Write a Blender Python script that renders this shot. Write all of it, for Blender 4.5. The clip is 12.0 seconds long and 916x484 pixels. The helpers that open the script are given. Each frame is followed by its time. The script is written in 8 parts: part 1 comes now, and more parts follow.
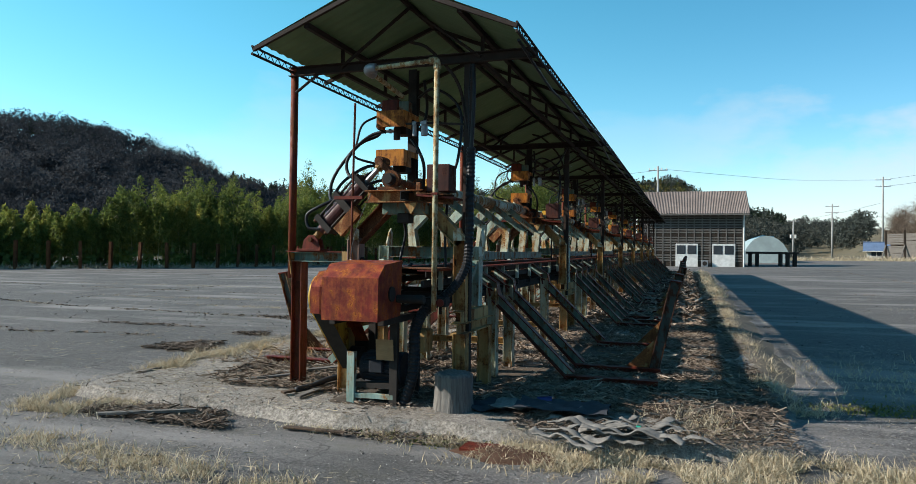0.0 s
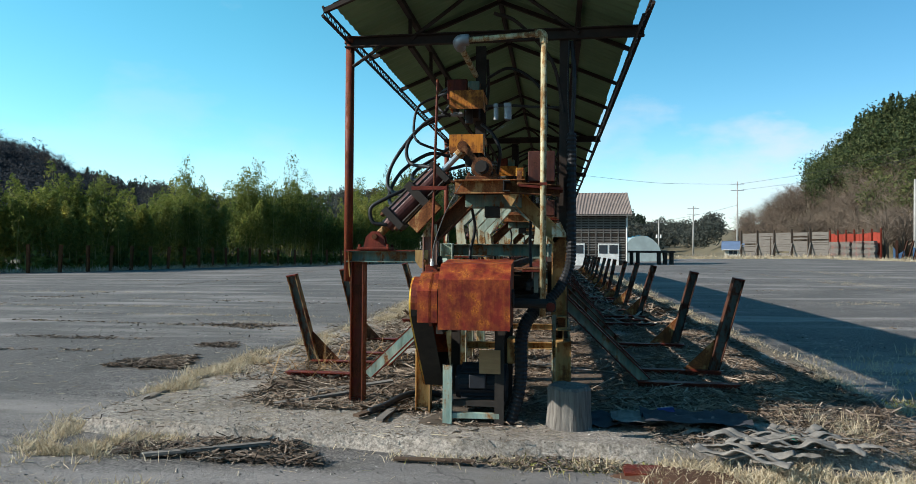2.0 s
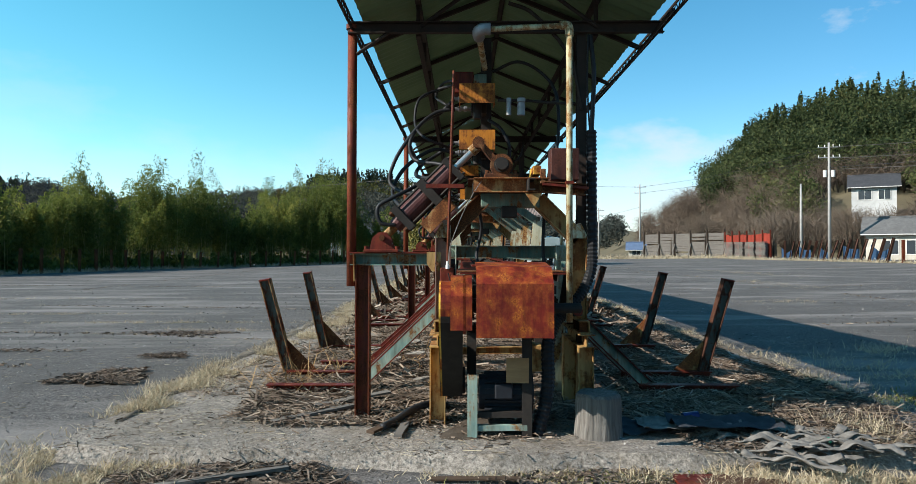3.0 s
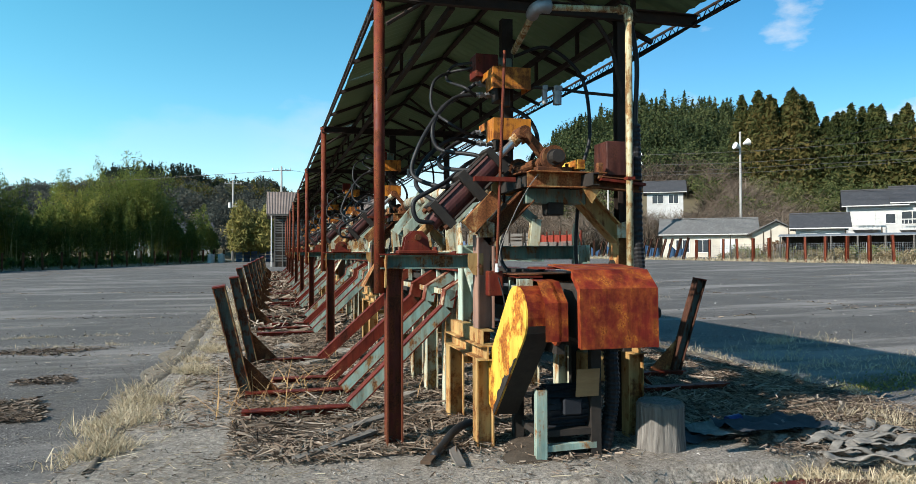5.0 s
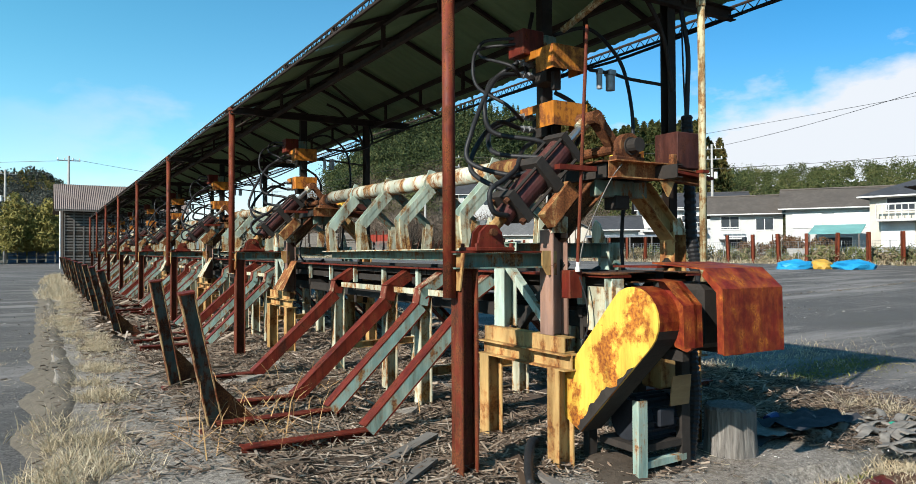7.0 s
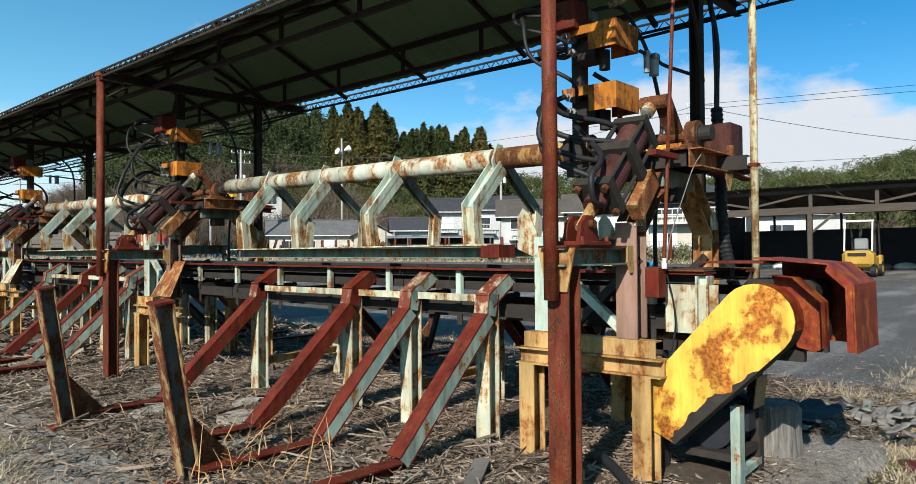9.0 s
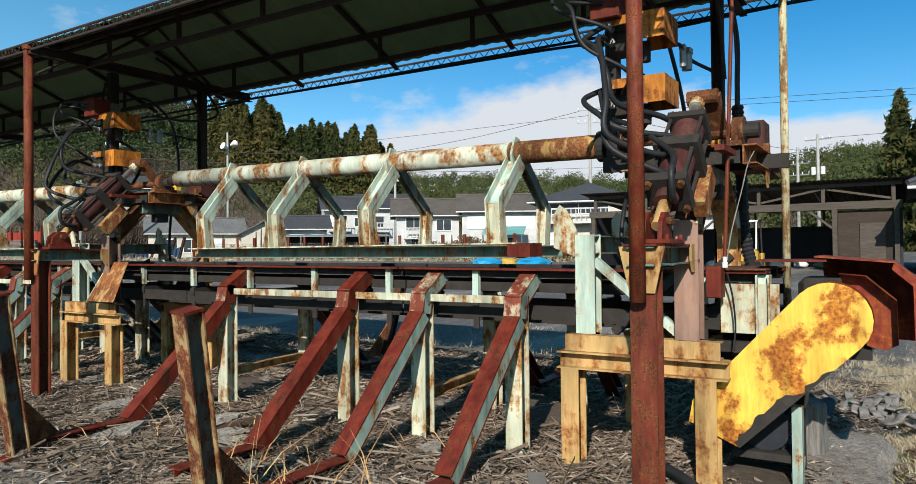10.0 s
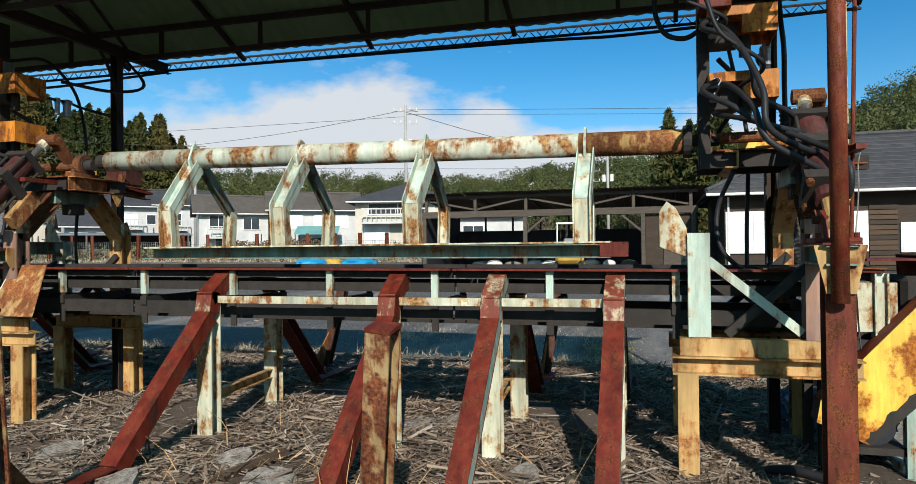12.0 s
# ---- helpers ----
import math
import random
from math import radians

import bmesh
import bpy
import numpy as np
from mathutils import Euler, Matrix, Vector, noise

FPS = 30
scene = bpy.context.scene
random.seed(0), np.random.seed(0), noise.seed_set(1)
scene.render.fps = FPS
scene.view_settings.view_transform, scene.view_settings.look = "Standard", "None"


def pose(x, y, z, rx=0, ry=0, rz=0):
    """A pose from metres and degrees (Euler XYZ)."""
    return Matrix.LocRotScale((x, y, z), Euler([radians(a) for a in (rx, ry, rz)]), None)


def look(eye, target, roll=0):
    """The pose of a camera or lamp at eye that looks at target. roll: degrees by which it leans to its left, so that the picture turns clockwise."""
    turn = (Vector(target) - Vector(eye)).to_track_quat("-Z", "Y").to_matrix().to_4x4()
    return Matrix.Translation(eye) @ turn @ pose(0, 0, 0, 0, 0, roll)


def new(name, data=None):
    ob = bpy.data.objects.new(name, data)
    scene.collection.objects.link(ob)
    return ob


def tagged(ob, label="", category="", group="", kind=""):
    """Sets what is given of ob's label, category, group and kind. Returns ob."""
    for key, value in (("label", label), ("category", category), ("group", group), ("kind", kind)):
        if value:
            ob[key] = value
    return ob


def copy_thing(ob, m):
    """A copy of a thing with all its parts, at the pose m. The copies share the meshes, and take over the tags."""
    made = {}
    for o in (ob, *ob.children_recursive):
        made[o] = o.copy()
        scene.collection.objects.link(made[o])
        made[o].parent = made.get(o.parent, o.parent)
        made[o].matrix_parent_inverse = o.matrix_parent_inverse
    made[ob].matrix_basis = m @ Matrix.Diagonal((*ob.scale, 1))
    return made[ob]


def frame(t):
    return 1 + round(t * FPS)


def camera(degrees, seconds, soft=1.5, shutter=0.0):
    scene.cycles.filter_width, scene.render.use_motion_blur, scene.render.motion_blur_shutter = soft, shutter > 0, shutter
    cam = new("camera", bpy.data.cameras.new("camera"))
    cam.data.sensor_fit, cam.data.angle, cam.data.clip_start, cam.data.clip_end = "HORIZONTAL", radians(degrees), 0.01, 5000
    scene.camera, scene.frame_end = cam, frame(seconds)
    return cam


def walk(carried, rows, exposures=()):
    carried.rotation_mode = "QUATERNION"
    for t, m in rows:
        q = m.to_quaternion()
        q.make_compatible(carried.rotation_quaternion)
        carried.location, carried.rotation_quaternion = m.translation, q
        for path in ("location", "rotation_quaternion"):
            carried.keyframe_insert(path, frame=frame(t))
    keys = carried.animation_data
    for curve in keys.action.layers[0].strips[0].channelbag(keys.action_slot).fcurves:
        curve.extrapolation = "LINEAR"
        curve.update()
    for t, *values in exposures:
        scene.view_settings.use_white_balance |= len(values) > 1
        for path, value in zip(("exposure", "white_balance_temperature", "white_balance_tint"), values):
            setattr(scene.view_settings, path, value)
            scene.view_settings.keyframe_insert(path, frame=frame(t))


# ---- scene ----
cam = camera(66.4, 12.0, soft=0.65)
METRES, EYE, TILT, LEAN, TURN = 11.111, 1.5, 0.0, 0.0, 18.2
ROWS = [
    (0.0, 0.0, 0.0, 0.0, -0.01, 0.81, -0.75),
    (0.5, -0.0408, 0.0156, -0.0004, -1.81, 0.85, -0.66),
    (1.0, -0.0826, 0.0343, -0.0011, -4.14, 0.9, -0.58),
    (1.5, -0.1241, 0.0557, -0.002, -6.89, 0.95, -0.47),
    (2.0, -0.1624, 0.0804, -0.0036, -10.36, 0.97, -0.38),
    (2.5, -0.1974, 0.1039, -0.003, -14.57, 1.05, -0.26),
    (3.0, -0.2299, 0.1283, -0.0031, -17.94, 1.09, -0.14),
    (3.5, -0.2581, 0.153, -0.0023, -21.48, 1.09, -0.09),
    (5.5, -0.3665, 0.2744, -0.0019, -36.82, 1.02, 0.23),
    (6.0, -0.3877, 0.3105, -0.0022, -40.62, 0.98, 0.25),
    (6.5, -0.4056, 0.3461, -0.0022, -44.64, 0.99, 0.25),
    (8.5, -0.4464, 0.5006, -0.005, -62.01, 1.0, 0.43),
    (9.0, -0.45, 0.5409, -0.0043, -66.54, 0.97, 0.47),
    (9.5, -0.4516, 0.5836, -0.0033, -71.24, 0.88, 0.56),
    (10.0, -0.4494, 0.6278, -0.0034, -75.84, 0.79, 0.6),
    (10.5, -0.445, 0.6706, -0.0034, -80.32, 0.75, 0.66),
    (11.0, -0.4377, 0.7119, -0.0032, -84.66, 0.7, 0.64),
    (11.5, -0.4299, 0.7518, -0.0025, -88.72, 0.7, 0.63),
    (12.0, -0.4199, 0.7904, -0.0022, -92.47, 0.63, 0.62),
]
EXPOSURES = [(0.0, 0.70), (2.5, 0.75), (6.0, 0.82), (8.5, 0.64), (10.5, 0.50), (12.0, 0.48)]
walk(cam, [(t, pose(0, 0, EYE, TILT, LEAN, TURN) @ pose(METRES * x, METRES * y, METRES * z, 90 + pitch, roll, yaw)) for t, x, y, z, yaw, pitch, roll in ROWS], EXPOSURES)
# sun, sky, exposure
SUN_DIR = Vector((1.0, 0.34, -0.625)).normalized()
sun = new("sun", bpy.data.lights.new("sun", "SUN"))
sun.data.energy, sun.data.angle, sun.data.color = 5.0, radians(0.55), (1.0, 0.95, 0.87)
sun.matrix_world = look((-60, -20, 40), Vector((-60, -20, 40)) + SUN_DIR)

world = bpy.data.worlds.new("sky")
scene.world = world
world.use_nodes = True
wn, wl = world.node_tree.nodes, world.node_tree.links
wn.clear()
w_out = wn.new("ShaderNodeOutputWorld")
w_bg = wn.new("ShaderNodeBackground")
w_sky = wn.new("ShaderNodeTexSky")
w_sky.sky_type, w_sky.sun_disc = "NISHITA", False
w_sky.sun_elevation, w_sky.sun_rotation = radians(30.5), radians(251)
w_sky.air_density, w_sky.dust_density, w_sky.ozone_density = 0.85, 0.2, 1.2
w_bg.inputs["Strength"].default_value = 0.088
# broken low cumulus over the horizon
w_tc = wn.new("ShaderNodeTexCoord")
w_sep = wn.new("ShaderNodeSeparateXYZ")
w_map = wn.new("ShaderNodeMapping")
w_map.inputs["Location"].default_value = (3.1, 1.7, 0.35)
w_map.inputs["Scale"].default_value = (1.0, 1.0, 2.2)
w_noi = wn.new("ShaderNodeTexNoise")
w_noi.inputs["Scale"].default_value, w_noi.inputs["Detail"].default_value = 3.6, 9.0
w_noi.inputs["Roughness"].default_value = 0.55
w_ramp = wn.new("ShaderNodeMapRange")
w_ramp.inputs[1].default_value, w_ramp.inputs[2].default_value = 0.447, 0.562
w_hi = wn.new("ShaderNodeMapRange")
for i_, v_ in enumerate((0.03, 0.28, 0.19, -0.22)):
    w_hi.inputs[i_ + 1].default_value = v_
w_sum = wn.new("ShaderNodeMath"); w_sum.operation = "ADD"
w_az = wn.new("ShaderNodeMapRange")
w_az.inputs[1].default_value, w_az.inputs[2].default_value = -0.05, 0.60
w_az.inputs[3].default_value, w_az.inputs[4].default_value = 0.14, 1.0
w_m2 = wn.new("ShaderNodeMath"); w_m2.operation = "MULTIPLY"
w_mix = wn.new("ShaderNodeMix"); w_mix.data_type = "RGBA"
w_mix.inputs[7].default_value = (5.7, 6.05, 6.5, 1)
wl.new(w_tc.outputs["Generated"], w_map.inputs["Vector"])
wl.new(w_map.outputs[0], w_noi.inputs["Vector"])
wl.new(w_tc.outputs["Generated"], w_sep.inputs[0])
wl.new(w_sep.outputs["Z"], w_hi.inputs[0])
wl.new(w_noi.outputs["Fac"], w_sum.inputs[0])
wl.new(w_hi.outputs[0], w_sum.inputs[1])
w_dot = wn.new("ShaderNodeVectorMath"); w_dot.operation = "DOT_PRODUCT"
w_dot.inputs[1].default_value = (0.835, 0.52, 0.18)
w_bank = wn.new("ShaderNodeMapRange")
for i_, v_ in enumerate((0.86, 1.0, 0.0, 0.075)):
    w_bank.inputs[i_ + 1].default_value = v_
w_sum2 = wn.new("ShaderNodeMath"); w_sum2.operation = "ADD"
wl.new(w_tc.outputs["Generated"], w_dot.inputs[0])
wl.new(w_dot.outputs["Value"], w_bank.inputs[0])
wl.new(w_sum.outputs[0], w_sum2.inputs[0])
wl.new(w_bank.outputs[0], w_sum2.inputs[1])
wl.new(w_sum2.outputs[0], w_ramp.inputs[0])
wl.new(w_sep.outputs["X"], w_az.inputs[0])
wl.new(w_ramp.outputs[0], w_m2.inputs[0])
wl.new(w_az.outputs[0], w_m2.inputs[1])
wl.new(w_m2.outputs[0], w_mix.inputs[0])
w_hsv = wn.new("ShaderNodeHueSaturation")
w_hue = wn.new("ShaderNodeMapRange")
w_val = wn.new("ShaderNodeMapRange")
w_sat = wn.new("ShaderNodeMapRange")
for node_, vals_ in ((w_sat, (0.45, 0.95, 1.34, 1.50)), (w_hue, (-0.4, 0.9, 0.463, 0.494)), (w_val, (-0.4, 0.9, 1.52, 1.06))):
    for i_, v_ in enumerate(vals_):
        node_.inputs[i_ + 1].default_value = v_
    wl.new(w_sep.outputs["X"], node_.inputs[0])
wl.new(w_hue.outputs[0], w_hsv.inputs["Hue"])
wl.new(w_val.outputs[0], w_hsv.inputs["Value"])
wl.new(w_sat.outputs[0], w_hsv.inputs["Saturation"])
wl.new(w_sky.outputs[0], w_hsv.inputs["Color"])
wl.new(w_hsv.outputs[0], w_mix.inputs[6])
wl.new(w_mix.outputs[2], w_bg.inputs["Color"])
wl.new(w_bg.outputs[0], w_out.inputs["Surface"])

# ---- materials ----


def mat_start(name, rough=0.7, metal=0.0):
    m = bpy.data.materials.new(name)
    m.use_nodes = True
    nt = m.node_tree
    b = nt.nodes["Principled BSDF"]
    b.inputs["Roughness"].default_value = rough
    b.inputs["Metallic"].default_value = metal
    b.inputs["Specular IOR Level"].default_value = 0.2
    return m, nt, b


def noise_node(nt, vec, scale, detail=5.0, rough=0.6):
    n = nt.nodes.new("ShaderNodeTexNoise")
    n.inputs["Scale"].default_value = scale
    n.inputs["Detail"].default_value = detail
    n.inputs["Roughness"].default_value = rough
    nt.links.new(vec, n.inputs["Vector"])
    return n.outputs["Fac"]


def remap(nt, val, a, b, lo=0.0, hi=1.0):
    n = nt.nodes.new("ShaderNodeMapRange")
    for i, v in enumerate((a, b, lo, hi)):
        n.inputs[i + 1].default_value = v
    nt.links.new(val, n.inputs[0])
    return n.outputs[0]


def mixc(nt, fac, a, b, mode="MIX"):
    n = nt.nodes.new("ShaderNodeMix")
    n.data_type, n.blend_type = "RGBA", mode
    for sock, v in ((n.inputs[0], fac), (n.inputs[6], a), (n.inputs[7], b)):
        if isinstance(v, tuple):
            sock.default_value = (*v, 1)
        elif isinstance(v, (int, float)):
            sock.default_value = v
        else:
            nt.links.new(v, sock)
    return n.outputs[2]


def position(nt, sx=1.0, sy=1.0, sz=1.0, shift=0.0):
    g = nt.nodes.new("ShaderNodeNewGeometry")
    mp = nt.nodes.new("ShaderNodeMapping")
    mp.inputs["Scale"].default_value = (sx, sy, sz)
    mp.inputs["Location"].default_value = (shift, shift * 0.7, shift * 1.3)
    nt.links.new(g.outputs["Position"], mp.inputs["Vector"])
    return mp.outputs[0]


def bump(nt, b, height, strength=0.3, dist=0.01):
    n = nt.nodes.new("ShaderNodeBump")
    n.inputs["Strength"].default_value, n.inputs["Distance"].default_value = strength, dist
    nt.links.new(height, n.inputs["Height"])
    nt.links.new(n.outputs[0], b.inputs["Normal"])


def painted_steel(name, paint, amount=0.45, scale=7.0, rust=(0.13, 0.035, 0.014), rust2=(0.30, 0.11, 0.03), rough=0.62, shift=0.0, runs=0.38):
    """Old paint with rust patches, runs down the steel and grime."""
    m, nt, b = mat_start(name, rough)
    pos = position(nt, shift=shift)
    run = position(nt, 1, 1, 0.16, shift)
    big = noise_node(nt, pos, scale * 0.35, 3)
    patch = noise_node(nt, pos, scale, 8, 0.68)
    streak = noise_node(nt, run, scale * 3.2, 4)
    fine = noise_node(nt, pos, scale * 11, 3)
    add = nt.nodes.new("ShaderNodeMath"); add.operation = "ADD"
    nt.links.new(remap(nt, patch, 0, 1, 0, 1 - runs), add.inputs[0])
    nt.links.new(remap(nt, streak, 0, 1, 0, runs), add.inputs[1])
    edge = 0.66 - 0.32 * amount
    mask = remap(nt, add.outputs[0], edge - 0.035, edge + 0.03)
    halo = remap(nt, add.outputs[0], edge - 0.15, edge + 0.02)
    dull = tuple(c * 0.62 for c in paint)
    col = mixc(nt, remap(nt, big, 0.35, 0.7), paint, dull)
    stained = mixc(nt, 0.36, paint, rust2)
    col = mixc(nt, halo, col, stained)
    rustc = mixc(nt, remap(nt, fine, 0.35, 0.65), rust, rust2)
    rustc = mixc(nt, remap(nt, big, 0.5, 0.75), rustc, rust)
    col = mixc(nt, mask, col, rustc)
    grime = noise_node(nt, run, scale * 1.3, 7, 0.7)
    col = mixc(nt, 1.0, col, mixc(nt, remap(nt, grime, 0.32, 0.62), (0.42, 0.40, 0.38), (1.08, 1.08, 1.08)), "MULTIPLY")
    nt.links.new(col, b.inputs["Base Color"])
    nt.links.new(remap(nt, mask, 0, 1, rough - 0.12, 0.9), b.inputs["Roughness"])
    bump(nt, b, add.outputs[0], 0.45, 0.008)
    return m


def plain(name, c1, c2, scale=8.0, rough=0.7, metal=0.0, bmp=0.25, stretch=(1, 1, 1), dist=0.01):
    """A surface of two mottled tones."""
    m, nt, b = mat_start(name, rough, metal)
    pos = position(nt, *stretch)
    big = noise_node(nt, pos, scale * 0.3, 3)
    fine = noise_node(nt, pos, scale, 8, 0.65)
    col = mixc(nt, remap(nt, fine, 0.3, 0.7), c1, c2)
    col = mixc(nt, remap(nt, big, 0.3, 0.75), col, tuple((p + q) * 0.36 for p, q in zip(c1, c2)))
    nt.links.new(col, b.inputs["Base Color"])
    bump(nt, b, fine, bmp, dist)
    return m


def by_island(name, tones, rough=0.8, big_scale=0.08, spread=0.5, translucent=0.0):
    """Loose pieces (leaves, straw, bark): a tone for each, drifting over the ground."""
    m, nt, b = mat_start(name, rough)
    g = nt.nodes.new("ShaderNodeNewGeometry")
    r = nt.nodes.new("ShaderNodeValToRGB")
    r.color_ramp.interpolation = "LINEAR"
    els = r.color_ramp.elements
    while len(els) < len(tones):
        els.new(0.5)
    for i, t in enumerate(tones):
        els[i].position = i / max(1, len(tones) - 1)
        els[i].color = (*t, 1)
    n = noise_node(nt, position(nt), big_scale, 3)
    mx = nt.nodes.new("ShaderNodeMix")
    mx.data_type = "FLOAT"
    mx.inputs[0].default_value = spread
    nt.links.new(g.outputs["Random Per Island"], mx.inputs[2])
    nt.links.new(remap(nt, n, 0.3, 0.7), mx.inputs[3])
    nt.links.new(mx.outputs[0], r.inputs[0])
    nt.links.new(r.outputs[0], b.inputs["Base Color"])
    b.inputs["Specular IOR Level"].default_value = 0.15
    if translucent:
        tr = nt.nodes.new("ShaderNodeBsdfTranslucent")
        ms = nt.nodes.new("ShaderNodeMixShader")
        ms.inputs[0].default_value = translucent
        nt.links.new(r.outputs[0], tr.inputs["Color"])
        nt.links.new(b.outputs[0], ms.inputs[1])
        nt.links.new(tr.outputs[0], ms.inputs[2])
        nt.links.new(ms.outputs[0], nt.nodes["Material Output"].inputs["Surface"])
    return m


M_RED = painted_steel("rust_red_primer", (0.118, 0.014, 0.008), 0.34, 9, (0.05, 0.012, 0.008), (0.17, 0.038, 0.013), 0.68)
M_POST = painted_steel("red_brown_post", (0.122, 0.018, 0.011), 0.46, 14, (0.05, 0.014, 0.009), (0.22, 0.06, 0.018), 0.68, 3)
M_BROWN = painted_steel("brown_rusted_steel", (0.20, 0.10, 0.045), 0.75, 8, (0.06, 0.022, 0.012), (0.20, 0.075, 0.025), 0.75, 5)
M_OCHRE = painted_steel("ochre_stained_steel", (0.47, 0.31, 0.125), 0.41, 4.5, (0.15, 0.055, 0.02), (0.38, 0.17, 0.05), 0.7, 8)
M_TEAL = painted_steel("teal_paint", (0.12, 0.22, 0.19), 0.33, 7, (0.10, 0.035, 0.015), (0.28, 0.13, 0.05), 0.6, 2)
M_PALE = painted_steel("pale_green_paint", (0.44, 0.57, 0.49), 0.32, 5, (0.14, 0.05, 0.02), (0.42, 0.26, 0.12), 0.6, 11)
M_CREAM = painted_steel("cream_stained_paint", (0.50, 0.54, 0.42), 0.44, 5.0, (0.15, 0.05, 0.02), (0.42, 0.25, 0.09), 0.6, 17)
M_YELLOW = painted_steel("yellow_guard_paint", (0.86, 0.55, 0.085), 0.45, 4.6, (0.20, 0.055, 0.015), (0.52, 0.20, 0.025), 0.55, 23, 0.06)
M_BOX = painted_steel("orange_yellow_box_paint", (0.56, 0.20, 0.020), 0.46, 7, (0.14, 0.045, 0.016), (0.32, 0.11, 0.02), 0.6, 29)
M_HOOD = painted_steel("orange_red_rust_hood", (0.165, 0.017, 0.009), 0.27, 9.0, (0.15, 0.026, 0.010), (0.40, 0.12, 0.016), 0.7, 31, 0.08)
M_MAROON = painted_steel("maroon_cylinder", (0.075, 0.025, 0.024), 0.35, 9, (0.03, 0.014, 0.012), (0.09, 0.04, 0.03), 0.55, 37)
M_WPIPE = painted_steel("whitewashed_pipe", (0.48, 0.46, 0.30), 0.48, 14, (0.16, 0.07, 0.03), (0.36, 0.24, 0.10), 0.6, 41)
M_CAB = painted_steel("dark_maroon_box", (0.05, 0.017, 0.014), 0.35, 8, (0.04, 0.014, 0.011), (0.12, 0.04, 0.025), 0.65, 67)
M_PINK = painted_steel("faded_pink_brown_primer", (0.27, 0.165, 0.125), 0.10, 5, (0.13, 0.05, 0.03), (0.3, 0.14, 0.06), 0.7, 91)
# Grimy steel; also stands in for shade in the hood hole and guard underside.
M_DARK = plain("dark_grimy_and_shade_steel", (0.016, 0.015, 0.014), (0.042, 0.034, 0.028), 14, 0.75)
M_TRUSS = plain("dark_roof_steel", (0.020, 0.017, 0.015), (0.05, 0.032, 0.024), 12, 0.8)
M_SHEET = plain("dull_green_roof_sheet", (0.11, 0.185, 0.095), (0.19, 0.27, 0.15), 2.5, 0.75, 0, 0.1)
M_RUBBER = plain("black_rubber", (0.010, 0.010, 0.011), (0.026, 0.026, 0.027), 20, 0.5)
M_CHROME = plain("worn_chrome_rod", (0.55, 0.56, 0.56), (0.35, 0.34, 0.33), 18, 0.28, 0.9, 0.05)
M_GALV = plain("grey_galvanised", (0.30, 0.31, 0.32), (0.20, 0.20, 0.20), 18, 0.5, 0.4)
M_PLASTIC = plain("white_plastic", (0.75, 0.74, 0.70), (0.6, 0.58, 0.54), 10, 0.45)
M_PLY = plain("tan_plywood", (0.36, 0.23, 0.11), (0.27, 0.16, 0.08), 12, 0.8, 0, 0.2, (1, 1, 4))
M_STUMP = plain("weathered_grey_wood", (0.26, 0.24, 0.215), (0.03, 0.026, 0.022), 48, 0.9, 0, 1.0, (1, 1, 0.07))
M_BOARD = plain("weathered_boards", (0.19, 0.172, 0.152), (0.085, 0.075, 0.066), 14, 0.9, 0, 0.4, (0.25, 0.25, 2.5))
M_DKWOOD = plain("dark_stained_wood", (0.060, 0.042, 0.030), (0.028, 0.021, 0.016), 12, 0.8, 0, 0.3, (0.3, 0.3, 2))
M_SHEDW = plain("dark_weathered_shed_timber", (0.105, 0.085, 0.068), (0.045, 0.037, 0.030), 14, 0.9, 0, 0.4, (0.25, 0.25, 2.5))
M_BLACKWALL = plain("black_sheet_wall", (0.030, 0.032, 0.040), (0.018, 0.019, 0.024), 3, 0.7)
M_PLASTER = plain("white_plaster", (0.52, 0.515, 0.50), (0.42, 0.415, 0.40), 2.0, 0.85, 0, 0.08)
M_PLASTER2 = plain("cream_plaster", (0.54, 0.49, 0.41), (0.44, 0.40, 0.335), 2.0, 0.85, 0, 0.08)
M_TILE = plain("grey_roof_tiles", (0.075, 0.073, 0.076), (0.035, 0.035, 0.038), 3, 0.6, 0, 0.5, (1, 1, 1), 0.03)
M_TILEB = plain("brown_roof_tiles", (0.12, 0.10, 0.085), (0.07, 0.06, 0.05), 3, 0.65, 0, 0.5, (1, 1, 1), 0.03)
M_SLATE = plain("brown_grey_corrugated_roof", (0.23, 0.18, 0.155), (0.15, 0.12, 0.105), 1.5, 0.85, 0, 0.2)
M_GLASS = plain("dim_window_glass", (0.05, 0.06, 0.07), (0.03, 0.035, 0.04), 2, 0.12, 0, 0.0)
M_SHOJI = plain("white_blinds", (0.66, 0.66, 0.66), (0.58, 0.58, 0.58), 3, 0.7)
M_POLE = plain("concrete_pole", (0.36, 0.35, 0.33), (0.28, 0.27, 0.25), 4, 0.8)
M_REDSHEET = plain("red_sheet_fence", (0.26, 0.035, 0.02), (0.18, 0.028, 0.016), 2, 0.6)
M_TARP = plain("blue_tarpaulin", (0.02, 0.27, 0.50), (0.015, 0.20, 0.42), 3, 0.45)
M_NET = plain("blue_netting", (0.035, 0.075, 0.14), (0.02, 0.05, 0.10), 5, 0.8)
M_EXC = plain("yellow_machine_paint", (0.48, 0.29, 0.05), (0.36, 0.21, 0.04), 4, 0.5)
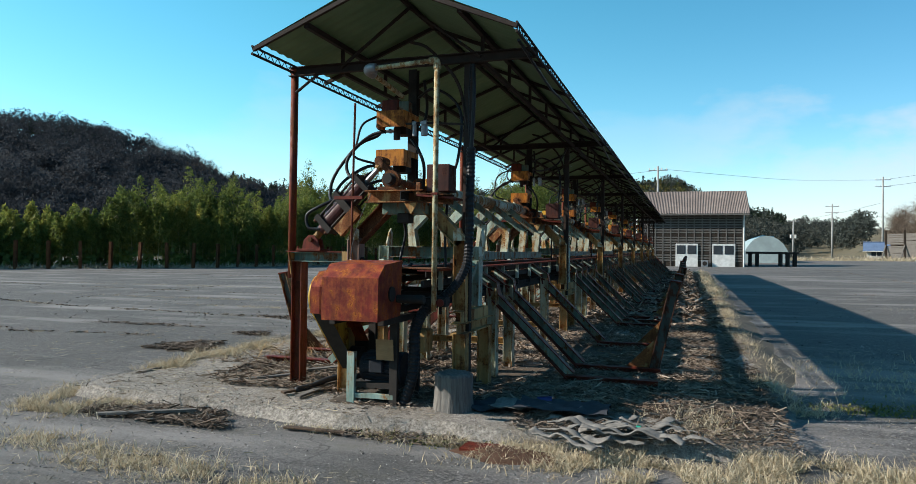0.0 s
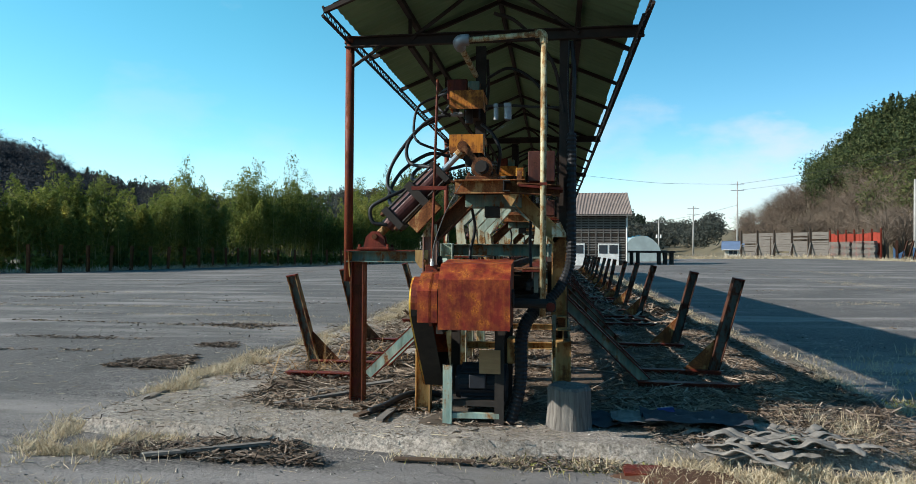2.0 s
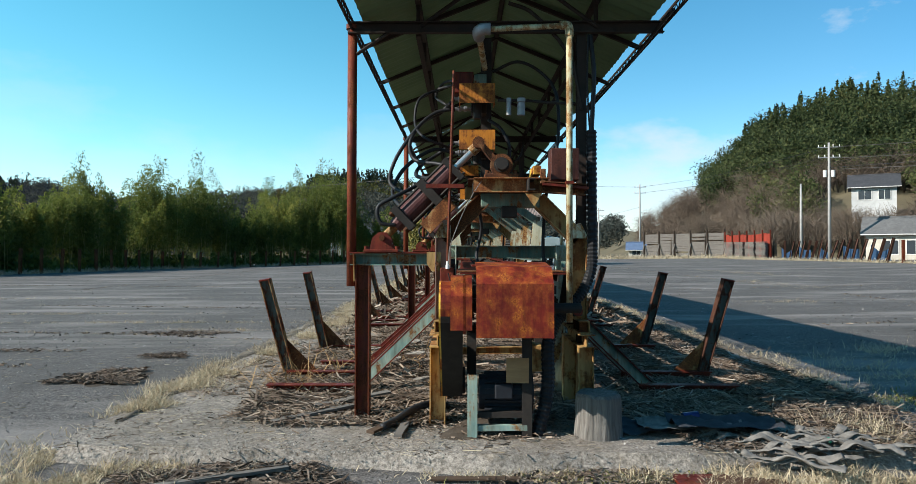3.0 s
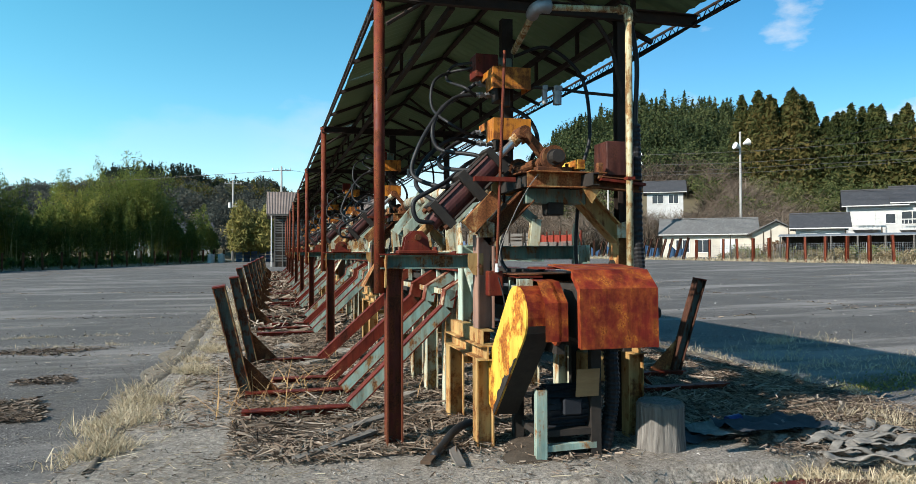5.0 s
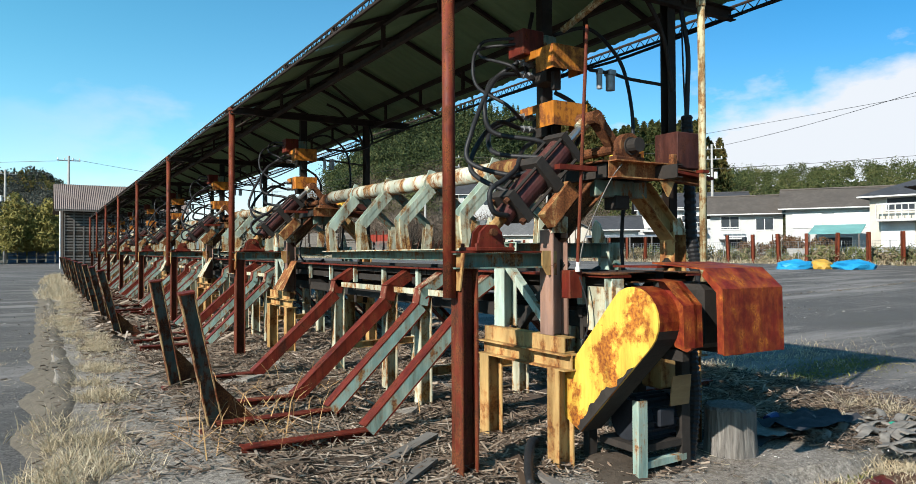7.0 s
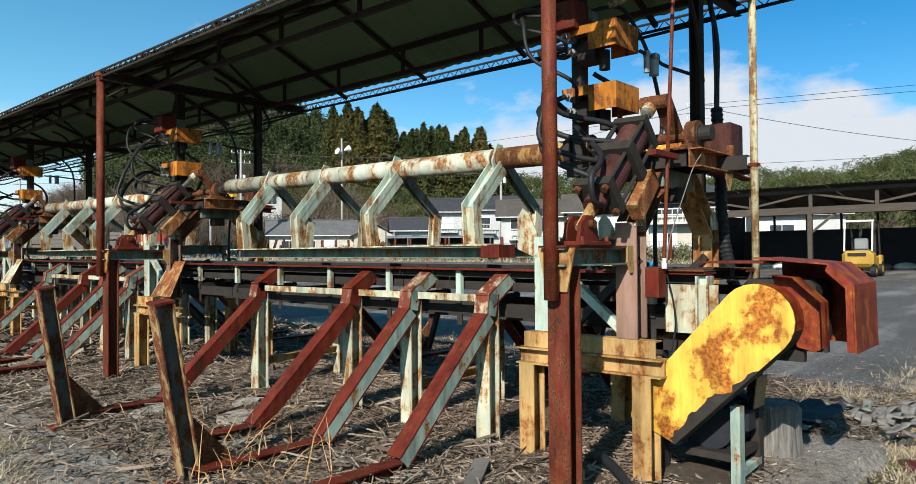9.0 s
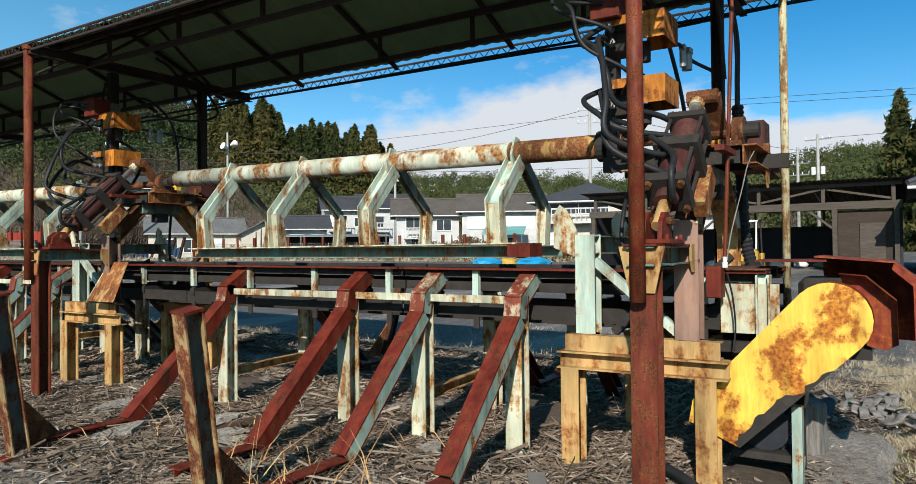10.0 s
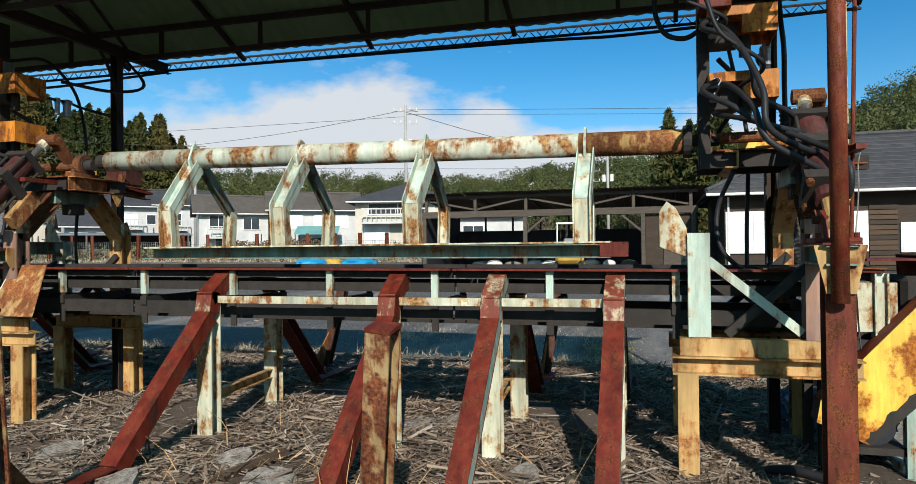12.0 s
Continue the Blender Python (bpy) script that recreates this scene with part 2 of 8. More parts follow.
M_CLOTH = plain("grey_canvas_hose", (0.29, 0.268, 0.24), (0.075, 0.068, 0.06), 16, 0.9, 0, 0.5)
M_DKCLOTH = plain("dark_canvas", (0.055, 0.06, 0.07), (0.03, 0.03, 0.035), 16, 0.9, 0, 0.5)

M_BARK = by_island("bark_litter", [(0.06, 0.040, 0.028), (0.14, 0.10, 0.072), (0.22, 0.17, 0.125), (0.38, 0.32, 0.26)], 0.9, 1.2, 0.25)
M_STRAW = by_island("dry_grass", [(0.20, 0.15, 0.09), (0.36, 0.29, 0.185), (0.50, 0.42, 0.29), (0.58, 0.51, 0.385)], 0.85, 2.0, 0.3, 0.25)
M_BAMBOO = by_island("bamboo_leaves", [(0.03, 0.05, 0.014), (0.09, 0.12, 0.028), (0.17, 0.19, 0.042), (0.34, 0.31, 0.075)], 0.6, 0.16, 0.6, 0.48)
M_CULM = by_island("bamboo_culms", [(0.10, 0.13, 0.035), (0.26, 0.24, 0.09), (0.34, 0.30, 0.14)], 0.55, 0.5, 0.3)
M_WOODS = by_island("evergreen_foliage", [(0.018, 0.030, 0.012), (0.05, 0.067, 0.023), (0.10, 0.108, 0.038), (0.175, 0.155, 0.065)], 0.75, 0.05, 0.5, 0.35)
M_HILLWOOD = by_island("dark_hill_foliage", [(0.010, 0.019, 0.009), (0.030, 0.046, 0.017), (0.068, 0.083, 0.030), (0.15, 0.145, 0.06)], 0.7, 0.05, 0.35, 0.3)
M_BARE = by_island("bare_twigs", [(0.060, 0.045, 0.035), (0.12, 0.09, 0.068), (0.19, 0.15, 0.115)], 0.9, 0.05, 0.5)
M_CEDAR = by_island("cedar_foliage", [(0.018, 0.032, 0.011), (0.048, 0.060, 0.018), (0.095, 0.078, 0.024), (0.17, 0.11, 0.036)], 0.8, 0.07, 0.5, 0.3)
# Blue-grey tones hold the left hillside's shade and haze.
M_DISTANT = by_island("shade_and_haze_woods", [(0.018, 0.022, 0.026), (0.035, 0.040, 0.046), (0.064, 0.065, 0.068)], 0.85, 0.03, 0.6, 0.35)
# Greyed green: the haze of distance is mixed into the leaf tones.
M_FARHILL = by_island("hazed_far_hill_foliage", [(0.026, 0.034, 0.030), (0.058, 0.064, 0.054), (0.110, 0.105, 0.082)], 0.85, 0.02, 0.6, 0.35)
M_WEED = by_island("brown_dry_weeds", [(0.09, 0.068, 0.04), (0.18, 0.14, 0.085), (0.28, 0.225, 0.14)], 0.85, 1.0, 0.3)
M_CONIFER = by_island("dark_conifer_needles", [(0.010, 0.017, 0.012), (0.022, 0.034, 0.022), (0.045, 0.055, 0.03)], 0.85, 0.03, 0.5, 0.2)
M_GWEED = by_island("garden_weeds", [(0.05, 0.07, 0.025), (0.12, 0.13, 0.05), (0.24, 0.19, 0.10)], 0.85, 0.6, 0.4, 0.2)
M_BROWNRED = painted_steel("dirty_red_floor_steel", (0.10, 0.022, 0.015), 0.5, 11, (0.04, 0.016, 0.011), (0.12, 0.05, 0.03), 0.8, 55)
# Dark rust of the leaning fence posts, doubling as shade on the +x stanchions.
M_POSTD = painted_steel("dark_rusted_and_shade_post", (0.06, 0.026, 0.018), 0.5, 9, (0.03, 0.014, 0.010), (0.10, 0.04, 0.02), 0.75, 61)
M_TRUNK = plain("trunk_bark", (0.10, 0.075, 0.055), (0.05, 0.038, 0.028), 6, 0.9)
M_DKWOOD2 = plain("brown_clapboard", (0.095, 0.060, 0.038), (0.055, 0.036, 0.024), 12, 0.8, 0, 0.3, (0.3, 0.3, 2))
M_NETL = plain("faded_blue_plastic", (0.12, 0.17, 0.26), (0.08, 0.12, 0.20), 4, 0.7)

# ---- helpers of this scene ----
BASE = {}


def thing(name, base, label="", category="", group="", kind=""):
    ob = new(name)
    ob.location = base
    BASE[ob.name] = Vector(base)
    return tagged(ob, label, category, group, kind)


def part(name, bm, material, parent, label="", smooth=False):
    """Link a bmesh, given in world places, as one mesh under a thing or part."""
    base = BASE[parent.name]
    for v in bm.verts:
        v.co -= base
    me = bpy.data.meshes.new(name)
    bm.normal_update()
    bm.to_mesh(me)
    bm.free()
    me.materials.append(material)
    if smooth:
        for p in me.polygons:
            p.use_smooth = True
    ob = new(name, me)
    ob.parent = parent
    BASE[ob.name] = base
    return tagged(ob, label)


def solo(name, bm, material, label, category, kind="", group="", smooth=False):
    me = bpy.data.meshes.new(name)
    bm.normal_update()
    bm.to_mesh(me)
    bm.free()
    me.materials.append(material)
    if smooth:
        for p in me.polygons:
            p.use_smooth = True
    return tagged(new(name, me), label, category, group, kind)


def raw(name, verts, faces, material, label, category, kind="stuff"):
    me = bpy.data.meshes.new(name)
    me.from_pydata(verts, [], faces)
    me.materials.append(material)
    return tagged(new(name, me), label, category, kind=kind)


def quads(name, corners, material, parent=None, label="", category="", kind="stuff"):
    """Many three- or four-cornered pieces from an array (n, 3 or 4, 3)."""
    n, c4 = len(corners), corners.shape[1]
    me = bpy.data.meshes.new(name)
    me.vertices.add(n * c4)
    me.vertices.foreach_set("co", np.ascontiguousarray(corners, dtype=np.float32).ravel())
    me.loops.add(n * c4)
    me.loops.foreach_set("vertex_index", np.arange(n * c4, dtype=np.int32))
    me.polygons.add(n)
    me.polygons.foreach_set("loop_start", np.arange(0, n * c4, c4, dtype=np.int32))
    me.update(calc_edges=True)
    me.materials.append(material)
    ob = new(name, me)
    if parent is not None:
        ob.parent = parent
        if label:
            ob["label"] = label
        if kind:
            ob["kind"] = kind
        BASE[ob.name] = BASE[parent.name]
        return ob
    return tagged(ob, label, category, kind=kind)


def box(bm, x0, x1, y0, y1, z0, z1, bevel=0.0):
    vs = [bm.verts.new((x, y, z)) for x in (x0, x1) for y in (y0, y1) for z in (z0, z1)]
    for f in ((0, 1, 3, 2), (4, 6, 7, 5), (0, 4, 5, 1), (2, 3, 7, 6), (0, 2, 6, 4), (1, 5, 7, 3)):
        bm.faces.new([vs[i] for i in f])
    if bevel:
        es = [e for e in bm.edges if all(v in vs for v in e.verts)]
        bmesh.ops.bevel(bm, geom=es, offset=bevel, segments=1, affect="EDGES")
    return bm


def bx(*a, bevel=0.0):
    return box(bmesh.new(), *a, bevel=bevel)


def prism(bm, outline, p, q, up=(0, 0, 1)):
    """Extrude an outline (side, up) from p to q."""
    p, q = Vector(p), Vector(q)
    d = (q - p).normalized()
    side = d.cross(Vector(up))
    if side.length < 1e-4:
        side = d.cross(Vector((0, 1, 0)))
    side.normalize()
    u = side.cross(d).normalized()
    a = [bm.verts.new(p + side * s + u * t) for s, t in outline]
    b = [bm.verts.new(q + side * s + u * t) for s, t in outline]
    n = len(outline)
    for i in range(n):
        bm.faces.new((a[i], a[(i + 1) % n], b[(i + 1) % n], b[i]))
    bm.faces.new(a[::-1])
    bm.faces.new(b)
    return bm


def h_outline(w, h, t=0.009):
    a, b = w / 2, h / 2
    return [(-a, -b), (a, -b), (a, -b + t), (t / 2, -b + t), (t / 2, b - t), (a, b - t), (a, b), (-a, b), (-a, b - t), (-t / 2, b - t), (-t / 2, -b + t), (-a, -b + t)]


def c_outline(w, h, t=0.008):
    a, b = w / 2, h / 2
    return [(-a, -b), (a, -b), (a, -b + t), (-a + t, -b + t), (-a + t, b - t), (a, b - t), (a, b), (-a, b)]


def r_outline(w, h):
    a, b = w / 2, h / 2
    return [(-a, -b), (a, -b), (a, b), (-a, b)]


def o_outline(r, n=12):
    return [(r * math.cos(2 * math.pi * i / n), r * math.sin(2 * math.pi * i / n)) for i in range(n)]


def hbeam(p, q, w=0.12, h=0.12, up=(0, 0, 1), bm=None):
    return prism(bm or bmesh.new(), h_outline(w, h), p, q, up)


def cbeam(p, q, w=0.06, h=0.12, up=(0, 0, 1), bm=None):
    return prism(bm or bmesh.new(), c_outline(w, h), p, q, up)


def rbar(p, q, w, h, up=(0, 0, 1), bm=None):
    return prism(bm or bmesh.new(), r_outline(w, h), p, q, up)


def rod(p, q, r, n=10, bm=None):
    return prism(bm or bmesh.new(), o_outline(r, n), p, q)


def plate(pts, thick, axis=0, bm=None):
    """A flat plate: outline pts in world, thickness along an axis vector."""
    bm = bm or bmesh.new()
    ax = Vector(axis).normalized() * thick
    a = [bm.verts.new(Vector(p)) for p in pts]
    b = [bm.verts.new(Vector(p) + ax) for p in pts]
    n = len(pts)
    bm.faces.new(a)
    bm.faces.new(b[::-1])
    for i in range(n):
        bm.faces.new((a[i], b[i], b[(i + 1) % n], a[(i + 1) % n]))
    bmesh.ops.recalc_face_normals(bm, faces=bm.faces[:])
    return bm


def smooth_line(pts, steps=6):
    pts = [Vector(p) for p in pts]
    pts = [pts[0] * 2 - pts[1]] + pts + [pts[-1] * 2 - pts[-2]]
    out = []
    for i in range(1, len(pts) - 2):
        a, b, c, d = pts[i - 1:i + 3]
        for s in range(steps):
            t = s / steps
            out.append(0.5 * ((2 * b) + (c - a) * t + (2 * a - 5 * b + 4 * c - d) * t * t + (3 * b - a - 3 * c + d) * t ** 3))
    out.append(pts[-2])
    return out


def hose(pts, r, n=8, steps=6, ribs=0.0, bm=None):
    """A round hose along a smooth line; ribs: depth of its corrugation."""
    bm = bm or bmesh.new()
    line = smooth_line(pts, steps)
    rings = []
    ref = Vector((0.31, 0.83, 0.46))
    for i, p in enumerate(line):
        d = (line[min(i + 1, len(line) - 1)] - line[max(i - 1, 0)]).normalized()
        s = d.cross(ref).normalized()
        u = s.cross(d)
        rr = r + (ribs if i % 2 else 0)
        rings.append([bm.verts.new(p + (s * math.cos(a) + u * math.sin(a)) * rr) for a in (2 * math.pi * k / n for k in range(n))])
    for a, b in zip(rings, rings[1:]):
        for k in range(n):
            bm.faces.new((a[k], a[(k + 1) % n], b[(k + 1) % n], b[k]))
    bm.faces.new(rings[0][::-1])
    bm.faces.new(rings[-1])
    return bm


def shifted(ob, dx, dy, dz):
    return copy_thing(ob, Matrix.Translation(ob.location + Vector((dx, dy, dz))))


def ground_z(x, y):
    w = min(1.0, max(0.0, (x + 30) / 22))
    return 0.06 - 0.06 * (1 - w) + 0.015 * min(60.0, max(0.0, x - 2)) + 0.006 * min(120.0, max(0.0, y - 6)) * w


def slab_z(y):
    return 0.17 + 0.006 * (y - 6)

# ---- ground ----
HILLS = [  # bearing, crest elevation, foot, crest distance
    (-180, 5.0, 160, 330), (-110, 6.0, 160, 330), (-70, 7.6, 150, 300), (-51, 7.6, 140, 270), (-44, 6.9, 140, 270), (-39, 5.6, 145, 280),
    (-36, 4.4, 160, 300), (-33, 3.9, 200, 380), (-25, 3.0, 220, 420), (-15, 4.4, 240, 430), (-9, 5.3, 240, 430), (-1, 5.0, 240, 430),
    (3, 3.4, 260, 480), (6, 2.4, 280, 500), (8, 1.9, 300, 560), (11, 1.8, 300, 560), (13, 1.9, 220, 420), (16, 2.6, 160, 260), (20, 4.9, 135, 215),
    (25, 8.1, 120, 195), (30, 9.4, 115, 190), (36, 8.8, 118, 195), (41, 6.6, 120, 205), (50, 5.6, 125, 230), (53, 5.0, 150, 330), (60, 5.0, 160, 340),
    (76, 4.6, 150, 330), (82, 5.2, 130, 300), (90, 5.6, 110, 240), (100, 6.6, 95, 200), (107, 9.6, 90, 190), (125, 9.0, 100, 210), (150, 6.0, 140, 300), (180, 5.0, 160, 330),
]
CENTRE = (-4.0, 4.0)


def hill_row(b):
    for p, q in zip(HILLS, HILLS[1:]):
        if p[0] <= b <= q[0]:
            t = (b - p[0]) / (q[0] - p[0])
            t = t * t * (3 - 2 * t)
            return [p[i] + (q[i] - p[i]) * t for i in (1, 2, 3)]
    return HILLS[0][1:]


def land(b, r):
    """Height of the land at a bearing (degrees from +y towards +x) and distance from the yard."""
    x, y = CENTRE[0] + r * math.sin(radians(b)), CENTRE[1] + r * math.cos(radians(b))
    z = ground_z(x, y)
    e, r0, r1 = hill_row(b)
    if r > r0:
        t = min(1.0, (r - r0) / (r1 - r0))
        top = r1 * math.tan(radians(e)) + 1.4
        wob = noise.noise((x * 0.013, y * 0.013, 1.7)) * 0.10 + noise.noise((x * 0.045, y * 0.045, 4.1)) * 0.03
        z += (top - z) * max(0.0, (t ** 0.9) + wob * t) if r <= r1 else (top - z) * max(0.6, 1 + wob - 0.25 * min(1.0, (r - r1) / 400))
    return x, y, z


RADII = [0.0] + [2.0 * 1.13 ** i for i in range(1, 32)] + [95 + 8 * i for i in range(45)] + [480, 540, 620, 750, 1000, 1500, 2500, 4000]
RADII = sorted(set(round(r, 2) for r in RADII))
gv, gf, ND = [], [], 240
for r in RADII[1:]:
    for k in range(ND):
        gv.append(land(-180 + 360 * k / ND, r))
gv.append((*CENTRE, ground_z(*CENTRE)))
for i in range(len(RADII) - 2):
    for k in range(ND):
        a, b2 = i * ND + k, i * ND + (k + 1) % ND
        gf.append((a, a + ND, b2 + ND, b2))
for k in range(ND):
    gf.append((len(gv) - 1, k, (k + 1) % ND))

m_ground, nt, b = mat_start("worn_asphalt_and_earth", 0.9)
pos = position(nt)
grit = noise_node(nt, pos, 55, 5, 0.8)
stain = noise_node(nt, pos, 0.55, 6, 0.6)
stain2 = noise_node(nt, position(nt, 0.22, 1.1, 1.0, 4), 0.8, 5)
mid = noise_node(nt, pos, 17, 6, 0.72)
col = mixc(nt, remap(nt, grit, 0.41, 0.61), (0.0315, 0.0295, 0.0285), (0.224, 0.206, 0.194))
col = mixc(nt, 1.0, col, mixc(nt, remap(nt, mid, 0.33, 0.66), (0.54, 0.53, 0.52), (1.18, 1.17, 1.15)), "MULTIPLY")
col = mixc(nt, remap(nt, stain, 0.40, 0.62, 0, 0.75), col, (0.074, 0.070, 0.065))
col = mixc(nt, remap(nt, stain2, 0.50, 0.66, 0, 0.6), col, (0.270, 0.245, 0.227))
moss = noise_node(nt, position(nt, shift=9), 1.7, 7, 0.7)
col = mixc(nt, remap(nt, moss, 0.56, 0.74, 0, 0.6), col, (0.095, 0.085, 0.06))
vor = nt.nodes.new("ShaderNodeTexVoronoi")
vor.feature = "DISTANCE_TO_EDGE"
vor.inputs["Scale"].default_value = 0.42
warp = nt.nodes.new("ShaderNodeVectorMath")
warp.operation = "ADD"
wnz = nt.nodes.new("ShaderNodeTexNoise")
wnz.inputs["Scale"].default_value = 1.6
wnz.inputs["Detail"].default_value = 5
nt.links.new(pos, wnz.inputs["Vector"])
nt.links.new(pos, warp.inputs[0])
nt.links.new(wnz.outputs["Color"], warp.inputs[1])
nt.links.new(warp.outputs[0], vor.inputs["Vector"])
crack = remap(nt, vor.outputs["Distance"], 0.0, 0.007, 0.75, 0.0)
some = nt.nodes.new("ShaderNodeMath")
some.operation = "MULTIPLY"
nt.links.new(crack, some.inputs[0])
nt.links.new(remap(nt, stain, 0.45, 0.6), some.inputs[1])
col = mixc(nt, some.outputs[0], col, (0.035, 0.032, 0.028))
# beyond the yard the asphalt gives way to earth and woodland floor
g = nt.nodes.new("ShaderNodeNewGeometry")
dist = nt.nodes.new("ShaderNodeVectorMath")
dist.operation = "DISTANCE"
dist.inputs[1].default_value = (-4, 40, 0)
nt.links.new(g.outputs["Position"], dist.inputs[0])
far = remap(nt, dist.outputs["Value"], 74, 80)
soil = mixc(nt, noise_node(nt, pos, 0.12, 6), (0.065, 0.055, 0.038), (0.15, 0.125, 0.075))
col = mixc(nt, far, col, soil)
nt.links.new(col, b.inputs["Base Color"])
bump(nt, b, grit, 0.8, 0.01)
ground = raw("ground", gv, gf, m_ground, "worn grey asphalt yard with cracks, rising to wooded hills", "ground", "structure")
for p in ground.data.polygons:
    p.use_smooth = True

# concrete strip under the line, a little proud of the asphalt
m_slab, nt, b = mat_start("stained_concrete_strip", 0.92)
pos = position(nt)
n4 = noise_node(nt, pos, 19, 6, 0.72)
n1, n2, n3 = noise_node(nt, pos, 55, 5, 0.8), noise_node(nt, pos, 1.1, 7, 0.62), noise_node(nt, pos, 5, 6)
col = mixc(nt, remap(nt, n1, 0.35, 0.65), (0.105, 0.092, 0.08), (0.43, 0.385, 0.338))
col = mixc(nt, remap(nt, n2, 0.44, 0.64, 0, 0.5), col, (0.125, 0.108, 0.088))
col = mixc(nt, remap(nt, n3, 0.55, 0.75, 0, 0.5), col, (0.16, 0.12, 0.075))
col = mixc(nt, 1.0, col, mixc(nt, remap(nt, n4, 0.33, 0.66), (0.58, 0.57, 0.55), (1.22, 1.21, 1.18)), "MULTIPLY")
nt.links.new(col, b.inputs["Base Color"])
bump(nt, b, n1, 0.8, 0.01)
bm = bmesh.new()
rows_ = []
for j in range(0, 85):
    y = 5.15 + j * 0.5
    row = []
    for i in range(0, 27):
        x = -5.65 + i * 0.25
        yy = y + (0.10 * noise.noise((x * 1.7, 3.3, 0)) + 0.012 * noise.noise((x * 6, 1.3, 0)) + 0.06 * abs(x + 2.5) if j == 0 else 0)
        xx = x + (0.10 * noise.noise((0, y * 1.1, i)) if i in (0, 26) else 0)
        z = slab_z(y) + 0.012 * noise.noise((x * 1.3, y * 1.3, 0)) - 0.125 * min(1.0, max(0.0, (x - 0.20) / 0.6)) * min(1.0, max(0.0, (7.6 - y) / 1.4))
        row.append(bm.verts.new((xx, yy, z)))
    rows_.append(row)
for ra, rb in zip(rows_, rows_[1:]):
    for i in range(26):
        bm.faces.new((ra[i], ra[i + 1], rb[i + 1], rb[i]))
rim = [e for e in bm.edges if e.is_boundary]
ext = bmesh.ops.extrude_edge_only(bm, edges=rim)
for v in (g_ for g_ in ext["geom"] if isinstance(g_, bmesh.types.BMVert)):
    v.co.z -= 0.28 if v.co.y < 6 else 0.16
    v.co.x += -0.16 if v.co.x < -2.5 else 0.30
    v.co.y -= 0.22 if v.co.y < 6 else 0
bmesh.ops.recalc_face_normals(bm, faces=bm.faces[:])
solo("pavement", bm, m_slab, "stained concrete strip with a broken edge under the line", "pavement", "structure")

# crumbled earth that has gathered along both long edges of the strip
M_VERGE = plain("verge_earth", (0.165, 0.138, 0.105), (0.075, 0.063, 0.048), 22, 0.95, 0, 0.9)
for side, xa, xb in (("west", -5.48, -5.92), ("east", 0.66, 1.26)):
    bm = bmesh.new()
    rows_ = []
    for j in range(160):
        y = (6.0 if side == "west" else 6.9) + j * 0.25
        taper = min(1.0, (j + 0.2) / 9)
        wob = 0.10 * noise.noise((y * 0.9, xa, 2.0)) + 0.05 * noise.noise((y * 3.1, xa, 5.0))
        row = []
        for i in range(7):
            f = i / 6
            x = xa + wob * (1 - f) * taper + (xb - xa) * f * (0.35 + 0.65 * taper) + 0.16 * noise.noise((y * 1.3, xb, 7.0)) * f
            z = slab_z(y) + 0.014 - (slab_z(y) + 0.02 - ground_z(x, y)) * max(0.0, f - 0.35) / 0.65 + 0.022 * noise.noise((x * 9, y * 9, 1.0)) * f * (1 - f) * 4
            if f == 0:
                z -= 0.03
            row.append(bm.verts.new((x, y, z)))
        rows_.append(row)
    for ra, rb in zip(rows_, rows_[1:]):
        for i in range(6):
            bm.faces.new((ra[i], ra[i + 1], rb[i + 1], rb[i]))
    bmesh.ops.recalc_face_normals(bm, faces=bm.faces[:])
    for fc in bm.faces:
        if fc.normal.z < 0:
            fc.normal_flip()
    solo("soil", bm, M_VERGE, "brown crumbled earth along the edge of the concrete", "soil", "structure", smooth=True)

# ---- long open shelter over the line ----
YS = [6.05, 11.5, 16.65, 21.8, 26.95, 32.1, 37.25, 42.4]
RISE = 0.006
Y0, Y1 = 5.37, 44.8
XL, XR, XM = -3.74, -1.30, -2.50


def rz(y):
    return RISE * (y - 6) * 0.6


def eave(y):
    return 3.31 + rz(y) + 0.02 * noise.noise((0, y * 0.35, 9))


def ridge(y):
    return 3.80 + rz(y) + 0.02 * noise.noise((0, y * 0.35, 2))


shelter = thing("shelter", (-2.5, 6.05, 0.17), "long open steel shelter with a dull green corrugated gable roof", "shelter")
# corrugated sheets, side by side down each slope
NS = 44
for s in range(NS):
    ya, yb = Y0 + (Y1 - Y0) * s / NS, Y0 + (Y1 - Y0) * (s + 1) / NS + 0.03
    for xe in (XL + 0.07, XR - 0.07):
        bm = bmesh.new()
        nn = 28
        lo, hi = [], []
        lift = 0.006 * (s % 2)
        for i in range(nn + 1):
            y = ya + (yb - ya) * i / nn
            w = 0.006 * math.cos(math.pi * i * 0.5) + lift
            lo.append(bm.verts.new((xe + 0.012 * noise.noise((s, 0, xe)), y, eave(y) + 0.035 + w)))
            hi.append(bm.verts.new((XM, y, ridge(y) + 0.035 + w)))
        for i in range(nn):
            bm.faces.new((lo[i], lo[i + 1], hi[i + 1], hi[i]))
        part("roof_sheet", bm, M_SHEET, shelter)
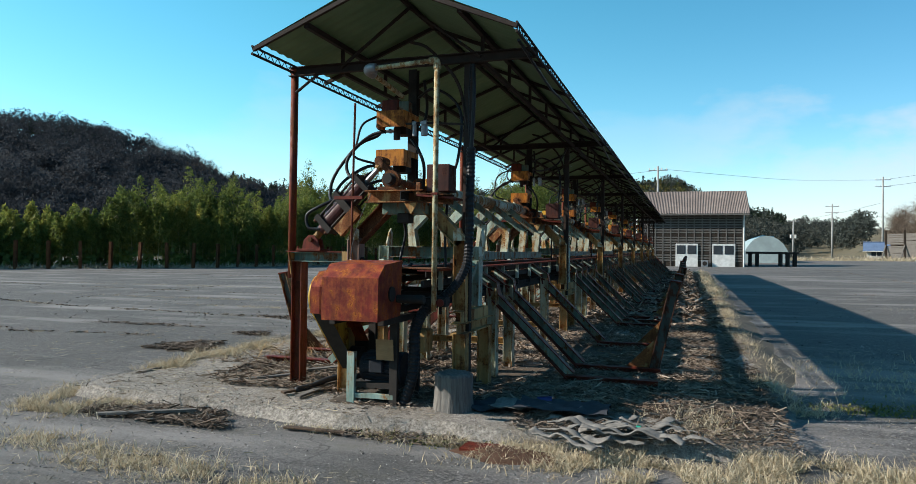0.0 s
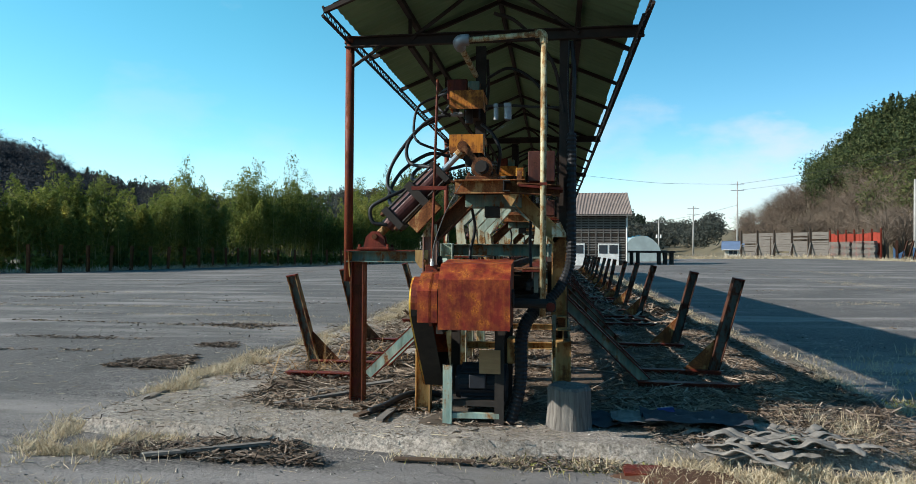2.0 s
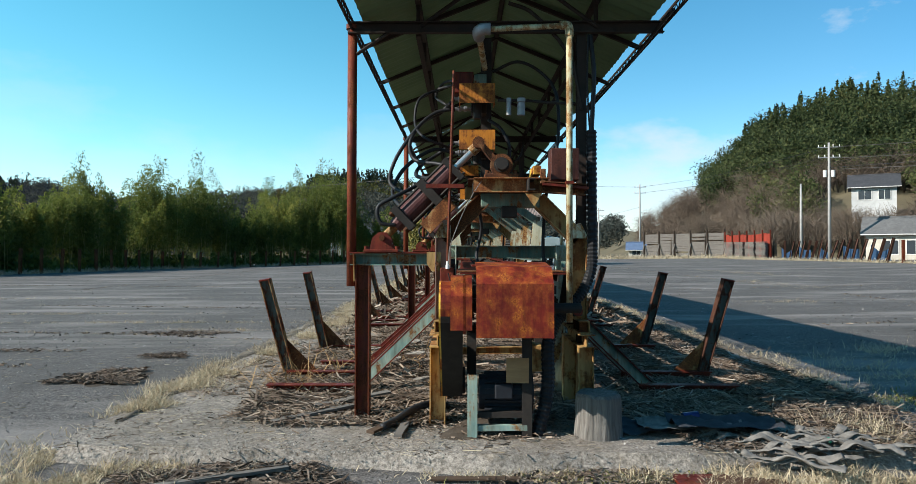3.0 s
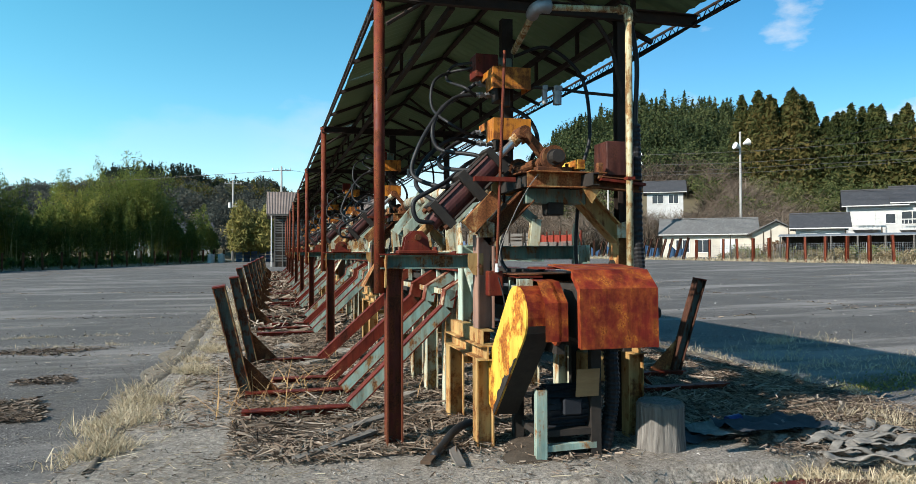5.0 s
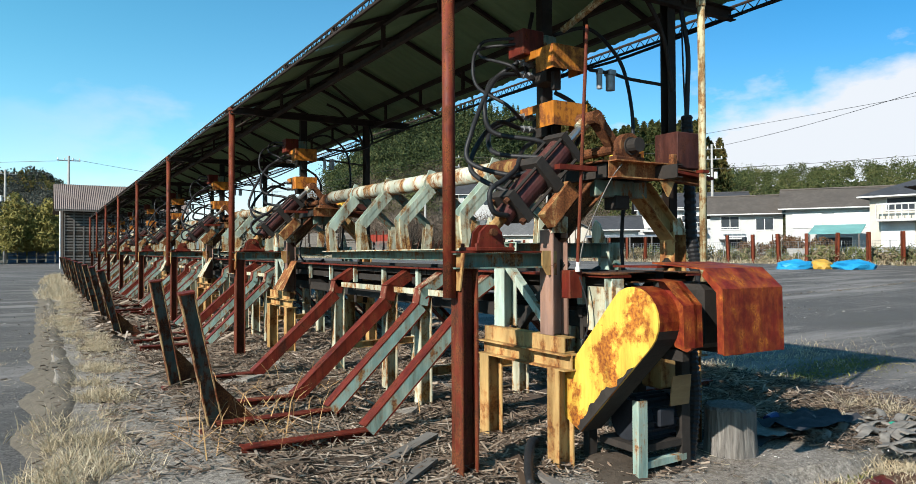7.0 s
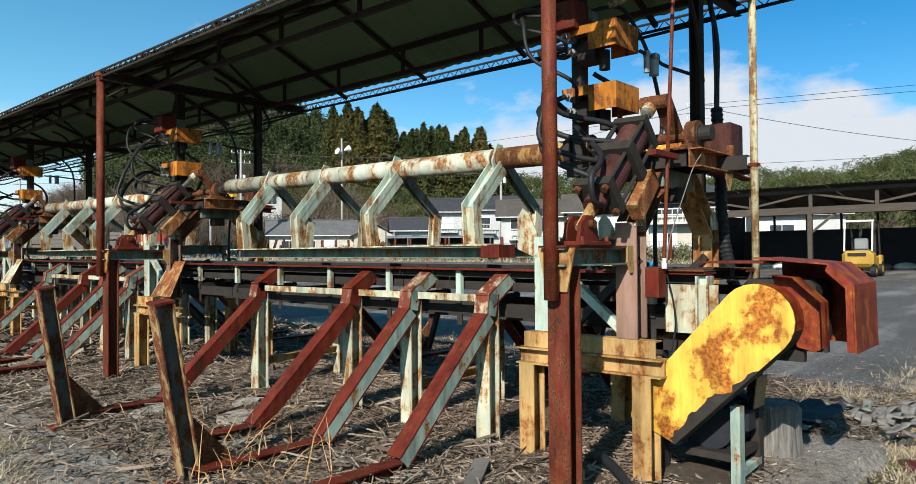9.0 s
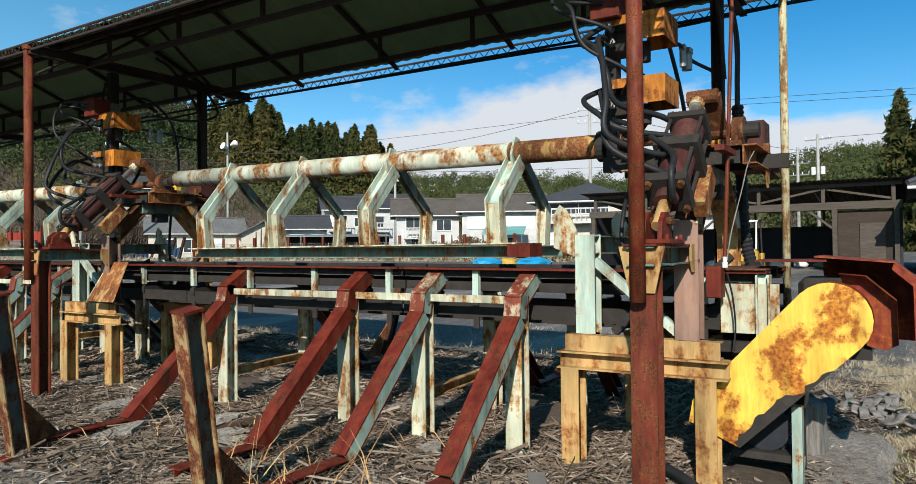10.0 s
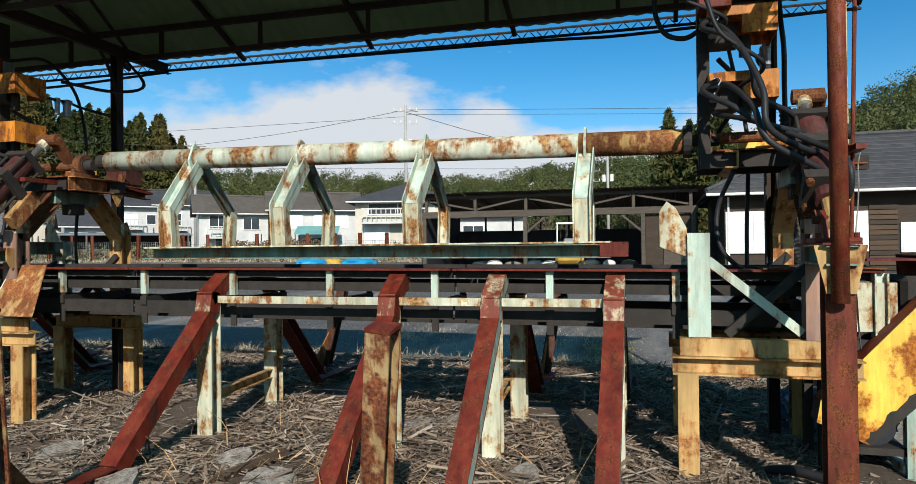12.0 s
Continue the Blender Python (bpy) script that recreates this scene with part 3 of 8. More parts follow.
# ridge, eave lattices
for xe, sgn in ((XL, 1), (XR, -1)):
    n = 16
    for s in range(n):
        ya, yb = Y0 + (Y1 - Y0) * s / n, Y0 + (Y1 - Y0) * (s + 1) / n
        lat = part("eave_rail", rod((xe, ya, eave(ya) - 0.052), (xe, yb, eave(yb) - 0.052), 0.013, 8), M_TRUSS, shelter, "dark red-brown eave pipe")
        part("upper_rail", rod((xe, ya, eave(ya) + 0.016), (xe, yb, eave(yb) + 0.016), 0.011, 6), M_TRUSS, lat)
        bm = bmesh.new()
        k = int((yb - ya) / 0.06)
        for i in range(k):
            y = ya + (yb - ya) * i / k
            y2 = ya + (yb - ya) * (i + 1) / k
            zl, zh = eave(y) - 0.052, eave(y) + 0.016
            rod((xe, y, zh if i % 2 else zl), (xe, y2, zl if i % 2 else zh), 0.0048, 3, bm)
        part("lacing", bm, M_TRUSS, lat)["kind"] = "stuff"
part("ridge_pipe", rod((XM, Y0, ridge(Y0)), (XM, Y1, ridge(Y1)), 0.025, 8), M_TRUSS, shelter)
# rafters in pairs, closer than the posts
nr = 31
for i in range(nr):
    y = Y0 + 0.02 + (Y1 - Y0 - 0.04) * i / (nr - 1)
    for xe in (XL, XR):
        part("rafter", rbar((xe, y, eave(y) - 0.01), (XM, y, ridge(y) - 0.01), 0.035, 0.035), M_TRUSS, shelter)
# hanging longitudinal trusses under the slopes
for xt in (XL + 0.52, XR - 0.50):
    n = 39
    zt = lambda y: ridge(y) - (ridge(y) - eave(y)) * abs(xt - XM) / abs(XR - XM)
    for s in range(8):
        ya, yb = Y0 + 0.75 + (Y1 - Y0 - 1.0) * s / 8, Y0 + 0.75 + (Y1 - Y0 - 1.0) * (s + 1) / 8
        part("chord", rbar((xt, ya, zt(ya) - 0.27), (xt, yb, zt(yb) - 0.27), 0.04, 0.04), M_TRUSS, shelter)
        part("purlin", rbar((xt, ya - (0.7 if s == 0 else 0), zt(ya) - 0.02), (xt, yb, zt(yb) - 0.02), 0.04, 0.05), M_TRUSS, shelter)
    for i in range(n):
        y = Y0 + 0.75 + (Y1 - Y0 - 1.0) * i / (n - 1)
        part("hanger", rbar((xt, y, zt(y) - 0.26), (xt, y, zt(y)), 0.03, 0.03), M_TRUSS, shelter)
# bents: pole on the outer side, dark channel on the other, tie and struts
for k, y in enumerate(YS):
    d = rz(y)
    zb = slab_z(y)
    py = y + 0.05
    part("tie_beam", cbeam((XL - 0.03, y, 3.26 + d), (XR + 0.02, y, 3.27 + d), 0.05, 0.09), M_TRUSS, shelter)
    pole = part("post", rod((-3.742, py, 1.22 + RISE * (y - 6)), (-3.742, py, 3.27 + d), 0.038, 14), M_POST, shelter, "rust-red painted pipe post", True)
    part("cap", rod((-3.742, py, 3.262 + d), (-3.742, py, 3.30 + d), 0.05, 14), M_POST, pole)
    part("column", cbeam((-1.92, y + 0.06, zb), (-1.92, y + 0.06, 3.30 + d), 0.075, 0.075, (0, 1, 0)), M_TRUSS, shelter)
    for xa, xb in ((-3.20, -2.50), (-1.80, -2.50)):
        part("strut", rod((xa, y, 3.27 + d), (xb, y, ridge(y) - 0.02), 0.016, 6), M_TRUSS, shelter)
    part("brace", hose([(-1.92, y + 0.02, 2.62 + d), (-2.02, y + 0.03, 3.05 + d), (-2.30, y + 0.03, 3.38 + d), (-2.5, y + 0.03, 3.47 + d)], 0.016, 6), M_TRUSS, shelter)
    part("brace", hose([(-3.70, y, 3.05 + d), (-3.45, y, 3.22 + d)], 0.014, 6), M_TRUSS, shelter)

# ---- kicker station: frame, hydraulic cylinder, valves and hoses ----
def unit(p, q):
    return (Vector(q) - Vector(p)).normalized()


def bolt(bm, p, q, r=0.011):
    return rod(p, q, r, 6, bm)


M_HEADB = painted_steel("rusted_ochre_beam", (0.40, 0.27, 0.11), 0.58, 7, (0.13, 0.045, 0.018), (0.30, 0.11, 0.035), 0.7, 97)
M_LEG = painted_steel("dark_red_brown_leg", (0.105, 0.016, 0.010), 0.46, 11, (0.045, 0.014, 0.009), (0.17, 0.05, 0.016), 0.7, 77)


def build_station():
    st = thing("log_kicker", (-2.5, 6.05, 0.17), "rusted log kicker frame with hydraulic cylinder, orange covers, black hoses", "machine", "kickers along the line")
    # outer leg and the beam that carries the cylinder
    leg = part("outer_leg", hbeam((-3.645, 6.09, 0.17), (-3.645, 6.09, 1.385), 0.125, 0.11, (1, 0, 0)), M_LEG, st, "dark red-brown rusted H-section leg")
    part("head_flare", plate([(-3.704, 6.03, 1.26), (-3.704, 6.15, 1.26), (-3.704, 6.20, 1.478), (-3.704, 5.98, 1.478)], 0.010, (-1, 0, 0)), M_OCHRE, leg)
    arm = part("platform_beam", hbeam((-3.74, 6.09, 1.432), (-3.07, 6.09, 1.432), 0.13, 0.092), M_TEAL, st, "teal painted H-section beam with rusty top")
    part("top_plate", bx(-3.75, -3.10, 6.01, 6.17, 1.479, 1.489), M_RED, arm)
    bm = plate([(-3.14, 6.015, 1.40), (-3.14, 6.015, 1.49), (-3.03, 6.015, 1.49), (-3.03, 6.015, 1.34), (-3.10, 6.015, 1.34)], 0.012, (0, -1, 0))
    part("corner_plate", bm, M_OCHRE, arm)
    part("bolt", bolt(bmesh.new(), (-3.06, 6.003, 1.40), (-3.06, 5.985, 1.40), 0.016), M_BROWN, arm)
    # pivot base
    pv = part("pivot_base", bx(-3.63, -3.36, 5.98, 6.18, 1.489, 1.512, bevel=0.004), M_RED, st, "red rusted clevis bracket")
    for yy in (6.03, 6.11):
        part("lug", plate([(-3.59, yy, 1.51), (-3.57, yy, 1.60), (-3.52, yy, 1.645), (-3.46, yy, 1.645), (-3.42, yy, 1.60), (-3.40, yy, 1.51)], 0.022, (0, 1, 0)), M_RED, pv)
    for x in (-3.615, -3.375):
        for yy in (6.0, 6.16):
            part("bolt", bolt(bmesh.new(), (x, yy, 1.51), (x, yy, 1.535), 0.013), M_RED, pv)
    part("pin", rod((-3.49, 6.0, 1.60), (-3.49, 6.16, 1.60), 0.022, 10), M_BROWN, pv)
    # cylinder
    A, B = Vector((-3.49, 6.07, 1.595)), Vector((-2.735, 6.05, 2.335))
    d = unit(A, B)
    L = (B - A).length
    at = lambda t: A + d * (L * t)
    cyl = part("cylinder", rod(at(0.25), at(0.73), 0.086, 24), M_MAROON, st, "dark maroon hydraulic cylinder with square flanges")
    part("eye", rod(at(0.0) - d * 0.03, at(0.14), 0.034, 12), M_OCHRE, cyl, "ochre rusty rod eye")
    part("collar", rod(at(0.13), at(0.19), 0.060, 14), M_MAROON, cyl)
    for t0, t1, w in ((0.19, 0.245, 0.215), (0.455, 0.52, 0.235), (0.71, 0.755, 0.205)):
        part("flange", rbar(at(t0), at(t1), w, w, (0, 1, 0)), M_DARK, cyl)
    s = d.cross(Vector((0, 1, 0))).normalized()
    u = s.cross(d).normalized()
    for a in (-1, 1):
        for c in (-1, 1):
            o = s * 0.083 * a + u * 0.083 * c
            part("tie_rod", rod(at(0.17) + o, at(0.775) + o, 0.011, 6), M_DARK, cyl)
            part("nut", rod(at(0.165) + o, at(0.19) + o, 0.020, 6), M_BROWN, cyl)
    part("rod", rod(at(0.74), at(0.95), 0.026, 12), M_CHROME, cyl, "bright chrome piston rod")
    part("rod_clevis", rod(at(0.92), at(1.03), 0.042, 12), M_CREAM, cyl)
    # lever, shaft, bearings
    lev = part("lever", rbar((-2.745, 5.975, 2.35), (-2.565, 5.975, 2.15), 0.045, 0.095, (0, 1, 0)), M_BROWN, st, "brown rusted lever arm")
    part("boss", rod((-2.74, 5.94, 2.34), (-2.74, 6.11, 2.34), 0.045, 12), M_BROWN, lev)
    sh = part("shaft", rod((-2.57, 5.76, 2.15), (-2.60, 6.78, 2.14), 0.034, 12), M_BROWN, st)
    for yy in (5.86, 6.58):
        br_ = part("bearing", rod((-2.57, yy - 0.032, 2.15), (-2.57, yy + 0.032, 2.15), 0.085, 22), M_BROWN, sh, "rusty brown pillow-block bearing")
        part("bearing_ring", rod((-2.57, yy - 0.040, 2.15), (-2.57, yy + 0.040, 2.15), 0.058, 18), M_DARK, br_)
        part("bearing_foot", bx(-2.70, -2.44, yy - 0.035, yy + 0.035, 2.04, 2.085, bevel=0.008), M_BROWN, sh)
        for xb_ in (-2.675, -2.465):
            part("bolt", bolt(bmesh.new(), (xb_, yy, 2.08), (xb_, yy, 2.112), 0.014), M_BROWN, sh)
    part("hub", rod((-2.57, 5.75, 2.15), (-2.57, 5.82, 2.15), 0.046, 14), M_DARK, sh)
    part("coupling", rod((-2.60, 6.66, 2.132), (-2.60, 6.71, 2.132), 0.10, 18), M_DARK, sh)
    # head beams
    hb = part("head_beam", cbeam((-2.78, 5.77, 1.99), (-2.22, 5.77, 1.99), 0.075, 0.11), M_HEADB, st, "ochre rusted channel beam")
    part("rear_channel", cbeam((-2.27, 6.45, 1.985), (-2.84, 6.45, 1.985), 0.075, 0.10), M_OCHRE, st)
    for x in (-2.76, -2.36):
        part("long_channel", cbeam((x, 5.62 if x > -2.5 else 5.82, 1.985), (x, 6.62, 1.985), 0.05, 0.085), M_DARK, st)
    part("head_plate", bx(-2.82, -2.30, 5.81, 6.55, 2.036, 2.046), M_BROWN, st)
    part("stop_block", bx(-2.285, -2.245, 5.74, 5.78, 2.0, 2.11, bevel=0.004), M_BROWN, st, "rusty steel stop block")
    part("guard_strip", bx(-2.31, -2.245, 6.03, 6.36, 2.10, 2.17, bevel=0.004), M_YELLOW, st, "yellow painted guard strip")
    part("side_plate", bx(-3.14, -2.85, 5.83, 5.88, 1.975, 2.005), M_RED, st)
    cab = part("cabinet", bx(-2.20, -1.99, 5.78, 5.98, 2.03, 2.27, bevel=0.006), M_CAB, st, "dark maroon steel box")
    part("cabinet_shelf", plate([(-2.27, 5.72, 2.005), (-1.93, 5.72, 1.975), (-1.93, 6.0, 1.975), (-2.27, 6.0, 2.005)], 0.018, (0, 0, -1)), M_RED, cab)
    part("end_beam", cbeam((-2.262, 5.76, 1.975), (-1.95, 5.76, 1.955), 0.07, 0.085), M_BROWN, st, "rust-brown channel end under the box")
    part("bracket", plate([(-2.40, 5.74, 1.93), (-2.27, 5.74, 1.93), (-2.33, 5.74, 1.83)], 0.012, (0, 1, 0)), M_OCHRE, st)
    # portal
    for sx, mt in ((-1, M_BROWN), (1, M_TEAL)):
        X = lambda x: -2.485 + sx * x
        zlo = 0.97
        col = part("portal_column", hbeam((X(0.53), 6.05, zlo), (X(0.53), 6.05, 1.62), 0.13, 0.12, (1, 0, 0)), M_PINK if sx < 0 else M_OCHRE, st)
        part("web_plate", bx(min(X(0.478), X(0.472)), max(X(0.478), X(0.472)), 5.99, 6.11, zlo, 1.55), mt, col)
        part("knee", prism(bmesh.new(), h_outline(0.13, 0.12), (X(0.53), 6.05, 1.59), (X(0.21), 6.05, 1.905), (0, 0, 1)), M_OCHRE if sx > 0 else M_BROWN, st)
        part("stiffener", plate([(X(0.60), 5.985, 1.60), (X(0.47), 5.985, 1.60), (X(0.47), 5.985, 1.70), (X(0.54), 5.985, 1.72)], 0.010, (0, 1, 0)), M_CREAM, st)
        # base frame
        part("base_beam", hbeam((X(0.565), 5.84, 0.82), (X(0.565), 6.80, 0.82), 0.12, 0.10), M_OCHRE, st, "ochre stained H-beam")
        part("upper_beam", cbeam((X(0.55), 5.88 if sx < 0 else 6.76, 0.92), (X(0.55), 6.76 if sx < 0 else 5.88, 0.92), 0.08, 0.095), M_OCHRE, st)
        for yy in (5.94, 6.20, 6.55):
            part("stiffener", bx(min(X(0.52), X(0.585)), max(X(0.52), X(0.585)), yy - 0.004, yy + 0.004, 0.875, 0.965), M_BROWN, st)
        part("leg", hbeam((X(0.565), 5.95, 0.17), (X(0.565), 5.95, 0.77), 0.11, 0.12, (1, 0, 0)), M_OCHRE, st)
        part("leg", hbeam((X(0.565), 6.72, 0.17), (X(0.565), 6.72, 0.77), 0.11, 0.12, (1, 0, 0)), M_OCHRE, st)
        # pale guide posts behind
        part("guide_post", hbeam((X(0.485), 6.65, 0.97), (X(0.485), 6.65, 1.555), 0.12, 0.11, (1, 0, 0)), M_PALE, st, "pale green painted guide post")
        part("guide_ear", plate([(X(0.50), 6.71, 1.42), (X(0.50), 6.86, 1.48), (X(0.50), 6.86, 1.68), (X(0.50), 6.82, 1.74), (X(0.50), 6.77, 1.70), (X(0.50), 6.71, 1.58)], 0.014, (sx, 0, 0)), M_CREAM, st)
        part("brace", rbar((X(0.50), 6.60, 1.40), (X(0.50), 6.12, 1.00), 0.05, 0.05), M_PALE if sx < 0 else M_TEAL, st)
        part("brace", rbar((X(0.46), 6.02, 1.42), (X(0.46), 6.50, 0.98), 0.05, 0.05), M_DARK, st)
    part("cross_plate", bx(-2.72, -2.26, 5.99, 6.12, 1.84, 1.95, bevel=0.006), M_TEAL, st, "teal cross plate under the head")
    part("hanger_block", bx(-2.56, -2.44, 5.97, 6.09, 1.76, 1.85, bevel=0.006), M_DARK, st)
    part("guide_crossbar", cbeam((-2.98, 6.64, 1.495), (-2.02, 6.64, 1.495), 0.09, 0.11), M_TEAL, st, "teal crossbar")
    # slanted pad beside the knee
    part("pad", prism(bmesh.new(), r_outline(0.07, 0.11), (-3.15, 5.955, 1.67), (-2.95, 5.955, 1.88), (0, 0, 1)), M_HEADB, st, "rust-speckled ochre pad")
    # valve mast
    part("mast", cbeam((-2.66, 6.59, 1.95), (-2.66, 6.59, 3.34), 0.09, 0.07, (0, -1, 0)), M_DARK, st, "dark steel mast")
    for z0, n in ((2.322, 0), (2.70, 1)):
        cov = part("valve_cover", cover(-2.89, -2.60, 6.20, 6.58, z0, z0 + 0.16), M_BOX, st, "orange-yellow painted sheet-steel valve cover")
        part("valve_block", bx(-2.79, -2.66, 6.40, 6.57, z0 - 0.04, z0 + 0.10, bevel=0.006), M_DARK, cov)
        part("solenoid", rod((-2.74, 6.36, z0 - 0.10), (-2.74, 6.36, z0 + 0.02), 0.034, 12), M_DARK, cov)
        for zz in (0.0, 0.085):
            ft_ = part("port", rod((-2.93, 6.53, z0 + 0.02 + zz), (-2.78, 6.55, z0 + 0.02 + zz), 0.017, 8), M_GALV, cov, "grey steel hose fitting")
            for xq in (-2.90, -2.85):
                part("nut", rod((xq, 6.533, z0 + 0.02 + zz), (xq + 0.025, 6.537, z0 + 0.02 + zz), 0.025, 6), M_GALV, ft_)
    part("solenoid_box", bx(-2.95, -2.77, 6.45, 6.63, 2.84, 3.02, bevel=0.006), M_RED, st, "dark red switch box")
    part("junction_box", bx(-2.765, -2.66, 6.45, 6.61, 2.83, 3.00, bevel=0.006), M_TEAL, st)
    for x, r in ((-2.49, 0.020), (-2.39, 0.032)):
        f = part("air_filter", rod((x, 6.20, 2.60), (x, 6.20, 2.70), r, 14), M_GALV, st, "grey air filter bowl")
        part("filter_cap", bx(x - r, x + r, 6.20 - r, 6.20 + r, 2.70, 2.74, bevel=0.006), M_GALV, f)
    part("air_line", hose([(-2.58, 6.20, 2.72), (-2.48, 6.20, 2.72), (-2.36, 6.20, 2.72), (-2.2, 6.22, 2.71), (-1.96, 6.14, 2.68)], 0.012, 6), M_DARK, st)
    # hoses
    runs = [
        ([(-2.95, 6.32, 2.34), (-3.12, 6.16, 2.36), (-3.34, 6.06, 2.20), (-3.44, 6.0, 2.00), (-3.36, 5.98, 1.86), (-3.22, 5.99, 1.82)], 0.0165),
        ([(-2.95, 6.41, 2.34), (-3.08, 6.28, 2.34), (-3.22, 6.14, 2.22), (-3.24, 6.0, 2.12), (-3.08, 5.98, 2.08), (-2.98, 5.98, 2.10)], 0.0165),
        ([(-2.95, 6.32, 2.685), (-3.10, 6.18, 2.68), (-3.26, 6.10, 2.52), (-3.42, 6.02, 2.26), (-3.46, 6.0, 2.06), (-3.30, 6.02, 1.96), (-3.18, 6.04, 1.98)], 0.0165),
        ([(-2.95, 6.41, 2.685), (-3.06, 6.28, 2.70), (-3.20, 6.16, 2.60), (-3.30, 6.06, 2.42), (-3.26, 6.02, 2.26), (-3.05, 6.06, 2.20), (-2.92, 6.10, 2.14)], 0.0165),
        ([(-2.95, 6.52, 2.93), (-3.08, 6.38, 2.93), (-3.24, 6.28, 2.82), (-3.27, 6.20, 2.60), (-3.18, 6.20, 2.44), (-2.98, 6.42, 2.37)], 0.012),
        ([(-2.95, 6.57, 2.97), (-3.04, 6.46, 3.0), (-3.10, 6.42, 2.88), (-3.02, 6.38, 2.76), (-2.93, 6.52, 2.70)], 0.012),
        ([(-2.80, 6.54, 2.26), (-3.04, 6.34, 2.16), (-3.26, 6.10, 2.0), (-3.40, 6.02, 1.92), (-3.52, 6.0, 1.84), (-3.50, 6.0, 1.72), (-3.38, 6.02, 1.70)], 0.016),
        ([(-2.62, 6.78, 3.28), (-2.62, 6.87, 3.02), (-2.64, 6.82, 2.82), (-2.66, 6.70, 2.76), (-2.68, 6.60, 2.80)], 0.016),
        ([(-2.64, 6.50, 2.62), (-2.54, 6.40, 2.52), (-2.47, 6.40, 2.36), (-2.50, 6.50, 2.18)], 0.016),
        ([(-2.60, 6.57, 3.05), (-2.40, 6.44, 3.10), (-2.20, 6.42, 3.0), (-2.08, 6.38, 2.8), (-2.08, 6.30, 2.4), (-2.16, 6.28, 2.1), (-2.20, 6.3, 1.6), (-2.18, 6.3, 1.2)], 0.014),
        ([(-2.74, 6.42, 1.95), (-2.70, 6.52, 1.70), (-2.74, 6.50, 1.45), (-2.66, 6.30, 1.30), (-2.5, 6.2, 1.38)], 0.014),
    ]
    for k_, (pts, r) in enumerate(runs):
        if k_ < 6:
            pts[0] = (-2.93, 6.53, (2.342, 2.427, 2.72, 2.805, 2.93, 2.97)[k_])
            pts = [p if i in (0, len(pts) - 1) else (p[0], p[1] + (0.34 if i < len(pts) - 2 else 0.12), p[2]) for i, p in enumerate(pts)]
        part("hose", hose(pts, r, 8, 7), M_RUBBER, st, "black rubber hydraulic hose", True)
    return st


def cover(x0, x1, y0, y1, z0, z1):
    """A folded sheet cover: front, top and two cheeks, open below and behind."""
    bm = bmesh.new()
    t = 0.006
    box(bm, x0, x1, y0, y0 + t, z0, z1)
    box(bm, x0, x1, y0 + t, y1, z1 - t, z1)
    for xa in (x0, x1 - t):
        box(bm, xa, xa + t, y0 + t, y0 + 0.19, z0, z1 - t)
        box(bm, xa, xa + t, y0 + 0.19, y1, z1 - 0.055, z1 - t)
    return bm


station = build_station()
for y in YS[1:]:
    shifted(station, 0, y - YS[0], RISE * (y - YS[0]))

# rust chute plate that the later stations carry in front of the base frame
for y in YS[1:]:
    z = RISE * (y - 6)
    ch = thing("deflector_plate", (-3.1, y, 0.97 + z), "slanted rust and cream deflector plate bolted to the frame", "plate", "deflector plates")
    part("sheet", plate([(-3.02, y + 0.02, 1.36 + z), (-3.02, y - 0.28, 1.36 + z), (-3.22, y - 0.36, 1.00 + z), (-3.22, y + 0.06, 1.00 + z)], 0.010, (0.5, 0, 0.3)), M_HEADB if y < 12 else M_CREAM, ch)
    part("cheek", plate([(-3.02, y + 0.02, 1.36 + z), (-3.22, y + 0.06, 1.00 + z), (-3.0, y + 0.06, 1.00 + z)], 0.010, (0, 1, 0)), M_CREAM, ch)

# ---- swinging push frames: tube, cranked brackets, shoe ----


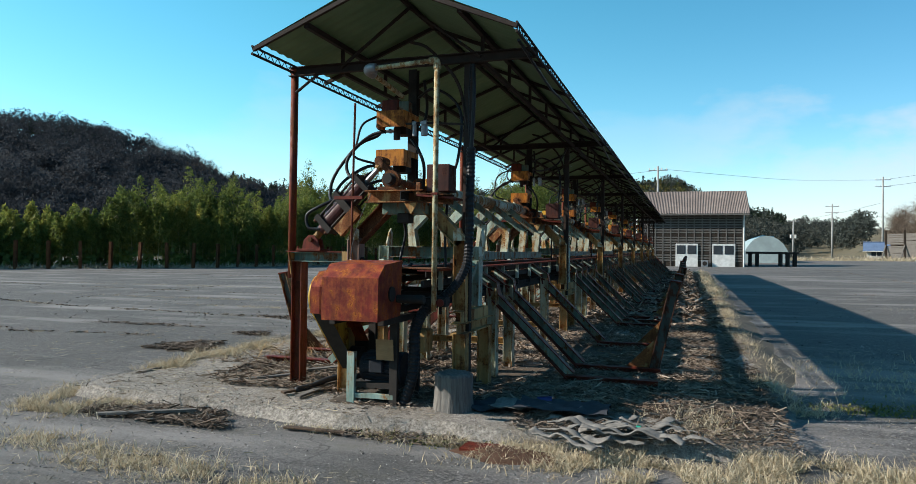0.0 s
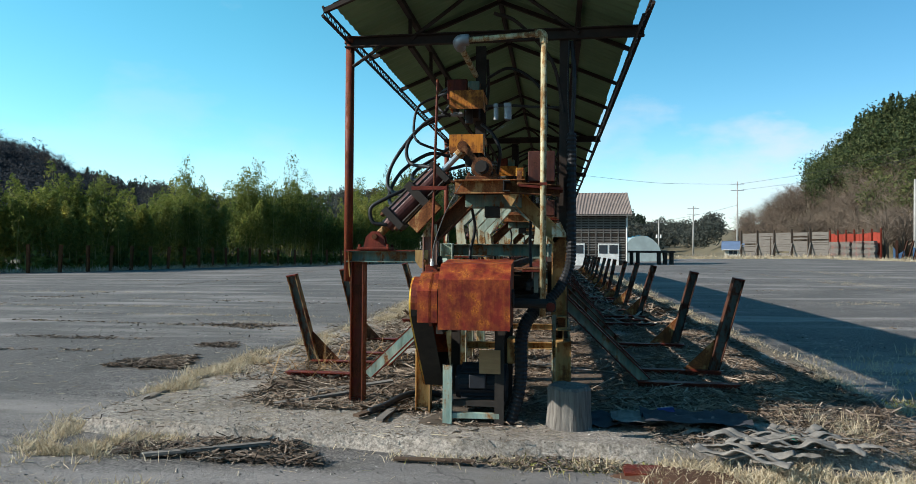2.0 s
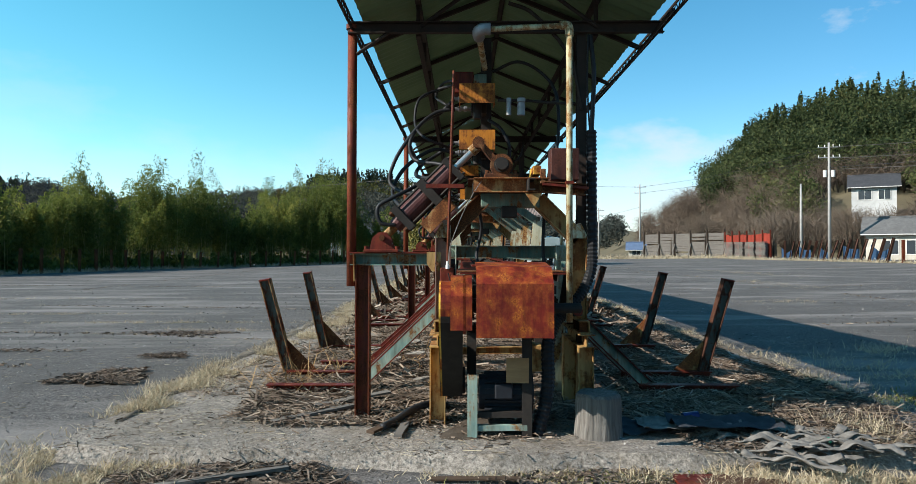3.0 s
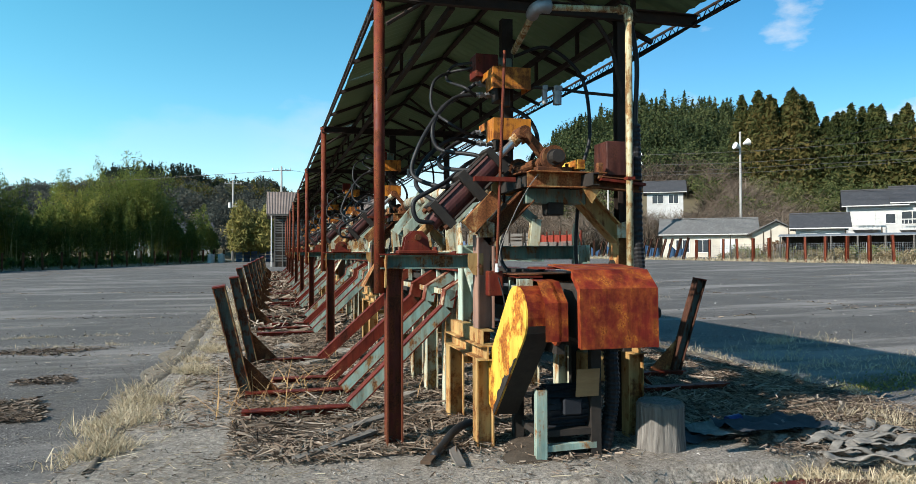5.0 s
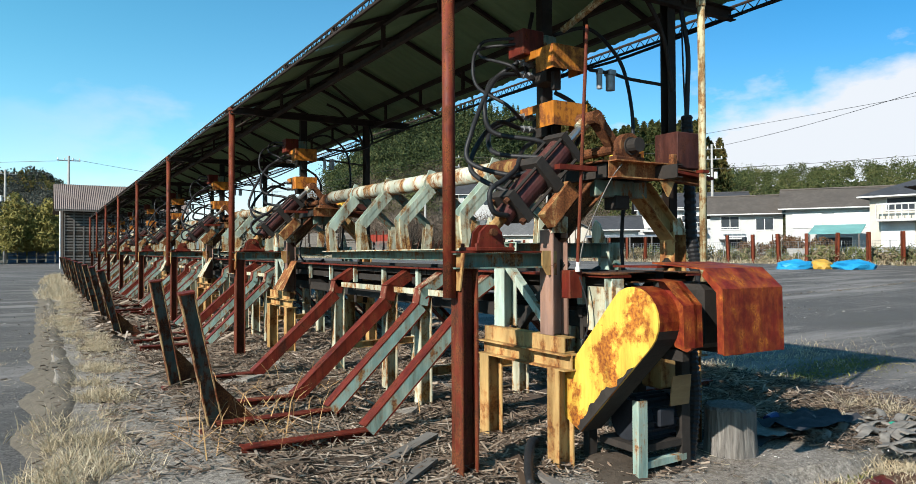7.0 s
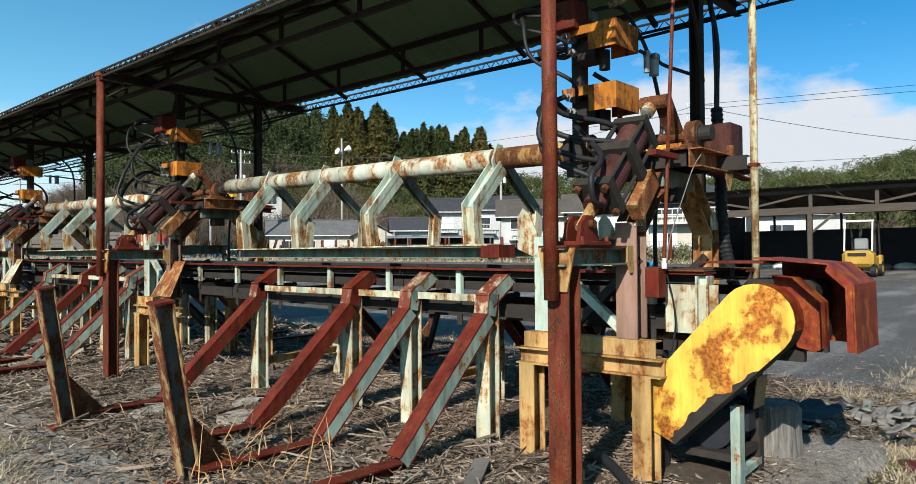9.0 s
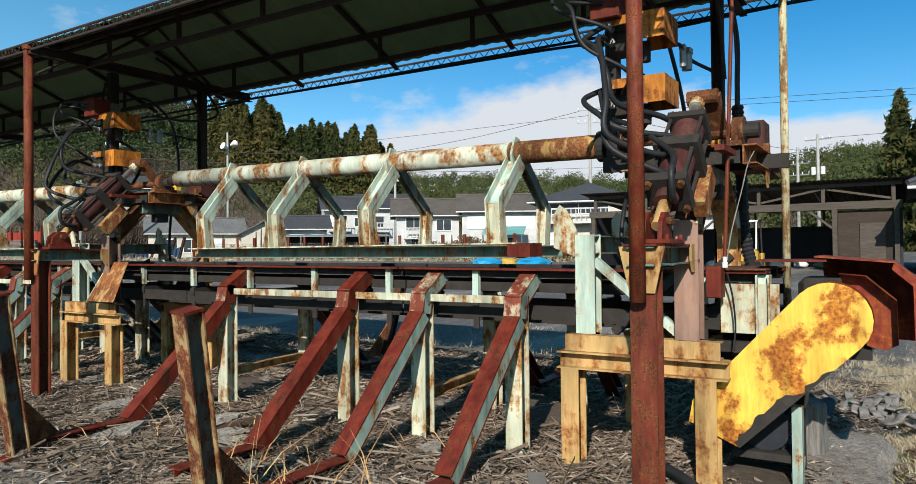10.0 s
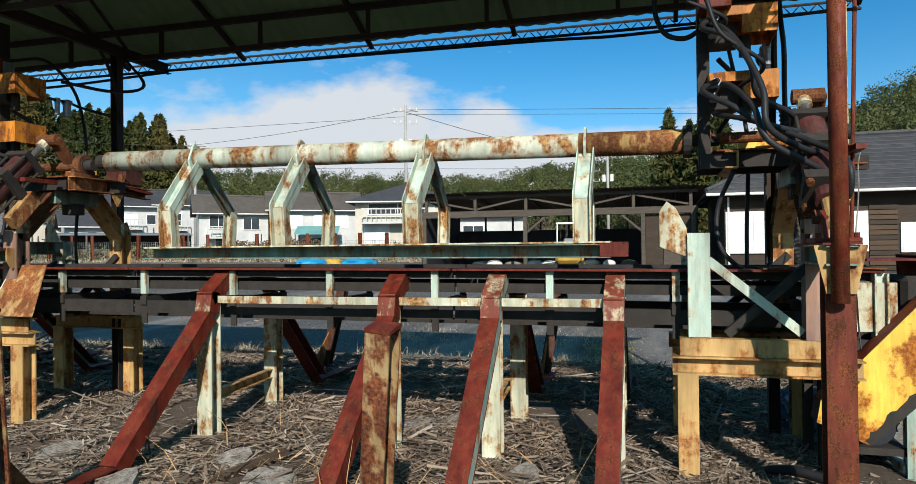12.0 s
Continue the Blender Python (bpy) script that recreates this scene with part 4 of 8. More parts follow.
def build_pusher():
    pf = thing("push_frame", (-2.5, 8.9, 1.34), "pale green rust-streaked swinging pipe frame with cranked brackets", "push frame", "push frames along the line")
    T = lambda y: Vector((-2.60, y, 2.135 + 0.015 * (y - 6.75)))
    tube = part("tube", rod(T(7.34), T(11.03), 0.077, 28), M_PALE_R, pf, "pale green pipe with long rust streaks", True)
    part("tube_end", rod(T(6.70), T(7.35), 0.078, 28), M_RUSTP, pf, "brown rusted pipe end with yellow flecks", True)
    part("end_cap", rod(T(6.692), T(6.702), 0.066, 20), M_DARK, tube)
    part("stub", rod(T(6.50), T(6.70), 0.034, 12), M_DARK, tube)
    part("stub", rod(T(11.03), T(11.12), 0.055, 14), M_DARK, tube)
    for y in (7.30, 8.38, 9.33, 10.22):
        z = T(y).z
        col = part("collar", plate([(-2.70, y, z - 0.02), (-2.64, y, z + 0.11), (-2.58, y, z + 0.095), (-2.50, y, z - 0.02), (-2.53, y, z - 0.12), (-2.67, y, z - 0.12)], 0.016, (0, 1, 0)), M_PALE, pf)
        bl = part("bracket", rbar((-2.63, y, z - 0.05), (-2.93, y, 1.775), 0.012, 0.10, (0, 1, 0)), M_PALE, pf, "cranked pale green bracket")
        for dy in (-0.05, 0.05):
            part("bracket_flange", plate([(-2.60, y + dy, z - 0.11), (-2.66, y + dy, z - 0.01), (-2.98, y + dy, 1.80), (-2.90, y + dy, 1.74)], 0.008, (0, 1, 0)), M_PALE, bl)
            part("bracket_flange", plate([(-2.98, y + dy, 1.80), (-2.90, y + dy, 1.74), (-2.86, y + dy, 1.50), (-2.96, y + dy, 1.50)], 0.008, (0, 1, 0)), M_CREAM, bl)
        part("bracket_foot", rbar((-2.935, y, 1.775), (-2.905, y, 1.50), 0.012, 0.10, (0, 1, 0)), M_CREAM, pf)
        part("rear_bracket", hbeam((-2.55, y, z - 0.05), (-2.14, y + 0.03, 1.79), 0.07, 0.06, (0, 1, 0)), M_TEAL, pf)
        part("rear_foot", hbeam((-2.13, y + 0.03, 1.80), (-2.16, y + 0.03, 1.50), 0.09, 0.07, (0, 1, 0)), M_CREAM, pf)
    shoe = part("shoe", cbeam((-2.90, 10.42, 1.475), (-2.90, 7.14, 1.46), 0.12, 0.085), M_TEAL, pf, "dark teal channel shoe with rusty lip")
    part("lip", bx(-2.97, -2.82, 7.14, 10.40, 1.507, 1.517), M_CREAM, shoe)
    part("end_plate", bx(-2.965, -2.79, 7.04, 7.20, 1.425, 1.512), M_RED, shoe)
    part("rear_shoe", cbeam((-2.16, 10.42, 1.475), (-2.16, 7.20, 1.46), 0.12, 0.085), M_TEAL, pf)
    return pf


M_PALE_R = painted_steel("pale_green_streaked_pipe", (0.50, 0.58, 0.49), 0.45, 3.4, (0.13, 0.045, 0.02), (0.40, 0.22, 0.08), 0.6, 43)
M_RUSTP = painted_steel("rusted_pipe_end", (0.40, 0.27, 0.09), 0.62, 6, (0.10, 0.035, 0.016), (0.26, 0.11, 0.04), 0.7, 83)
pusher = build_pusher()
for y in YS[1:]:
    shifted(pusher, 0, y - YS[0], RISE * (y - YS[0]))

# ---- conveyor bed ----
bed = thing("conveyor", (-2.48, 6.0, 0.9), "long rusted steel log conveyor bed on pale green posts", "conveyor")
YB0, YB1 = 5.68, 45.2
for s in range(16):
    ya, yb = YB0 + (YB1 - YB0) * s / 16, YB0 + (YB1 - YB0) * (s + 1) / 16 - 0.015
    za, zb = RISE * (ya - 6), RISE * (yb - 6)
    for x, sg in ((-2.80, -1), (-2.16, 1)):
        r = part("rail", prism(bmesh.new(), r_outline(0.16, 0.014), (x, ya, 1.335 + za), (x, yb, 1.335 + zb)), M_RED, bed, "rust-red steel rail plate")
        part("rail_web", prism(bmesh.new(), r_outline(0.012, 0.05), (x - sg * 0.0, ya, 1.302 + za), (x, yb, 1.302 + zb)), M_DARK, r)
        part("lower_rail", cbeam((x, ya, 1.055 + za), (x, yb, 1.055 + zb), 0.05, 0.09), M_DARK, bed)
        part("skirt", prism(bmesh.new(), r_outline(0.03, 0.06), (x + sg * -0.03, ya, 1.215 + za), (x + sg * -0.03, yb, 1.215 + zb)), M_DARK, bed, "black strip under the rail plate")
    part("bed_plate", prism(bmesh.new(), r_outline(0.46, 0.010), (-2.48, ya, 1.30 + za), (-2.48, yb, 1.30 + zb)), M_BROWN, bed)
    part("chain", prism(bmesh.new(), r_outline(0.07, 0.05), (-2.48, ya, 1.335 + za), (-2.48, yb, 1.335 + zb)), M_DARK, bed)
    part("return_chain", prism(bmesh.new(), r_outline(0.09, 0.05), (-2.48, ya, 0.98 + za), (-2.48, yb, 0.98 + zb)), M_DARK, bed)
for i in range(52):
    y = 6.02 + 0.75 * i
    z = RISE * (y - 6)
    for x in (-2.82, -2.14):
        p = part("tick_post", rbar((x, y, 1.15 + z), (x, y, 1.325 + z), 0.035, 0.045), M_PALE, bed, "short pale green post")
        part("drop_bracket", rbar((x, y, 0.93 + z), (x, y, 1.15 + z), 0.012, 0.045), M_DARK, p)
    part("sleeper", rbar((-2.84, y, 1.10 + z), (-2.12, y, 1.10 + z), 0.05, 0.06), M_DARK, bed)

# ---- support arms and bunks ----


def build_arm(red, xend):
    """A cranked skid arm from the bed down to a floor beam, with its upright leg."""
    y = 7.12
    a = thing("skid_arm", (-3.0, y, 0.17), "cranked channel skid arm with rust-red flange and pale green web", "skid arm", "skid arms along the line")
    mt = M_RED if red else M_TEALB
    pts = [(-2.80, 1.325), (-3.04, 1.175), (-3.065, 1.05), (-3.85, 0.29)]
    if red:
        pts[3] = (-3.92, 0.27)
    for (x0, z0), (x1, z1) in zip(pts, pts[1:]):
        d = Vector((x1 - x0, 0, z1 - z0)).normalized()
        n = Vector((d.z, 0, -d.x))
        if n.z < 0 and abs(n.z) > 0.3:
            n = -n
        if abs(n.z) <= 0.3:
            n = Vector((-1, 0, 0.1)).normalized()
        p, q = Vector((x0, y, z0)) - d * 0.008, Vector((x1, y, z1)) + d * 0.012
        knee = 1.0 < z1 < 1.1 or (z1 > 1.0 and not red)
        part("knee_flange" if knee else "flange", rbar(p, q, 0.115, 0.010, n), M_REDW if knee else M_RED, a, "red knee plate with cream wear" if knee else "")
        part("flange", rbar(p - n * 0.095, q - n * 0.095, 0.115, 0.010, n), M_RED, a)
        o = Vector((0, -0.051, 0))
        part("web", rbar(p - n * 0.047 + o, q - n * 0.047 + o, 0.010, 0.084, n), mt, a)
    fb = part("floor_beam", hbeam((pts[3][0] + 0.10, y, 0.196), (xend, y, 0.196), 0.11, 0.115), M_RED, a, "rust-red floor beam half buried in bark")
    leg = part("leg", hbeam((-2.99, y + 0.005, 0.17), (-2.99, y + 0.005, 1.12), 0.115, 0.11, (1, 0, 0)), M_CREAM, a, "cream and teal stained H-section leg")
    part("tab", rbar((-2.96, y + 0.04, 1.12), (-2.86, y + 0.04, 1.20), 0.06, 0.008), M_PALE, a)
    return a


M_TEALB = painted_steel("light_teal_paint", (0.27, 0.42, 0.38), 0.30, 7, (0.12, 0.04, 0.02), (0.38, 0.20, 0.07), 0.6, 53)
M_REDW = painted_steel("red_and_cream_flange", (0.19, 0.045, 0.025), 0.40, 6, (0.42, 0.36, 0.24), (0.12, 0.03, 0.015), 0.65, 57)
arm_red = build_arm(True, -4.66)
arm_teal = build_arm(False, -4.68)
arm_short = build_arm(True, -4.46)
first = {1.07: arm_teal, 1.80: arm_teal, 2.47: arm_short, 3.80: arm_red}
used = set()
for k, y0 in enumerate(YS):
    for off, src in first.items():
        y = y0 + off
        z = RISE * (y - 6)
        if k and off > 3:
            src = arm_teal
        v = Vector((-3.0, y, 0.17 + z))
        if id(src) not in used:
            used.add(id(src))
            src.location = v
        else:
            copy_thing(src, Matrix.Translation(v))
        if off != 2.47 or k:
            m = Matrix.Translation((-1.95, y + (0.04 if off < 3 else 0.12), 0.17 + z)) @ Matrix.Rotation(math.pi, 4, "Z")
            copy_thing(arm_teal, m)
    z = RISE * (y0 - 6)
    tie = thing("tie_rail", (-2.98, y0 + 2.4, 1.14 + z), "pale ochre-stained angle rail joining the legs", "rail", "tie rails")
    part("angle", prism(bmesh.new(), [(-0.03, -0.025), (0.03, -0.025), (0.03, -0.017), (-0.022, -0.017), (-0.022, 0.025), (-0.03, 0.025)], (-2.945, y0 + 1.10, 1.15 + z), (-2.945, y0 + 3.78, 1.15 + z)), M_CREAM, tie)
    for off in (1.80, 3.80):
        cr = thing("cross_rail", (-2.5, y0 + off, 0.45 + z), "ochre-stained cross rail between the legs", "rail", "cross rails")
        part("angle", cbeam((-2.95, y0 + off + 0.03, 0.47 + z), (-1.98, y0 + off + 0.12, 0.47 + z), 0.05, 0.075), M_OCHRE, cr)

# leaning stanchions on both sides


def build_stanchion(out):
    """out: -1 leans towards -x, 1 towards +x."""
    s = thing("stanchion", (-4.70, 7.95, 0.17), "leaning rusted channel stanchion with a foot gusset", "stanchion", "stanchions beside the line")
    X = lambda d: -4.70 + d * out
    p, q = Vector((X(-0.04), 7.95, 0.17)), Vector((X(0.20), 7.80, 1.205))
    # +x posts: a darker steel stands in for the roof's shade
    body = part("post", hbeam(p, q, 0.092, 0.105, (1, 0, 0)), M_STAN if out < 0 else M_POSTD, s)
    for sy in (-1, 1):
        o = Vector((0, 0.0075 * sy, 0))
        part("web", rbar(p + o, q + o - (q - p).normalized() * 0.004, 0.003, 0.086, (1, 0, 0)), M_TEALD, body, "dark teal web")
    part("cap", rbar(q - Vector((0, 0, 0.004)), q + (q - p).normalized() * 0.010, 0.097, 0.11, (1, 0, 0)), M_RED, body)
    part("gusset", plate([(X(-0.07), 7.95, 0.17), (X(-0.37), 7.95, 0.17), (X(-0.37), 7.95, 0.20), (X(0.0), 7.91, 0.58)], 0.014, (0, 1, 0)), M_BROWN if out < 0 else M_HEADB, s)
    part("foot", bx(min(X(0.08), X(-0.40)), max(X(0.08), X(-0.40)), 7.88, 8.02, 0.168, 0.19), M_RED, s)
    return s


M_STAN = painted_steel("rusted_teal_channel", (0.36, 0.27, 0.13), 0.50, 6, (0.05, 0.017, 0.011), (0.22, 0.07, 0.025), 0.7, 61)
M_TEALD = painted_steel("dark_teal_web", (0.06, 0.10, 0.095), 0.45, 8, (0.035, 0.015, 0.011), (0.12, 0.045, 0.02), 0.7, 71)
stan = build_stanchion(-1)
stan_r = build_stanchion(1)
SY_L = [9.80] + [14.5 + 2.6 * i for i in range(12)]
SY_R = [10.30] + [14.5 + 2.6 * i for i in range(12)]
for y in SY_L:
    copy_thing(stan, Matrix.Translation((-4.70 - (0.10 if y > 12 else 0), y, slab_z(y))) @ Matrix.Rotation(radians(random.uniform(-5, 5)), 4, "Z") @ Matrix.Rotation(radians(random.uniform(-2.5, 2.5)), 4, "Y"))
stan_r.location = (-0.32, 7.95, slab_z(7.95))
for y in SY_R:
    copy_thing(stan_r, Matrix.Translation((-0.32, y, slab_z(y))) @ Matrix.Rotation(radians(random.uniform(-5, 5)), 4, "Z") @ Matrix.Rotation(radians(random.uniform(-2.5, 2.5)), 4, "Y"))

# ---- drive end ----
drive = thing("drive_unit", (-2.6, 5.4, 0.16), "rusted conveyor drive with yellow belt guard and orange-red hood", "machine")
# bent-plate hood
prof = [(5.46, 1.42), (5.10, 1.39), (4.98, 1.285), (4.972, 0.945)]
bm = bmesh.new()
x0, x1 = -2.775, -2.285
outer = [[bm.verts.new((x, y, z)) for y, z in prof] for x in (x0, x1)]
inner = [[bm.verts.new((x, y + (0.008 if z < 1.35 else 0), z - (0.008 if z > 1.25 else 0))) for y, z in prof] for x in (x0, x1)]
for i in range(3):
    bm.faces.new((outer[0][i], outer[0][i + 1], outer[1][i + 1], outer[1][i]))
    bm.faces.new((inner[0][i], inner[1][i], inner[1][i + 1], inner[0][i + 1]))
    for s_ in (0, 1):
        bm.faces.new((outer[s_][i], outer[s_][i + 1], inner[s_][i + 1], inner[s_][i]))
for i in (0, 3):
    bm.faces.new((outer[0][i], outer[1][i], inner[1][i], inner[0][i]))
bmesh.ops.recalc_face_normals(bm, faces=bm.faces[:])
hood = part("hood", bm, M_HOOD, drive, "orange-red rusted bent-plate hood")
for x in (x0 + 0.002, x1 - 0.014):
    part("edge_flange", plate([(x, 5.10, 1.38), (x, 4.99, 1.28), (x, 4.982, 0.95), (x, 5.015, 0.95), (x, 5.02, 1.265), (x, 5.11, 1.35)], 0.012, (1, 0, 0)), M_HOOD, hood)
part("far_cheek", plate([(x1 - 0.012, y, z - 0.004) for y, z in prof] + [(x1 - 0.012, 5.44, 0.96)], 0.008, (1, 0, 0)), M_HOOD, hood, "closed rusted cheek of the hood")
# solid dark disc on the cheek, its colour standing for the hole's shade
part("shaft_hole_disc", rod((x1 - 0.004, 5.24, 1.15), (x1 + 0.010, 5.24, 1.15), 0.062, 18), M_DARK, hood, "dark disc drawn as the shaft opening's shade")
part("strap", plate([(-2.80, 5.75, 1.40), (-2.40, 5.75, 1.40), (-2.40, 5.40, 1.40), (-2.80, 5.40, 1.40)], 0.012, (0, 0, -1)), M_RED, hood)

# slanted belt guard, a rounded trough on edge


def stadium(c0, r0, c1, r1, n=12):
    """Outline round two circles in the y-z plane; c1 is the lower end."""
    d = Vector((c1[0] - c0[0], c1[1] - c0[1]))
    a = math.atan2(d.y, d.x)
    out = [(c0[0] + r0 * math.cos(a + math.pi / 2 + math.pi * i / n), c0[1] + r0 * math.sin(a + math.pi / 2 + math.pi * i / n)) for i in range(n + 1)]
    ux, uy = math.cos(a), math.sin(a)
    nx, ny = -uy, ux
    out += [(c1[0] - nx * r1, c1[1] - ny * r1), (c1[0] + nx * r1 * 0.6 + ux * 0.10, c1[1] + ny * r1 * 0.6 + uy * 0.10), (c1[0] + nx * r1, c1[1] + ny * r1)]
    return out


out = stadium((5.37, 1.105), 0.185, (5.92, 0.53), 0.165)
guard = part("belt_guard", plate([(-3.02, y, z) for y, z in out], 0.012, (1, 0, 0)), M_YELLOW, drive, "yellow belt guard with rust and flaked paint")
n = len(out)
# rim in two colours: rust above, black below for the underside's shade
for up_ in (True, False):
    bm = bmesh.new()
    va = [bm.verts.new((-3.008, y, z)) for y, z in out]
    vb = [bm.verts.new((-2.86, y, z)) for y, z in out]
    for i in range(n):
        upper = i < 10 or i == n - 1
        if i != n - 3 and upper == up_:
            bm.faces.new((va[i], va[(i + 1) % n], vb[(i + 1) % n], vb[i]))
    part("guard_rim", bm, M_HOOD if up_ else M_DARK, guard, "rust-orange guard rim" if up_ else "guard underside, its shade put in as black")
lo_a, lo_b = Vector((5.37 - 0.72 * 0.185, 1.105 - 0.69 * 0.185)), Vector((5.92 - 0.72 * 0.165, 0.53 - 0.69 * 0.165))
nv = Vector((0.72, 0.69))
edge_, jag = [], []
for i in range(26):
    f = 0.22 + 0.78 * i / 25
    p = lo_a.lerp(lo_b, f)
    edge_.append((p.x, p.y))
    q = p + nv * (0.022 + 0.018 * f + 0.03 * noise.noise((f * 9, 0.4, 0)) + 0.022 * noise.noise((f * 31, 1.4, 0))) * (0.1 + min(1.0, i / 4))
    jag.append((q.x, q.y))
part("bare_patch", plate([(-3.0235, y, z) for y, z in edge_ + jag[::-1]], 0.003, (1, 0, 0)), M_DARK, guard, "dark bare steel where paint flaked")
# red cover beside the upper pulley
rc = [(5.34, 1.33), (5.22, 1.32), (5.09, 1.20), (5.085, 0.98), (5.14, 0.95), (5.22, 0.97), (5.26, 1.10)]
part("pulley_cover", plate([(-2.86, y, z) for y, z in rc], 0.02, (1, 0, 0)), M_HOOD, drive, "orange-red rusted pulley cover")
bm = bmesh.new()
a_ = [bm.verts.new((-2.94, y, z)) for y, z in rc[:4]]
b_ = [bm.verts.new((-2.80, y, z)) for y, z in rc[:4]]
for i in range(3):
    bm.faces.new((a_[i], a_[i + 1], b_[i + 1], b_[i]))
part("cover_rim", bm, M_HOOD, drive)
part("pulley", rod((-2.93, 5.37, 1.105), (-2.82, 5.37, 1.105), 0.14, 20), M_DARK, drive)
part("pulley_shaft", rod((-2.95, 5.37, 1.105), (-2.05, 5.37, 1.105), 0.035, 12), M_DARK, drive)
part("sprocket", rod((-2.60, 5.37, 1.105), (-2.40, 5.37, 1.105), 0.17, 18), M_DARK, drive)
# gearbox and motor under the hood
M_MOTOR = plain("black_blue_motor_paint", (0.012, 0.014, 0.018), (0.026, 0.029, 0.036), 14, 0.6)
part("gearbox", bx(-2.70, -2.33, 5.18, 5.55, 0.95, 1.30, bevel=0.03), M_DARK, drive)
mot = part("motor", rod((-2.74, 5.72, 0.47), (-2.36, 5.72, 0.47), 0.125, 24), M_MOTOR, drive, "black electric motor")
for i in range(20):
    an = 2 * math.pi * i / 20
    cy_, cz_ = math.cos(an), math.sin(an)
    part("fin", rbar((-2.70, 5.72 + 0.132 * cy_, 0.47 + 0.132 * cz_), (-2.44, 5.72 + 0.132 * cy_, 0.47 + 0.132 * cz_), 0.006, 0.03, (0, cy_, cz_)), M_MOTOR, mot)
part("end_bell", rod((-2.43, 5.72, 0.47), (-2.35, 5.72, 0.47), 0.142, 24), M_MOTOR, mot)
part("terminal_cap", bx(-2.63, -2.50, 5.55, 5.62, 0.44, 0.55, bevel=0.01), M_MOTOR, mot)
part("motor_base", bx(-2.80, -2.36, 5.56, 5.88, 0.31, 0.35), M_DARK, mot)
part("motor_pulley", rod((-2.95, 5.88, 0.52), (-2.84, 5.88, 0.52), 0.10, 16), M_DARK, drive)
for x, y, mt in ((-2.79, 5.55, M_TEALB), (-2.40, 5.58, M_DARK), (-2.79, 5.98, M_DARK), (-2.36, 5.98, M_DARK)):
    part("stand_leg", cbeam((x, y, 0.16), (x, y, 0.62 if mt is M_TEALB else 0.95), 0.05, 0.07, (1, 0, 0)), mt, drive)
part("stand_rail", rbar((-2.79, 5.56, 0.24), (-2.40, 5.58, 0.24), 0.05, 0.04), M_TEALB, drive)
part("stand_rail", rbar((-2.79, 5.58, 0.92), (-2.36, 5.60, 0.92), 0.05, 0.06), M_DARK, drive)
part("stand_rail", rbar((-2.80, 5.20, 0.92), (-2.80, 6.0, 0.92), 0.05, 0.06), M_DARK, drive)
part("stand_rail", rbar((-2.36, 5.20, 0.92), (-2.36, 6.0, 0.92), 0.05, 0.06), M_DARK, drive)
part("shade_board", plate([(-2.55, 5.52, 0.74), (-2.39, 5.52, 0.74), (-2.39, 5.54, 0.56), (-2.55, 5.54, 0.56)], 0.008, (0, 1, 0)), M_PLY, drive, "tan plywood board")
part("terminal_box", bx(-2.36, -2.20, 5.80, 6.0, 0.60, 0.80, bevel=0.01), M_OCHRE, drive, "ochre rusty terminal box")
part("side_sheet", bx(-2.86, -2.845, 5.62, 5.92, 1.0, 1.27), M_CREAM, drive, "pale green stained side sheet")
part("end_post", hbeam((-2.84, 5.70, 0.95), (-2.84, 5.70, 1.32), 0.09, 0.07, (0, 1, 0)), M_PALE, drive)
part("top_sheet", bx(-2.90, -2.10, 5.68, 6.30, 1.345, 1.352), M_BROWN, drive)

# whitewashed pipe with an elbow, standing by the drive
wp = thing("standpipe", (-2.08, 5.68, 0.5), "whitewashed rusty water pipe with an elbow under the roof", "pipe")
part("riser", rod((-2.08, 5.68, 0.98), (-2.08, 5.68, 3.13), 0.024, 12), M_WPIPE, wp, "", True)
el = part("elbow", hose([(-2.08, 5.68, 3.08), (-2.082, 5.68, 3.14), (-2.10, 5.68, 3.16), (-2.15, 5.68, 3.158)], 0.032, 10, 4), M_WPIPE, wp)
part("run", rod((-2.12, 5.68, 3.158), (-2.68, 5.68, 3.13), 0.021, 12), M_WPIPE, wp)
part("fitting", hose([(-2.66, 5.68, 3.132), (-2.72, 5.68, 3.13), (-2.75, 5.72, 3.12), (-2.74, 5.80, 3.11)], 0.045, 12, 4), M_GALV, wp, "grey plastic elbow fitting", True)
part("branch", rod((-2.74, 5.78, 3.11), (-2.68, 6.35, 3.02), 0.024, 10), M_WPIPE, wp)
part("clamp", bx(-2.108, -2.052, 5.652, 5.708, 1.99, 2.01), M_RED, wp)

# leaning thin rod with a lamp socket
lr = thing("rod_lamp", (-3.0, 5.85, 1.2), "thin rusty rod with a white lamp socket and loose flex", "lamp")
part("conduit", rod((-2.975, 5.87, 1.42), (-2.93, 5.82, 2.86), 0.011, 8), M_POST, lr)
part("socket", rod((-2.975, 5.87, 1.39), (-2.975, 5.87, 1.42), 0.011, 12), M_PLASTIC, lr, "white lamp socket")
part("bulb", rod((-2.975, 5.87, 1.362), (-2.975, 5.87, 1.392), 0.015, 12), M_PLASTIC, lr)
part("box", bx(-3.03, -2.93, 5.88, 5.96, 1.20, 1.37, bevel=0.004), M_RED, lr, "dark red switch box")
